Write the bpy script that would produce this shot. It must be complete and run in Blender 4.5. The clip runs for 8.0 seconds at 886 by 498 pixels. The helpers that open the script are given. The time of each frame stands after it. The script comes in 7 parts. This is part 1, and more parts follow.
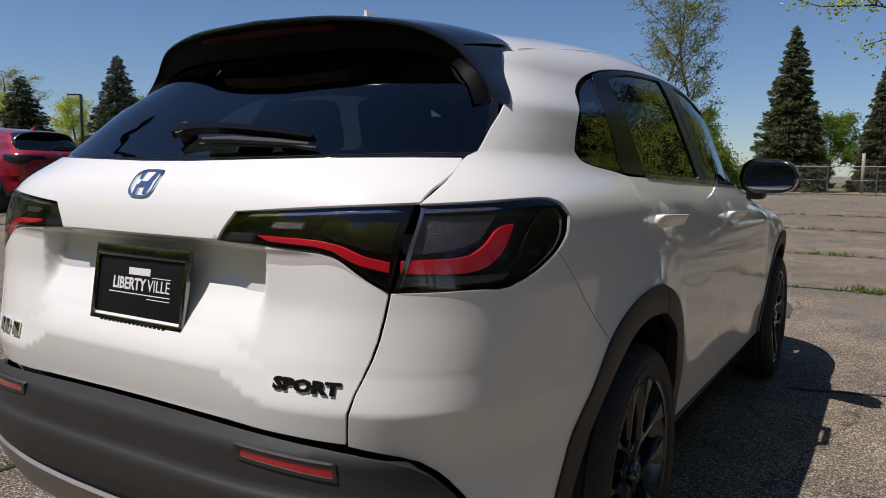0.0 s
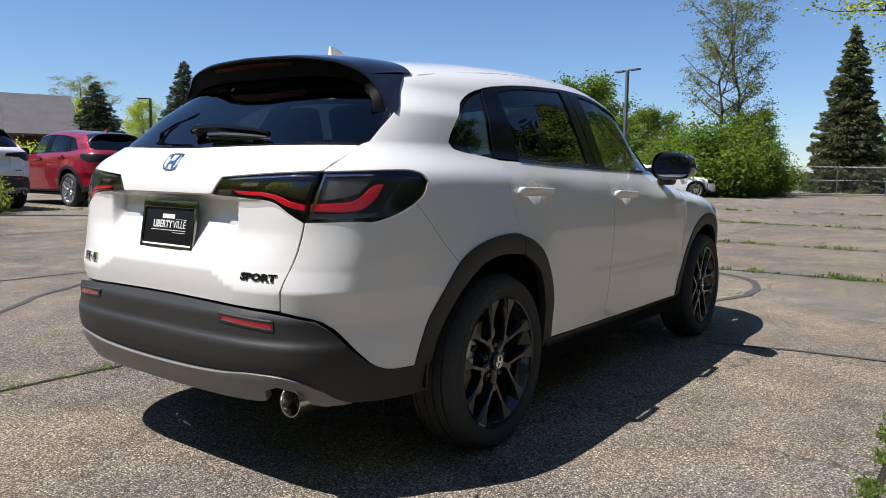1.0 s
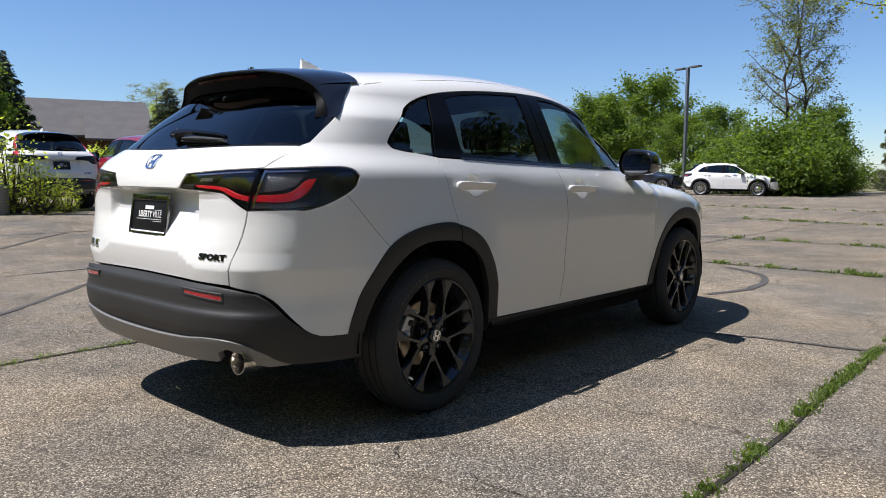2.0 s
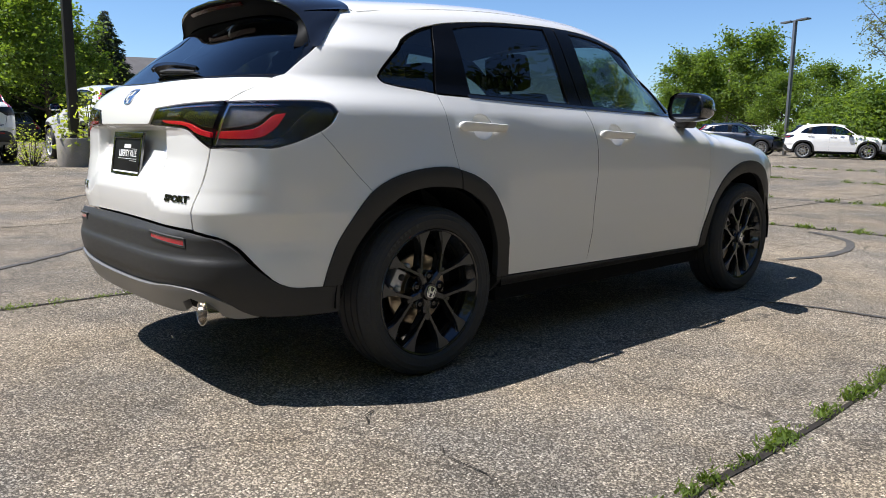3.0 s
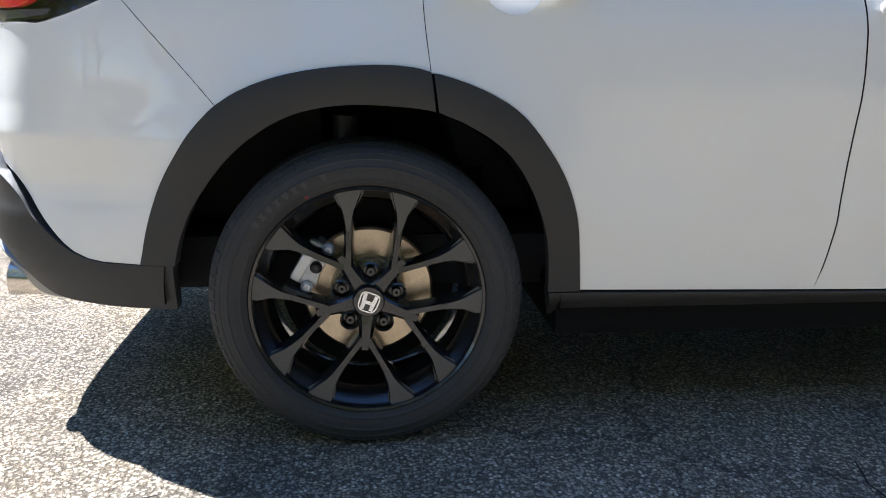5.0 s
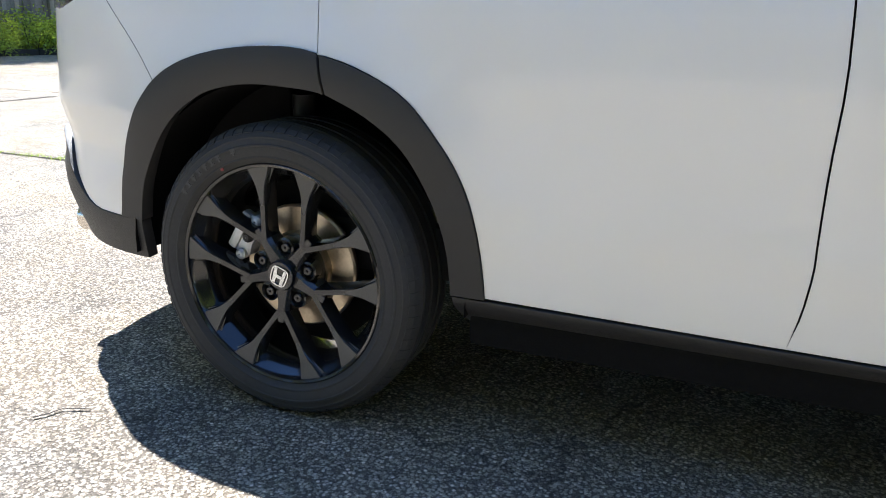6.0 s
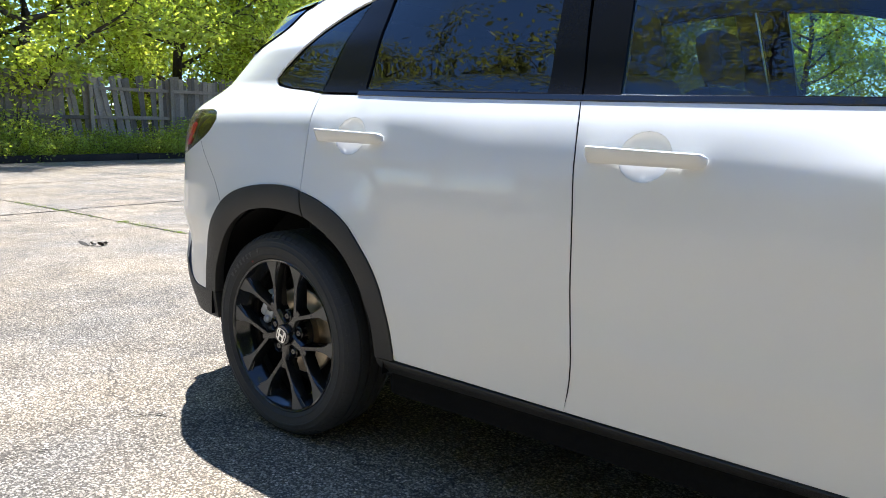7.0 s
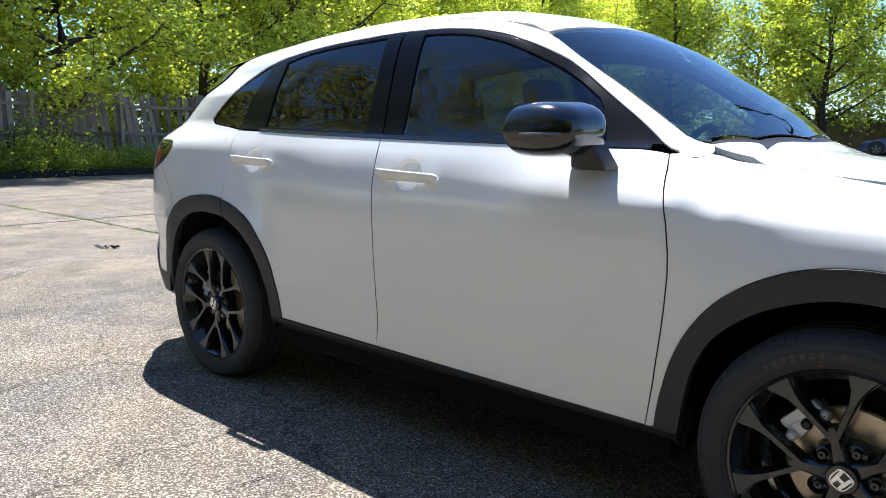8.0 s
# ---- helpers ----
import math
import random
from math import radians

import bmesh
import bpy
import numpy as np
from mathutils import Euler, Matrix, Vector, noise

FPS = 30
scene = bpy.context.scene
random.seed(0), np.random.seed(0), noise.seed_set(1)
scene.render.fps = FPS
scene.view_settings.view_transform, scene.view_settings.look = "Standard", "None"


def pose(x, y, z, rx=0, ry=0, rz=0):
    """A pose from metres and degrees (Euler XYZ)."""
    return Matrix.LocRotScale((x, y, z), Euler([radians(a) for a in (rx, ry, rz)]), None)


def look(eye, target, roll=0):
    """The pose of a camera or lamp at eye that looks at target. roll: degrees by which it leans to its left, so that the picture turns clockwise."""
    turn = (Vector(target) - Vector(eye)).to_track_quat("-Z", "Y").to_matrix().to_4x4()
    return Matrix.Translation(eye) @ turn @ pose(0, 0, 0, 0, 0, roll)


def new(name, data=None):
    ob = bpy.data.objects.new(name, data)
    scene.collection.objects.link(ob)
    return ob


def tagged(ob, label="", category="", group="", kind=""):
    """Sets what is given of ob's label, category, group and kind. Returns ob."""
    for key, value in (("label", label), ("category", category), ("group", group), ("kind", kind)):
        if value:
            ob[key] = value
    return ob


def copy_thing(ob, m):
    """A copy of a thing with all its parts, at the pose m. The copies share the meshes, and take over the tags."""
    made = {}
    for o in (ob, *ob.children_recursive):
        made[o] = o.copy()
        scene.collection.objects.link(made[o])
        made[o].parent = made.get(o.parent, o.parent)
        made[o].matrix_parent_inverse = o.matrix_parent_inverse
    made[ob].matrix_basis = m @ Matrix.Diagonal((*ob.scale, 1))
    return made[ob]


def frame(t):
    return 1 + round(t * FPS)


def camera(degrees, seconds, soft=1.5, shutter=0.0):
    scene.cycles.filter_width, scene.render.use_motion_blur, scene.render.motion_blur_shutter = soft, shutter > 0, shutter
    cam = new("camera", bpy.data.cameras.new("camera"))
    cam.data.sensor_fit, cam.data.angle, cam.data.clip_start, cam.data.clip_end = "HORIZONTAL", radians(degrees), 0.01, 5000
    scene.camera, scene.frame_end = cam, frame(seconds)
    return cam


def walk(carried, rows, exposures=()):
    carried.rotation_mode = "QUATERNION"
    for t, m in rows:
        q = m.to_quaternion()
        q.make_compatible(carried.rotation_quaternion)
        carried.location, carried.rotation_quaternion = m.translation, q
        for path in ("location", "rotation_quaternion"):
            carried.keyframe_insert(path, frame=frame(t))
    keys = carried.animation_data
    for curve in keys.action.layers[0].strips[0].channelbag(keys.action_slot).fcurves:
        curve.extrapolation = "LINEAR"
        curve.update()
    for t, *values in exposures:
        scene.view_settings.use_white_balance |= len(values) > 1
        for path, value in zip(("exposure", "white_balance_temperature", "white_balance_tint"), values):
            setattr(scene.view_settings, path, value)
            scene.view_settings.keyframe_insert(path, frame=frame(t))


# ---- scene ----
cam = camera(62.0, 8.0, 0.9)
PATH = [
    (0, (-1.914, -1.437, 1.151), (-0.218, -0.398, 0.941), 0.7),
    (0.5, (-2.184, -1.92, 1.116), (-0.533, -0.811, 0.908), 0.8),
    (1, (-2.458, -2.389, 1.093), (-0.848, -1.221, 0.885), 0.8),
    (2.5, (-2.405, -3.157, 1.057), (-0.984, -1.77, 0.819), 0.4),
    (3, (-1.941, -3.115, 0.994), (-0.62, -1.647, 0.68), 0.8),
    (3.5, (-1.411, -2.949, 0.958), (-0.243, -1.37, 0.582), 0.9),
    (4, (-0.888, -2.784, 0.915), (0.063, -1.073, 0.51), 1.2),
    (4.2, (-0.695, -2.695, 0.89), (0.135, -0.929, 0.451), 1.4),
    (4.5, (-0.439, -2.604, 0.877), (0.184, -0.763, 0.405), 1.0),
    (6, (0.941, -2.237, 0.897), (0.231, -0.457, 0.323), 1.0),
    (6.5, (1.434, -2.291, 0.941), (0.364, -0.663, 0.489), 0.6),
    (7, (1.931, -2.418, 1.054), (0.691, -0.884, 0.721), 0.8),
    (7.5, (2.474, -2.543, 1.096), (1.174, -1.052, 0.804), 0.7),
    (8, (3.023, -2.702, 1.125), (1.715, -1.219, 0.822), 0.4),
]
walk(cam, [(t, look(eye, target, roll)) for t, eye, target, roll in PATH],
     [(0.0, 0.02, 6450, 15), (0.5, 0.3, 6300, 14), (1.0, 0.58, 6200, 13), (2.5, 0.64, 6180, 12), (3.0, 0.80, 6150, 11), (3.5, 1.06, 6010, 11), (4.0, 1.37, 5900, 11), (4.5, 1.72, 5810, 11),
      (6.0, 2.32, 5820, 10), (6.5, 2.16, 5830, 10), (7.0, 1.85, 5830, 10), (8.0, 1.50, 5830, 10)])

from mathutils.geometry import delaunay_2d_cdt as delaunay
# ---- daylight: high sun from behind and to the left of the car ----
SUN_WAY = Vector((0.44, -0.34, -1.0))
world = bpy.data.worlds.new("sky")
scene.world = world
world.use_nodes = True
sky = world.node_tree.nodes.new("ShaderNodeTexSky")
sky.sky_type, sky.sun_disc = "NISHITA", False
sky.sun_elevation, sky.sun_rotation = radians(61), radians(-53)
sky.altitude, sky.air_density, sky.dust_density, sky.ozone_density = 200, 1.0, 0.0, 3.5
tint = world.node_tree.nodes.new("ShaderNodeMix")
tint.data_type, tint.blend_type = "RGBA", "MULTIPLY"
tint.inputs["Factor"].default_value, tint.inputs[7].default_value = 1.0, (0.85, 0.96, 1.10, 1)
world.node_tree.links.new(sky.outputs[0], tint.inputs[6])
world.node_tree.links.new(tint.outputs[2], world.node_tree.nodes["Background"].inputs[0])
world.node_tree.nodes["Background"].inputs[1].default_value = 0.073
sun = new("sun", bpy.data.lights.new("sun", "SUN"))
sun.data.energy, sun.data.angle, sun.data.color = 4.7, radians(0.53), (1.0, 0.955, 0.90)
sun.rotation_mode = "QUATERNION"
sun.rotation_quaternion = SUN_WAY.to_track_quat("-Z", "Y")


# ---- materials ----
def nodes_of(name):
    m = bpy.data.materials.new(name)
    m.use_nodes = True
    return m, m.node_tree.nodes, m.node_tree.links, m.node_tree.nodes["Principled BSDF"]


def mat(name, color, rough=0.5, metal=0.0, coat=0.0, spec=0.5, grain=(60, 0.08), stain=(3, 0.10), bump=(0, 0), vary=0.0, sheen_rough=0.0, random_hue=0.0):
    """A surface of one base colour with fine grain, broad staining and relief, all at real size."""
    m, n, l, b = nodes_of(name)
    at = n.new("ShaderNodeTexCoord")
    fine, broad = n.new("ShaderNodeTexNoise"), n.new("ShaderNodeTexNoise")
    for tex, (scale, _) in ((fine, grain), (broad, stain)):
        tex.inputs["Scale"].default_value, tex.inputs["Detail"].default_value = scale, 5
        l.new(at.outputs["Object"], tex.inputs["Vector"])
    value = n.new("ShaderNodeMath")
    value.operation = "MULTIPLY_ADD"
    value.inputs[1].default_value = 2 * grain[1]
    l.new(fine.outputs["Fac"], value.inputs[0])
    value.inputs[2].default_value = 1 - grain[1] - stain[1]
    add = n.new("ShaderNodeMath")
    add.operation = "MULTIPLY_ADD"
    add.inputs[1].default_value = 2 * stain[1]
    l.new(broad.outputs["Fac"], add.inputs[0])
    l.new(value.outputs[0], add.inputs[2])
    last = add
    if vary:
        info = n.new("ShaderNodeObjectInfo")
        tone = n.new("ShaderNodeMath")
        tone.operation = "MULTIPLY_ADD"
        tone.inputs[1].default_value = 2 * vary
        l.new(info.outputs["Random"], tone.inputs[0])
        tone.inputs[2].default_value = 1 - vary
        both = n.new("ShaderNodeMath")
        both.operation = "MULTIPLY"
        l.new(tone.outputs[0], both.inputs[0])
        l.new(add.outputs[0], both.inputs[1])
        last = both
    mix = n.new("ShaderNodeMix")
    mix.data_type, mix.blend_type = "RGBA", "MULTIPLY"
    mix.inputs["Factor"].default_value = 1
    mix.inputs[6].default_value = (*color, 1)
    l.new(last.outputs[0], mix.inputs[7])
    l.new(mix.outputs[2], b.inputs["Base Color"])
    b.inputs["Roughness"].default_value, b.inputs["Metallic"].default_value = rough, metal
    b.inputs["Coat Weight"].default_value, b.inputs["Coat Roughness"].default_value = coat, 0.03
    b.inputs["Specular IOR Level"].default_value = spec
    if sheen_rough:
        r = n.new("ShaderNodeMath")
        r.operation = "MULTIPLY_ADD"
        r.inputs[1].default_value, r.inputs[2].default_value = sheen_rough, rough - sheen_rough / 2
        l.new(broad.outputs["Fac"], r.inputs[0])
        l.new(r.outputs[0], b.inputs["Roughness"])
    if bump[0]:
        tex, bp = n.new("ShaderNodeTexNoise"), n.new("ShaderNodeBump")
        tex.inputs["Scale"].default_value, tex.inputs["Detail"].default_value = bump[0], 4
        l.new(at.outputs["Object"], tex.inputs["Vector"])
        l.new(tex.outputs["Fac"], bp.inputs["Height"])
        bp.inputs["Distance"].default_value = bump[1]
        l.new(bp.outputs["Normal"], b.inputs["Normal"])
    return m


def glass(name, tint, ior=1.5):
    """A thin tinted pane: what lies behind shows through, and it mirrors more at a slant."""
    m, n, l, b = nodes_of(name)
    n.remove(b)
    clear, gloss, mix, slant, power, fres = (n.new("ShaderNodeBsdfTransparent"), n.new("ShaderNodeBsdfGlossy"), n.new("ShaderNodeMixShader"),
                                             n.new("ShaderNodeLayerWeight"), n.new("ShaderNodeMath"), n.new("ShaderNodeMath"))
    least = ((ior - 1) / (ior + 1)) ** 2
    slant.inputs["Blend"].default_value = 0.5
    power.operation, power.inputs[1].default_value = "POWER", 5.0
    fres.operation, fres.inputs[1].default_value, fres.inputs[2].default_value = "MULTIPLY_ADD", 1 - least, least
    l.new(slant.outputs["Facing"], power.inputs[0])
    l.new(power.outputs[0], fres.inputs[0])
    clear.inputs[0].default_value = (*tint, 1)
    gloss.inputs["Roughness"].default_value = 0.004
    l.new(fres.outputs[0], mix.inputs[0])
    l.new(clear.outputs[0], mix.inputs[1])
    l.new(gloss.outputs[0], mix.inputs[2])
    l.new(mix.outputs[0], n["Material Output"].inputs[0])
    return m


PAINT = mat("white_pearl_paint", (0.80, 0.79, 0.755), 0.40, 0.0, 1.0, 0.15, (900, 0.02), (1.5, 0.015))
GAP = mat("dark_seam", (0.012, 0.012, 0.012), 0.7)
CLAD = mat("textured_black_plastic", (0.0285, 0.028, 0.0275), 0.50, 0, 0, 0.40, (500, 0.2), (4, 0.15), (900, 0.0006), sheen_rough=0.1)
PIANO = mat("gloss_black", (0.008, 0.008, 0.009), 0.12, 0, 0.6, 0.5, (40, 0.1), (3, 0.1))
RIMBLACK = mat("gloss_black_alloy", (0.013, 0.013, 0.0133), 0.14, 0.0, 0.4, 0.5, (80, 0.15), (5, 0.1))
PILLAR = mat("satin_black_trim", (0.005, 0.005, 0.0055), 0.24, 0, 0, 0.14, (200, 0.15), (3, 0.1))
UNDERSIDE = mat("matt_black_plastic", (0.003, 0.003, 0.003), 0.6, 0, 0, 0.08, (300, 0.2), (4, 0.2))
RIMFACE = mat("machined_dark_alloy", (0.075, 0.073, 0.070), 0.40, 0.3, 0.1, 0.5, (300, 0.25), (9, 0.2), (900, 0.0004))
RUBBER = mat("tyre_rubber", (0.038, 0.0375, 0.037), 0.72, 0, 0, 0.35, (120, 0.25), (7, 0.25), (350, 0.0008))
LINER = mat("wheel_well_felt", (0.008, 0.008, 0.008), 0.95, 0, 0, 0.1, (80, 0.3), (6, 0.2), (200, 0.002))
STEEL = mat("brake_steel", (0.50, 0.42, 0.31), 0.34, 1.0, 0, 0.5, (140, 0.2), (12, 0.2))
CASTING = mat("caliper_casting", (0.55, 0.56, 0.58), 0.42, 0.5, 0, 0.5, (60, 0.2), (12, 0.2))
CHROME = mat("chrome", (0.72, 0.73, 0.75), 0.10, 1.0, 0, 0.5, (50, 0.04), (4, 0.05))
SKID = mat("silver_grey_plastic", (0.21, 0.206, 0.20), 0.36, 0.35, 0, 0.5, (700, 0.10), (5, 0.08))
CABIN = mat("cabin_black_cloth", (0.016, 0.016, 0.017), 0.9, 0, 0, 0.2, (220, 0.3), (8, 0.2), (300, 0.001))
REFLECT = mat("red_reflector", (0.42, 0.012, 0.022), 0.16, 0, 0.8, 0.5, (500, 0.3), (20, 0.2), (700, 0.0006))
REDLIGHT = mat("red_light_guide", (0.72, 0.016, 0.032), 0.22, 0, 0.6, 0.5, (200, 0.12), (20, 0.12))
HOUSING = mat("lamp_housing", (0.012, 0.012, 0.014), 0.35, 0.3, 0, 0.5, (90, 0.25), (14, 0.3))
CLEARLENS = mat("lamp_optics", (0.13, 0.135, 0.145), 0.2, 0.6, 0.3, 0.5, (420, 0.6), (30, 0.2), (420, 0.002))
PLATE = mat("plate_black", (0.007, 0.007, 0.008), 0.45, 0, 0, 0.25, (80, 0.2), (9, 0.2))
WHITEINK = mat("white_print", (0.78, 0.78, 0.76), 0.5)
GREYINK = mat("grey_print", (0.16, 0.16, 0.16), 0.5)
PRIVACY = glass("privacy_glass", (0.17, 0.18, 0.185), 1.85)
DOORGLASS = glass("green_tinted_glass", (0.64, 0.79, 0.75), 1.90)
SCREEN = glass("screen_glass", (0.38, 0.46, 0.48), 2.6)
LENS = glass("smoked_lens", (0.86, 0.83, 0.83), 1.72)
MIRROR = mat("mirror_glass", (0.55, 0.57, 0.60), 0.02, 1.0, 0, 0.5, (3, 0.02), (1, 0.02))


# ---- building helpers ----
def finish(name, bm, material, parent=None, label="", smooth=True, angle=None):
    me = bpy.data.meshes.new(name)
    bm.normal_update()
    bm.to_mesh(me)
    bm.free()
    me.materials.append(material)
    if smooth:
        me.shade_smooth()
        if angle:
            me.set_sharp_from_angle(angle=radians(angle))
    ob = new(name, me)
    if parent:
        ob.parent = parent
    return tagged(ob, label)


def part(name, bm, material, parent, label="", smooth=True, angle=35):
    return finish(name, bm, material, parent, label, smooth, angle)


def thing(name, label, category, m=None, group="", kind=""):
    ob = new(name)
    ob.empty_display_size = 0.2
    if m:
        ob.matrix_basis = m
    return tagged(ob, label, category, group, kind)


def box(bm, x0, x1, y0, y1, z0, z1, bevel=0.0, m=None):
    """Adds a box with rounded edges."""
    made = bmesh.ops.create_cube(bm, size=1, matrix=Matrix.LocRotScale(((x0 + x1) / 2, (y0 + y1) / 2, (z0 + z1) / 2), None, (abs(x1 - x0), abs(y1 - y0), abs(z1 - z0))))
    verts = made["verts"]
    if bevel:
        edges = list({e for v in verts for e in v.link_edges})
        out = bmesh.ops.bevel(bm, geom=edges, offset=bevel, segments=2, profile=0.6, affect="EDGES")
        verts = list({v for f in out["faces"] for v in f.verts} | {v for v in verts if v.is_valid})
    if m:
        bmesh.ops.transform(bm, matrix=m, verts=verts)
    return verts


def lathe(bm, profile, steps=64, axis="y", closed=False):
    """Spins (radius, along) pairs round an axis through the origin."""
    rings = []
    for r, a in profile:
        ring = []
        for k in range(steps):
            w = 2 * math.pi * k / steps
            c, s = r * math.cos(w), r * math.sin(w)
            ring.append(bm.verts.new((c, a, s) if axis == "y" else (c, s, a) if axis == "z" else (a, c, s)))
        rings.append(ring)
    pairs = list(zip(rings, rings[1:])) + ([(rings[-1], rings[0])] if closed else [])
    for p, q in pairs:
        for k in range(steps):
            bm.faces.new((p[k], p[(k + 1) % steps], q[(k + 1) % steps], q[k]))
    return rings


def loft(bm, sections, closed=True, caps=True):
    """Joins like-numbered sections of points, each a ring."""
    rings = [[bm.verts.new(p) for p in s] for s in sections]
    n = len(rings[0])
    for p, q in zip(rings, rings[1:]):
        for k in range(n if closed else n - 1):
            bm.faces.new((p[k], p[(k + 1) % n], q[(k + 1) % n], q[k]))
    if caps:
        bm.faces.new(rings[0][::-1])
        bm.faces.new(rings[-1])
    return rings


def tube(bm, points, radii, sides=8, caps=True):
    """A round bar along a line of points."""
    pts = [Vector(p) for p in points]
    secs = []
    for i, p in enumerate(pts):
        way = (pts[min(i + 1, len(pts) - 1)] - pts[max(i - 1, 0)]).normalized()
        q = way.to_track_quat("Z", "Y")
        r = radii[i] if hasattr(radii, "__len__") else radii
        secs.append([p + q @ Vector((r * math.cos(2 * math.pi * k / sides), r * math.sin(2 * math.pi * k / sides), 0)) for k in range(sides)])
    return loft(bm, secs, True, caps)


def outline(points, rounds=2):
    """A closed line through the points with its gentle corners cut round and its sharp ones kept."""
    pts = [np.array(p, float) for p in points]
    for _ in range(rounds):
        cut = []
        for z, a, b in zip(pts[-1:] + pts[:-1], pts, pts[1:] + pts[:1]):
            d, e = a - z, b - a
            turn = abs(math.atan2(d[0] * e[1] - d[1] * e[0], d[0] * e[0] + d[1] * e[1]))
            if turn > 0.75:
                cut.append(a)
            else:
                cut += [a * 0.8 + z * 0.2, a * 0.8 + b * 0.2]
        pts = cut
    return np.array(pts)


def shrink(line, gap):
    """The closed line moved inwards."""
    d = np.roll(line, -1, 0) - np.roll(line, 1, 0)
    n = np.stack([-d[:, 1], d[:, 0]], 1)
    n /= np.maximum(np.linalg.norm(n, axis=1, keepdims=True), 1e-9)
    x, y = line[:, 0], line[:, 1]
    area = np.sum(x * np.roll(y, -1) - y * np.roll(x, -1))
    return line + n * gap * (1 if area > 0 else -1)


def even(line, step):
    """The closed line with more points, none further apart than step."""
    out = []
    for a, b in zip(line, np.roll(line, -1, 0)):
        k = max(1, int(np.ceil(np.linalg.norm(b - a) / step)))
        out += [a + (b - a) * i / k for i in range(k)]
    keep = [out[0]]
    for p in out[1:]:
        if np.linalg.norm(p - keep[-1]) > step * 0.15:
            keep.append(p)
    if np.linalg.norm(keep[0] - keep[-1]) < step * 0.15:
        keep.pop()
    return np.array(keep)


def within(pts, loops):
    """Which points lie inside the first loop and outside the others."""
    inside = np.zeros(len(pts), bool)
    for loop in loops:
        for a, b in zip(loop, np.roll(loop, -1, 0)):
            if a[1] == b[1]:
                continue
            cross = (a[1] > pts[:, 1]) != (b[1] > pts[:, 1])
            inside ^= cross & (pts[:, 0] < (b[0] - a[0]) * (pts[:, 1] - a[1]) / (b[1] - a[1]) + a[0])
    return inside


def sheet(name, loops, place, material, parent, label="", step=0.04, out=0.0, depth=0.018, gap=0.002, centre=(1.3, 0.0, 0.85), turn=0.0):
    """A curved panel: the area between closed lines laid on a surface, with its edge turned in."""
    fine = step * 0.6
    loops = [even(shrink(np.array(lp, float), gap if i == 0 else -gap), fine) for i, lp in enumerate(loops)]
    lo, hi = loops[0].min(0), loops[0].max(0)
    gx, gy = np.meshgrid(np.arange(lo[0] + step / 2, hi[0], step), np.arange(lo[1] + step / 2, hi[1], step))
    gx = gx + (np.arange(gx.shape[0])[:, None] % 2) * step / 2
    grid = np.stack([gx.ravel(), gy.ravel()], 1)
    grid = grid[within(grid, loops)]
    if len(grid):
        rim = np.concatenate(loops)
        near = np.array([np.min(np.sum((rim - g) ** 2, 1)) for g in grid])
        grid = grid[near > (0.45 * step) ** 2]
    pts, edges, k = [], [], 0
    for lp in loops:
        pts += list(lp)
        edges += [(k + i, k + (i + 1) % len(lp)) for i in range(len(lp))]
        k += len(lp)
    pts += list(grid)
    verts2, _, faces, *_ = delaunay([Vector(p) for p in pts], edges, [], 0, 1e-7)
    v2 = np.array([tuple(v) for v in verts2])
    tri = np.array([f for f in faces if len(f) == 3])
    tri = tri[within(v2[tri].mean(1), loops)]
    e = 0.002
    p0 = place(v2[:, 0], v2[:, 1])
    du = place(v2[:, 0] + e, v2[:, 1]) - place(v2[:, 0] - e, v2[:, 1])
    dv = place(v2[:, 0], v2[:, 1] + e) - place(v2[:, 0], v2[:, 1] - e)
    nor = np.cross(du, dv)
    nor /= np.maximum(np.linalg.norm(nor, axis=1, keepdims=True), 1e-12)
    flip = np.sum(nor * (p0 - np.array(centre))) < 0
    if flip:
        nor = -nor
    p0 = p0 + nor * out
    used = {}
    for i, j in [(t[a], t[(a + 1) % 3]) for t in tri for a in range(3)]:
        used[(i, j)] = used.get((i, j), 0) + 1
    rim = [(i, j) for (i, j) in used if (j, i) not in used]
    count = len(p0)
    ids = sorted({i for ij in rim for i in ij})
    top = {i: count + k for k, i in enumerate(ids)}
    low = {i: count + len(ids) + k for k, i in enumerate(ids)}
    sideways = {}
    for i, j in rim:
        d = np.cross(p0[j] - p0[i], nor[i])
        for v in (i, j):
            sideways[v] = sideways.get(v, 0) + d
    away = np.array([sideways[i] / max(np.linalg.norm(sideways[i]), 1e-9) for i in ids])
    flat = np.sum((np.cross(p0[tri[:, 1]] - p0[tri[:, 0]], p0[tri[:, 2]] - p0[tri[:, 0]])) * nor[tri[:, 0]]) < 0
    if flat:
        away = -away
    vs = np.concatenate([p0, p0[ids] + away * 0.0012 - nor[ids] * 0.0012, p0[ids] - nor[ids] * depth + away * 0.0012])
    ns = np.concatenate([nor, nor[ids] * 0.3 + away, away])
    fs = [tuple(t[::-1]) if flat else tuple(t) for t in tri]
    for i, j in rim:
        quad = [(i, j, top[j], top[i]), (top[i], top[j], low[j], low[i])]
        fs += [q if flat else q[::-1] for q in quad]
    me = bpy.data.meshes.new(name)
    me.from_pydata(vs.tolist(), [], [tuple(int(v) for v in f) for f in fs])
    me.materials.append(material)
    me.shade_smooth()
    ns /= np.maximum(np.linalg.norm(ns, axis=1, keepdims=True), 1e-9)
    me.normals_split_custom_set_from_vertices(ns.tolist())
    ob = new(name, me)
    ob.parent = parent
    return tagged(ob, label)



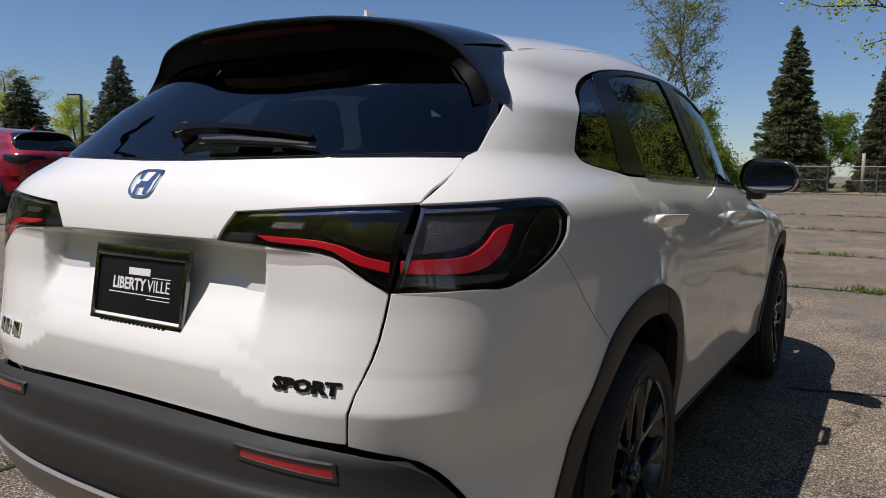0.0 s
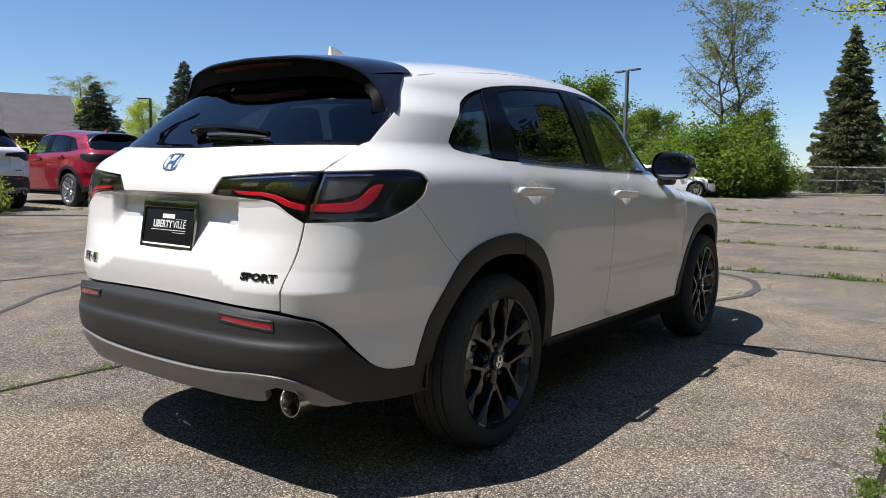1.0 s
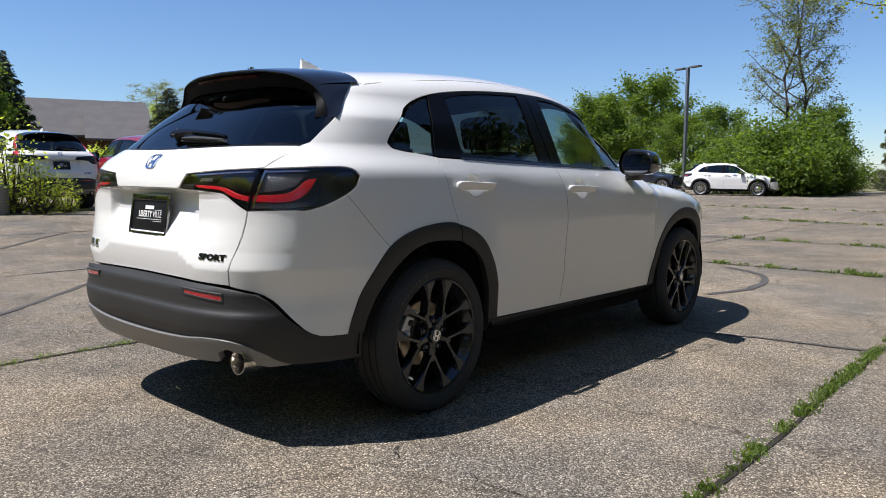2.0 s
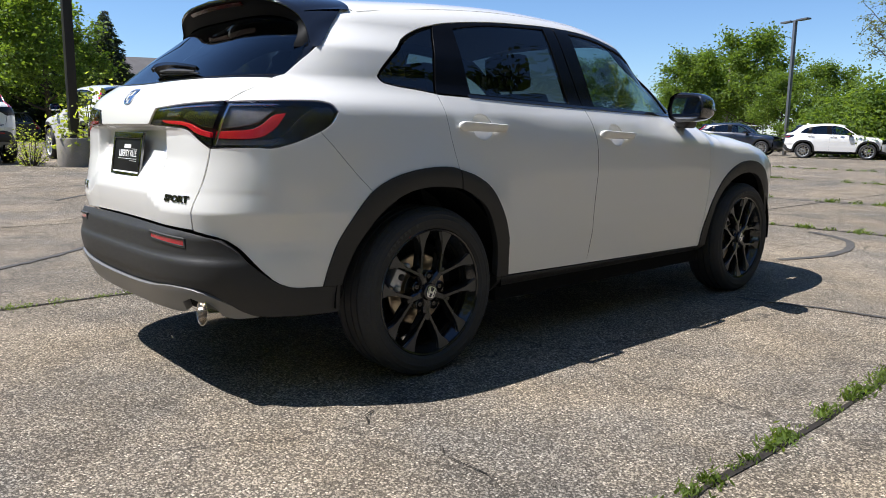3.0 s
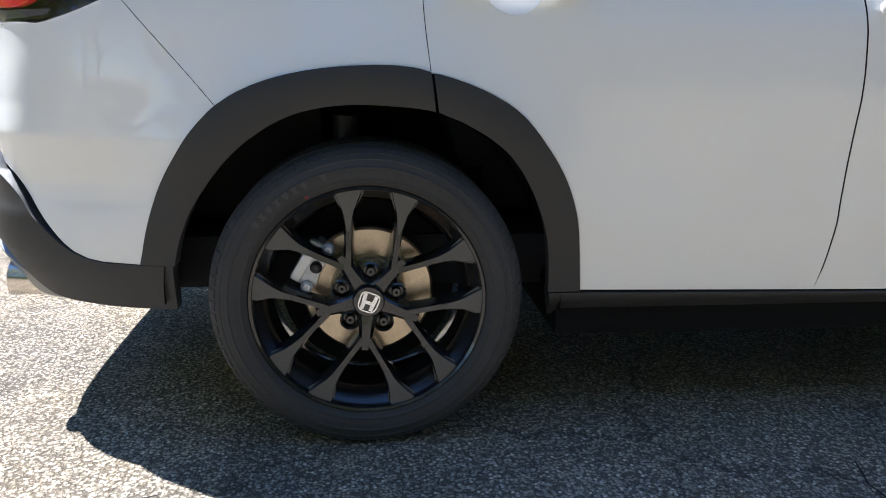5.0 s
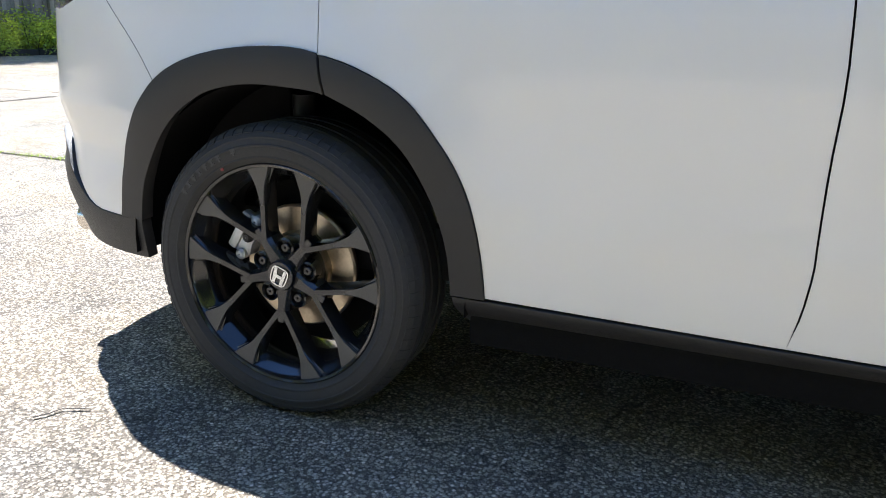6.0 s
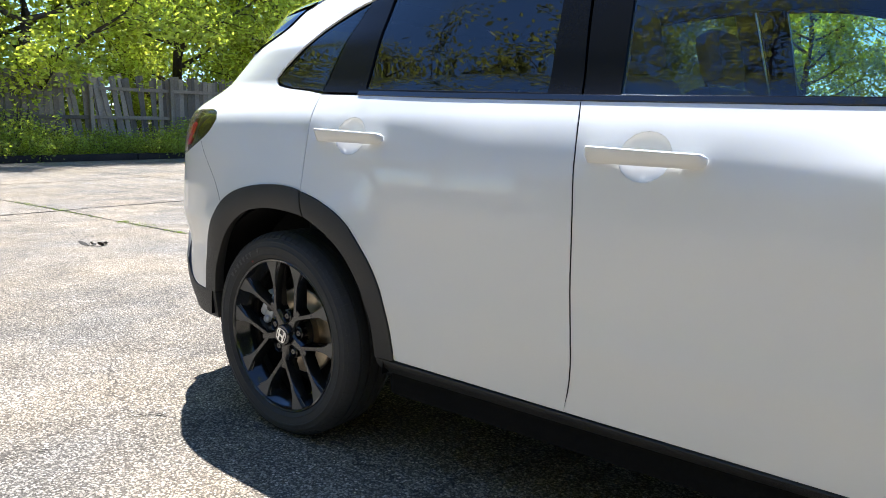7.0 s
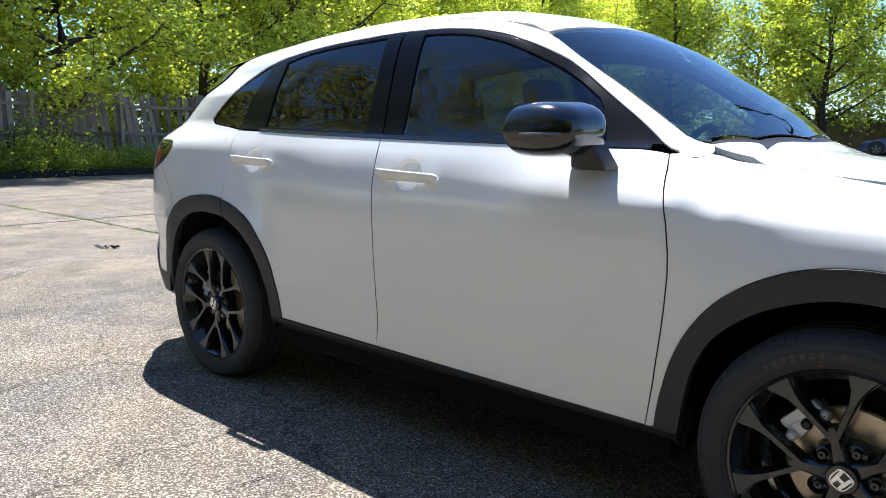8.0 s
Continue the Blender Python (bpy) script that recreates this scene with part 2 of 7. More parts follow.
# ---- body surface of the crossover: x ahead of the rear axle, y to its left, z up ----
def curve(points):
    """A smooth monotone curve through (place, value) pairs, for arrays."""
    px = np.array([p[0] for p in points], float)
    py = np.array([p[1] for p in points], float)
    h, d = np.diff(px), np.diff(py) / np.diff(px)
    m = np.zeros(len(px))
    m[0], m[-1] = d[0], d[-1]
    for i in range(1, len(px) - 1):
        if d[i - 1] * d[i] > 0:
            a, b = 2 * h[i] + h[i - 1], h[i] + 2 * h[i - 1]
            m[i] = (a + b) / (a / d[i - 1] + b / d[i])

    def value(x):
        x = np.clip(np.asarray(x, float), px[0], px[-1])
        i = np.clip(np.searchsorted(px, x) - 1, 0, len(h) - 1)
        t = (x - px[i]) / h[i]
        return ((1 + 2 * t) * (1 - t) ** 2 * py[i] + t * (1 - t) ** 2 * h[i] * m[i]
                + t * t * (3 - 2 * t) * py[i + 1] + t * t * (t - 1) * h[i] * m[i + 1])
    return value


def ramp(x, a, b):
    t = np.clip((np.asarray(x, float) - a) / (b - a), 0, 1)
    return t * t * (3 - 2 * t)


SIDE = curve([(0.20, 0.84), (0.345, 0.858), (0.44, 0.867), (0.535, 0.8725), (0.56, 0.8708), (0.63, 0.8704), (0.72, 0.8742), (0.82, 0.880), (0.92, 0.876),
              (1.00, 0.862), (1.06, 0.845), (1.105, 0.822), (1.15, 0.797), (1.25, 0.758), (1.40, 0.698), (1.50, 0.656), (1.66, 0.60)])
TAIL_SWELL = curve([(0.20, -0.82), (0.33, -0.852), (0.42, -0.891), (0.52, -0.906), (0.62, -0.9065), (0.70, -0.9085), (0.76, -0.906), (0.82, -0.897),
              (0.90, -0.888), (1.00, -0.886), (1.06, -0.876), (1.115, -0.852), (1.16, -0.805), (1.185, -0.770),
              (1.30, -0.625), (1.40, -0.500), (1.50, -0.400), (1.66, -0.36)])


def fold(z, at):
    """A sharp fold at a height: 1 at its edge, falling straight to 0 below and above."""
    return np.clip(np.minimum((z - at + 0.10) / 0.10, (at + 0.07 - z) / 0.07), 0, 1)


def TAIL(z):
    """The tail's furthest place at a height, with a folded crease across the tailgate."""
    z = np.asarray(z, float)
    return TAIL_SWELL(z) - 0.0125 * fold(z, 0.70)


NOSE = curve([(0.20, 3.48), (0.40, 3.60), (0.60, 3.625), (0.80, 3.60), (0.92, 3.52), (1.02, 3.3), (1.66, 3.2)])
ROOF = curve([(-0.80, 1.53), (-0.40, 1.538), (-0.16, 1.562), (0.05, 1.580), (0.40, 1.610), (0.85, 1.630), (1.20, 1.622), (1.50, 1.575), (1.65, 1.530), (1.80, 1.468),
              (2.00, 1.355), (2.20, 1.215), (2.28, 1.135), (2.34, 1.092), (2.70, 1.045), (3.10, 0.985), (3.40, 0.90), (3.65, 0.78)])


def base_width(x, z):
    """Half the body's width at a place along it and a height, before the tail rounds it off."""
    x, z = np.asarray(x, float), np.asarray(z, float)
    w = SIDE(z) * (1 - 0.095 * np.clip((x - 1.15) / 0.95, 0, 1.06) ** 2 * ramp(z, 0.93, 1.10))
    lean_in = 0.33 * ramp(z, 1.08, 1.20) + 0.67 * ramp(z, 1.30, 1.42)
    w = w * (1 - 0.085 * np.clip((0.6 - x) / 0.7, 0, 1.5) ** 1.5 * lean_in)
    w = w + 0.002 * ramp(-x, 0.15, 0.50) * ramp(z, 0.40, 0.70) * ramp(z, 0.80, 0.70)
    w = w - 0.02 * ramp(x, 2.9, 3.6)
    w = w + 0.016 * ramp(x, 0.40, 0.90) * ramp(x, 2.45, 2.0) * ramp(z, 0.42, 0.70) * ramp(z, 1.12, 0.95)
    w = w - 0.020 * ramp(-x, 0.26, 0.62) * np.clip((0.705 - z) / 0.11, 0, 1) * ramp(z, 0.38, 0.58)
    for axle in (0.0, 2.655):
        r = np.hypot(x - axle, z - 0.36)
        w = w + (0.034 if axle < 1 else 0.020) * np.exp(-((r - 0.46) / 0.10) ** 2) * ramp(z, 0.40, 0.75)
    fall = 0.42 + 0.60 * ramp(x, 1.52, 1.80) * ramp(x, 2.36, 2.20)
    q = np.clip(1 - (ROOF(x) - z) / fall, 0, 1)
    w = w * np.sqrt(np.clip(1 - q ** 9 * np.maximum(np.maximum(ramp(z, 1.0, 1.12), ramp(x, 2.16, 2.40)), ramp(x, 1.80, 1.52)), 0, 1))
    ahead = np.clip((x - 2.5) / (NOSE(z) - 2.5), 0, 1)
    return w * (1 - ahead ** 3.2) ** (1 / 3.2)


def squareness(z):
    """How square the tail's corners are in plan, less so round the rear window."""
    return 4.25 - 0.55 * ramp(z, 1.08, 1.20)


def half_width(x, z):
    back = np.clip(-np.asarray(x, float) / -TAIL(z), 0, 1)
    r = squareness(z)
    return base_width(x, z) * (1 - back ** r) ** (1 / r)


QUARTER = 0.9 * math.pi / 2


def girth(x, z):
    """How far round the right side from the middle of the tail a place (x, z) lies."""
    x, z = np.asarray(x, float), np.asarray(z, float)
    a = np.arctan2(np.clip(-x / -TAIL(z), 0, 1), np.clip(half_width(x, z) / np.maximum(base_width(x, z), 1e-6), 0, 1))
    return np.where(x >= 0, QUARTER + x, 0.9 * (math.pi / 2 - a))


def girth_tail(y, z):
    """The same for a place (y, z) on the tail, y counted to the right."""
    y, z = np.asarray(y, float), np.asarray(z, float)
    x = on_tail(y, z)[..., 0]
    return np.sign(y) * girth(x, z)


def wrap(q, z):
    """The body's place at a girth (right side positive) and a height."""
    q, z = np.asarray(q, float), np.asarray(z, float)
    b = np.abs(q)
    a = np.clip(math.pi / 2 - b / 0.9, 0, math.pi / 2)
    s, c = np.sin(a), np.cos(a)
    e = squareness(z)
    r = (np.abs(s) ** e + np.abs(c) ** e) ** (-1 / e)
    x = np.where(b > QUARTER, b - QUARTER, TAIL(z) * r * s)
    y = base_width(x, z) * np.where(b > QUARTER, 1.0, r * c)
    return np.stack([x, -np.sign(q) * y, z + 0 * q], -1)


def on_side(x, z, sign=-1.0):
    return np.stack([np.asarray(x, float), sign * half_width(x, z), np.asarray(z, float) + 0 * np.asarray(x, float)], -1)


def on_tail(y, z):
    """The tail's place behind the rear axle, across and up."""
    y, z = np.asarray(y, float), np.asarray(z, float)
    lo, hi = TAIL(z), np.zeros_like(y + z)
    for _ in range(32):
        mid = (lo + hi) / 2
        inside = half_width(mid, z) > np.abs(y)
        lo, hi = np.where(inside, lo, mid), np.where(inside, mid, hi)
    return np.stack([hi, y + 0 * z, z + 0 * y], -1)


def on_top(x, y):
    """The top's height: roof, screen and bonnet."""
    x, y = np.asarray(x, float), np.asarray(y, float)
    hi, lo = ROOF(x) + 0 * y, ROOF(x) - 0.40 + 0 * y
    for _ in range(32):
        mid = (lo + hi) / 2
        inside = half_width(x, mid) > np.abs(y)
        lo, hi = np.where(inside, mid, lo), np.where(inside, hi, mid)
    return np.stack([x + 0 * y, y + 0 * x, lo], -1)

# ---- the white crossover ----
def side_line(points, rounds=2, side=1):
    """A closed line of (x, z) places on the right side, as girth and height; side -1: its mirror on the left."""
    line = outline(points, rounds)
    return np.stack([side * girth(line[:, 0], line[:, 1]), line[:, 1]], 1)


def tail_line(points, rounds=2):
    """A closed line of (y, z) places on the tail, y to the right."""
    line = outline(points, rounds)
    return line


def tail_place(y, z):
    """The tailgate with its overhanging lip, number plate hollow and the swell below."""
    p = on_tail(-np.asarray(y, float), z)
    ay = np.abs(y)
    hollow = 0.050 * ramp(z, 0.80, 0.975) * ramp(z, 1.006, 0.990) * ramp(ay, 0.388, 0.350)
    facet = 0.014 * ramp(z, 0.76, 0.90) * ramp(z, 1.006, 0.990) * ramp(ay, 0.66, 0.42)
    lift = 0.055 * ramp(ay, 0.42, 0.26)
    p[..., 0] += hollow + facet + 0.0125 * (fold(z, 0.70) - fold(z, 0.70 + lift))
    return p


def glass_place(y, z):
    return on_tail(-np.asarray(y, float), z)


ARCH_OUT = [(-0.491, 0.427), (-0.462, 0.53), (-0.412, 0.639), (-0.309, 0.768), (-0.172, 0.832), (0.011, 0.856), (0.150, 0.840),
            (0.301, 0.777), (0.385, 0.69), (0.440, 0.60), (0.470, 0.50), (0.487, 0.354)]
ARCH_IN = [(-0.417, 0.425), (-0.395, 0.50), (-0.352, 0.583), (-0.273, 0.680), (-0.169, 0.750), (-0.062, 0.776), (0.048, 0.776),
           (0.163, 0.759), (0.286, 0.691), (0.355, 0.60), (0.400, 0.481), (0.412, 0.354)]


def finer(pts):
    """A smooth line through the points, each span cut in three."""
    p = [np.array(q) for q in pts]
    out = []
    for i in range(len(p) - 1):
        a, b, c, d = p[max(i - 1, 0)], p[i], p[i + 1], p[min(i + 2, len(p) - 1)]
        for t in (0, 1 / 3, 2 / 3):
            q = 0.5 * (2 * b + (c - a) * t + (2 * a - 5 * b + 4 * c - d) * t * t + (3 * b - a - 3 * c + d) * t ** 3)
            out.append((float(q[0]), float(q[1])))
    return out + [tuple(pts[-1])]


ARCH_OUT, ARCH_IN = finer(ARCH_OUT), finer(ARCH_IN)
FRONT_OUT = [(2.178, 0.334), (2.196, 0.44), (2.25, 0.595), (2.35, 0.726), (2.50, 0.812), (2.665, 0.840), (2.83, 0.818), (2.96, 0.750), (3.05, 0.645), (3.11, 0.52), (3.125, 0.40)]
DOOR_GAP_REAR = [(0.104, 1.146), (0.108, 1.10), (0.112, 1.03), (0.120, 0.93), (0.131, 0.843)]
DOOR_GAP = [(1.052, 1.116), (1.068, 1.06), (1.080, 0.97), (1.088, 0.82), (1.084, 0.68), (1.086, 0.56), (1.088, 0.50), (1.081, 0.42), (1.065, 0.345)]
FENDER_GAP = [(2.118, 1.082), (2.150, 1.03), (2.190, 0.93), (2.208, 0.80), (2.200, 0.65), (2.180, 0.50), (2.150, 0.332)]
BELT = [(0.104, 1.146), (0.30, 1.140), (0.62, 1.128), (1.052, 1.116)]
BELT_FRONT = [(1.052, 1.116), (1.30, 1.110), (1.65, 1.102), (2.03, 1.095)]
DLO_TOP = [(2.098, 1.100), (2.01, 1.168), (1.907, 1.240), (1.80, 1.314), (1.70, 1.380), (1.60, 1.428), (1.49, 1.468), (1.35, 1.497), (1.18, 1.513), (0.950, 1.516), (0.60, 1.498),
           (0.40, 1.479), (0.25, 1.458), (0.13, 1.428), (0.05, 1.394), (-0.02, 1.345), (-0.09, 1.287), (-0.145, 1.238), (-0.172, 1.205), (-0.155, 1.180), (-0.09, 1.168), (0.02, 1.158)]
LAMP_OUT = [(-0.705, 0.930), (-0.663, 0.926), (-0.586, 0.948), (-0.485, 0.990), (-0.435, 1.022), (-0.408, 1.062), (-0.425, 1.090), (-0.470, 1.100), (-0.560, 1.099), (-0.712, 1.092)]
BUMPER_TOP = [(-0.491, 0.426), (-0.600, 0.430), (-0.655, 0.452), (-0.710, 0.510), (-0.757, 0.577), (-0.800, 0.612)]

car = thing("crossover_car", "pearl white compact crossover with black trim parked on worn asphalt", "car")


def tail_q(y, z):
    return float(girth_tail(-abs(y), z) * -1)


def rail(x):
    """Height of the roof's edge seam."""
    return float(on_top(x, 0.575)[..., 2])


def body_side(s):
    """The painted outer panels and the glass of one side: s 1 right, -1 left."""
    def put(name, loops, material=PAINT, label="", **k):
        return sheet(name, loops, wrap, material, car, label, **k)

    g = lambda pts: [(float(girth(x, z)), z) for x, z in pts]
    flip = lambda pts: np.array([(s * q, z) for q, z in pts])
    # quarter panel with pillar, roof rail and windscreen pillar
    gate = [(tail_q(0.590, 0.634), 0.634), (tail_q(0.600, 0.716), 0.716), (tail_q(0.637, 0.815), 0.815), (tail_q(0.655, 0.924), 0.924)]
    up = [(tail_q(0.678, 1.091), 1.091)] + g([(-0.65, 1.145), (-0.575, 1.183), (-0.535, 1.195), (-0.47, 1.245), (-0.395, 1.300), (-0.31, 1.385), (-0.215, 1.468), (-0.18, 1.500), (-0.16, rail(-0.16))])
    over = g([(x, rail(x)) for x in (-0.05, 0.2, 0.5, 0.8, 1.1, 1.3, 1.45, 1.57)]) + g([(x, float(on_top(x, y)[..., 2])) for x, y in ((1.62, 0.560), (1.757, 0.572), (1.892, 0.592), (2.036, 0.612), (2.161, 0.632))]) + g([(2.15, 1.085)])
    loop = gate + g(LAMP_OUT) + up + over + g(DLO_TOP) + g(DOOR_GAP_REAR) + g(ARCH_OUT[18::-1]) + g(BUMPER_TOP)
    put("quarter_panel", [flip(outline(loop, 1))], label="white rear quarter and roof rail panel", step=0.017, depth=0.007, gap=0.001)
    put("pillar_trim", [flip(outline(up[3:] + over + g(DLO_TOP), 1))], CABIN, "dark inner pillar trim", step=0.06, out=-0.016, depth=0.002, gap=-0.006)
    # doors
    cups = lambda x, z: [(QUARTER + x + 0.060 * math.cos(w), z + 0.054 * math.sin(w)) for w in np.linspace(0, 2 * math.pi, 20, endpoint=False)]
    rear = g(BELT) + g(DOOR_GAP[1:]) + g([(0.80, 0.349), (0.487, 0.354)]) + g(ARCH_OUT[-2:18:-1]) + g(DOOR_GAP_REAR[::-1])
    door = put("rear_door", [flip(outline(rear, 1)), flip(cups(0.307, 1.016))], label="white rear door with recessed grip", gap=0.0028, depth=0.0008)
    front = g(BELT_FRONT) + g([(2.09, 1.088)]) + g(FENDER_GAP) + g([(1.8, 0.336), (1.4, 0.341)]) + g(DOOR_GAP[::-1])
    front_door = put("front_door", [flip(outline(front, 1)), flip(cups(1.249, 0.990))], label="white front door with recessed grip", gap=0.0028, depth=0.0008)
    for owner, x, z in ((door, 0.307, 1.016), (front_door, 1.249, 0.990)):
        handle(owner, x, z, s)
    # fender
    fender = FENDER_GAP[:1] + [(2.20, 1.088)] + [(x, float(on_top(x, 0.60)[..., 2])) for x in (2.35, 2.6, 2.9, 3.1)] + [(3.22, 0.86), (3.20, 0.78), (3.17, 0.60), (3.14, 0.40)]
    fender += finer(FRONT_OUT)[::-1]
    fender += FENDER_GAP[:0:-1]
    put("fender", [flip(outline(g(fender), 1))], label="white front fender", step=0.035, depth=0.007, gap=0.003)
    # black wheel arch trims
    for name, ring in (("wheel_arch_trim", ARCH_OUT[:18] + [(0.131, 0.842)] + [(0.143, 0.765)] + ARCH_IN[20::-1]),
                       ("wheel_arch_trim", [(0.137, 0.840)] + ARCH_OUT[19:] + ARCH_IN[:21:-1] + [(0.149, 0.764)]),
                       ("wheel_arch_trim", finer(FRONT_OUT) + finer([
                                            (3.045, 0.40), (3.03, 0.50), (2.98, 0.61), (2.89, 0.70), (2.79, 0.75), (2.665, 0.766), (2.55, 0.75), (2.43, 0.70), (2.33, 0.615), (2.275, 0.50), (2.245, 0.334)]))):
        ring = [p for i, p in enumerate(ring) if i == 0 or p != ring[i - 1]]
        put(name, [flip(outline(g(ring), 1))], CLAD, "black textured plastic wheel arch trim", step=0.03, out=0.006, depth=0.035, gap=0.001)
    # sill
    sill = g([(0.414, 0.352), (0.80, 0.347), (1.4, 0.339), (2.24, 0.330), (2.23, 0.262), (1.4, 0.266), (0.43, 0.276)])
    sheet("sill", [flip(outline(sill, 1))], lambda q, z: wrap(q, z) * np.stack([1 + 0 * z, 1 - 0.10 * np.clip((0.338 - z) / 0.08, 0, 1) ** 1.3, 1 + 0 * z], -1), CLAD, car, "black plastic sill trim", step=0.025, out=0.004, depth=0.10)
    # side windows
    quarter = [(0.098, 1.156), (0.132, 1.28), (0.186, 1.430), (0.12, 1.410), (0.05, 1.378), (-0.015, 1.331), (-0.083, 1.275), (-0.136, 1.230), (-0.162, 1.204), (-0.148, 1.186), (-0.09, 1.175), (0.02, 1.165)]
    put("quarter_window", [flip(outline(g(quarter), 1))], PRIVACY, "dark tinted quarter window", out=-0.004, depth=0.004)
    frame_r = [(0.106, 1.152), (0.140, 1.28), (0.196, 1.440), (0.26, 1.456), (0.40, 1.477), (0.60, 1.496), (0.935, 1.514), (0.998, 1.514), (1.018, 1.33), (1.050, 1.120), (0.62, 1.132), (0.30, 1.144)]
    pane_r = [(0.300, 1.160), (0.302, 1.30), (0.305, 1.438), (0.42, 1.462), (0.60, 1.482), (0.920, 1.498), (0.938, 1.30), (0.952, 1.138), (0.62, 1.148)]
    put("rear_door_frame", [flip(outline(g(frame_r), 1)), flip(outline(g(pane_r), 1))], PILLAR, "satin black window frame", out=-0.001, depth=0.02, step=0.03)
    put("rear_door_window", [flip(outline(g(pane_r), 1))], PRIVACY, "dark tinted rear door window", out=-0.007, depth=0.004, gap=-0.004)
    frame_f = [(1.055, 1.119), (1.024, 1.33), (1.004, 1.514), (1.18, 1.511), (1.35, 1.495), (1.49, 1.466), (1.60, 1.426), (1.70, 1.378), (1.80, 1.312), (1.907, 1.238), (2.01, 1.166), (2.085, 1.106), (1.65, 1.106), (1.30, 1.114)]
    pane_f = [(1.150, 1.130), (1.135, 1.30), (1.115, 1.494), (1.25, 1.487), (1.36, 1.472), (1.49, 1.440), (1.60, 1.398), (1.70, 1.350), (1.80, 1.286), (1.875, 1.234), (1.935, 1.116), (1.65, 1.120), (1.30, 1.127)]
    put("front_door_frame", [flip(outline(g(frame_f), 1)), flip(outline(g(pane_f), 1))], PILLAR, "satin black window frame", out=-0.001, depth=0.02, step=0.03)
    put("front_door_window", [flip(outline(g(pane_f), 1))], DOORGLASS, "lightly tinted front door window", out=-0.007, depth=0.004, gap=-0.004)
    belt = g([(0.28, 1.139), (0.62, 1.127), (1.05, 1.1155), (1.50, 1.105), (2.06, 1.094), (2.06, 1.106), (1.50, 1.117), (1.05, 1.1275), (0.62, 1.139), (0.28, 1.151)])
    put("belt_moulding", [flip(outline(belt, 0))], PIANO, "black belt moulding", out=0.003, depth=0.01, gap=0.0)
    # fuel or bumper seam from lamp to arch, a fine dark groove
    bm = bmesh.new()
    tube(bm, [tuple(wrap(s * float(girth(x, z)), z)) for x, z in zip(np.linspace(-0.496, -0.305, 14), np.linspace(0.990, 0.772, 14))], 0.0008, 4)
    part("panel_seam", bm, GAP, car, "fine dark seam")
    # tail lamp on the quarter panel
    lamp = thing_part("tail_lamp", car, "smoked tail lamp with red light guide")
    lens = [(tail_q(0.658, 0.929), 0.929)] + g(LAMP_OUT) + [(tail_q(0.680, 1.089), 1.089)]
    put2 = lambda name, pts, material, label, r=1, **k: sheet(name, [flip(outline(pts, r))], wrap, material, lamp, label, **k)
    put2("lens", lens, LENS, "clear smoked lens", out=0.002, depth=0.03, gap=0.0015, step=0.03)
    put2("housing", lens, HOUSING, "dark lamp housing", out=-0.030, depth=0.004, gap=0.004, step=0.03)
    put2("bezel", [(q * 1, z) for q, z in lens[:1]] + g([(-0.705, 0.932), (-0.60, 0.946), (-0.52, 0.975), (-0.45, 1.012), (-0.42, 1.055), (-0.43, 1.085), (-0.50, 1.08), (-0.56, 1.04), (-0.62, 0.975), (-0.70, 0.955)]) + [(tail_q(0.664, 0.955), 0.955)], PIANO, "black bezel", out=-0.014, depth=0.012)
    red = [(tail_q(0.668, 0.963), 0.963)] + g([(-0.735, 0.961), (-0.69, 0.970), (-0.645, 1.000), (-0.605, 1.052), (-0.645, 1.046), (-0.685, 1.010), (-0.72, 0.990)]) + [(tail_q(0.668, 0.984), 0.984)]
    put2("light_guide", red, REDLIGHT, "red light guide", out=-0.006, depth=0.012, gap=0.0, step=0.02)
    optic = [(tail_q(0.682, 0.995), 0.995)] + g([(-0.70, 1.015), (-0.655, 1.056), (-0.635, 1.072)]) + [(tail_q(0.690, 1.072), 1.072)]
    put2("optic", optic, CLEARLENS, "clear patterned optic", out=-0.012, depth=0.01, gap=0.0)
    leds = [(tail_q(0.668, 0.938), 0.938)] + g([(-0.66, 0.944), (-0.64, 0.957)]) + [(tail_q(0.668, 0.955), 0.955)]
    top = [(tail_q(0.690, 1.076), 1.076)] + g([(-0.70, 1.079), (-0.62, 1.082), (-0.62, 1.085), (-0.70, 1.083)]) + [(tail_q(0.690, 1.081), 1.081)]
    put2("upper_strip", top, CHROME, "thin bright upper strip", r=0, out=-0.004, depth=0.006, gap=0.0)
    put2("indicator", leds, CLEARLENS, "row of small clear indicators", out=-0.010, depth=0.008, gap=0.0)
    edge = [(tail_q(0.663, 0.935), 0.935), (tail_q(0.684, 1.084), 1.084), (tail_q(0.688, 1.084), 1.084), (tail_q(0.669, 0.935), 0.935)]
    put2("rim_strip", edge, CHROME, "bright strip", r=0, out=-0.004, depth=0.006, gap=0.0)
    # tail lamp on the tailgate
    lamp2 = thing_part("tailgate_lamp", car, "smoked tailgate lamp with red light guide")
    put3 = lambda name, pts, material, label, r=1, **k: sheet(name, [outline([(s * y, z) for y, z in pts], r)], glass_place, material, lamp2, label, **k)
    lens2 = [(0.652, 0.927), (0.640, 0.930), (0.601, 0.955), (0.548, 0.989), (0.503, 0.998), (0.364, 1.001), (0.268, 1.006), (0.285, 1.03), (0.315, 1.062), (0.50, 1.078), (0.674, 1.089)]
    put3("lens", lens2, LENS, "clear smoked lens", out=0.002, depth=0.03, gap=0.0015, step=0.03)
    put3("housing", lens2, HOUSING, "dark lamp housing", out=-0.026, depth=0.004, gap=0.003, step=0.03)
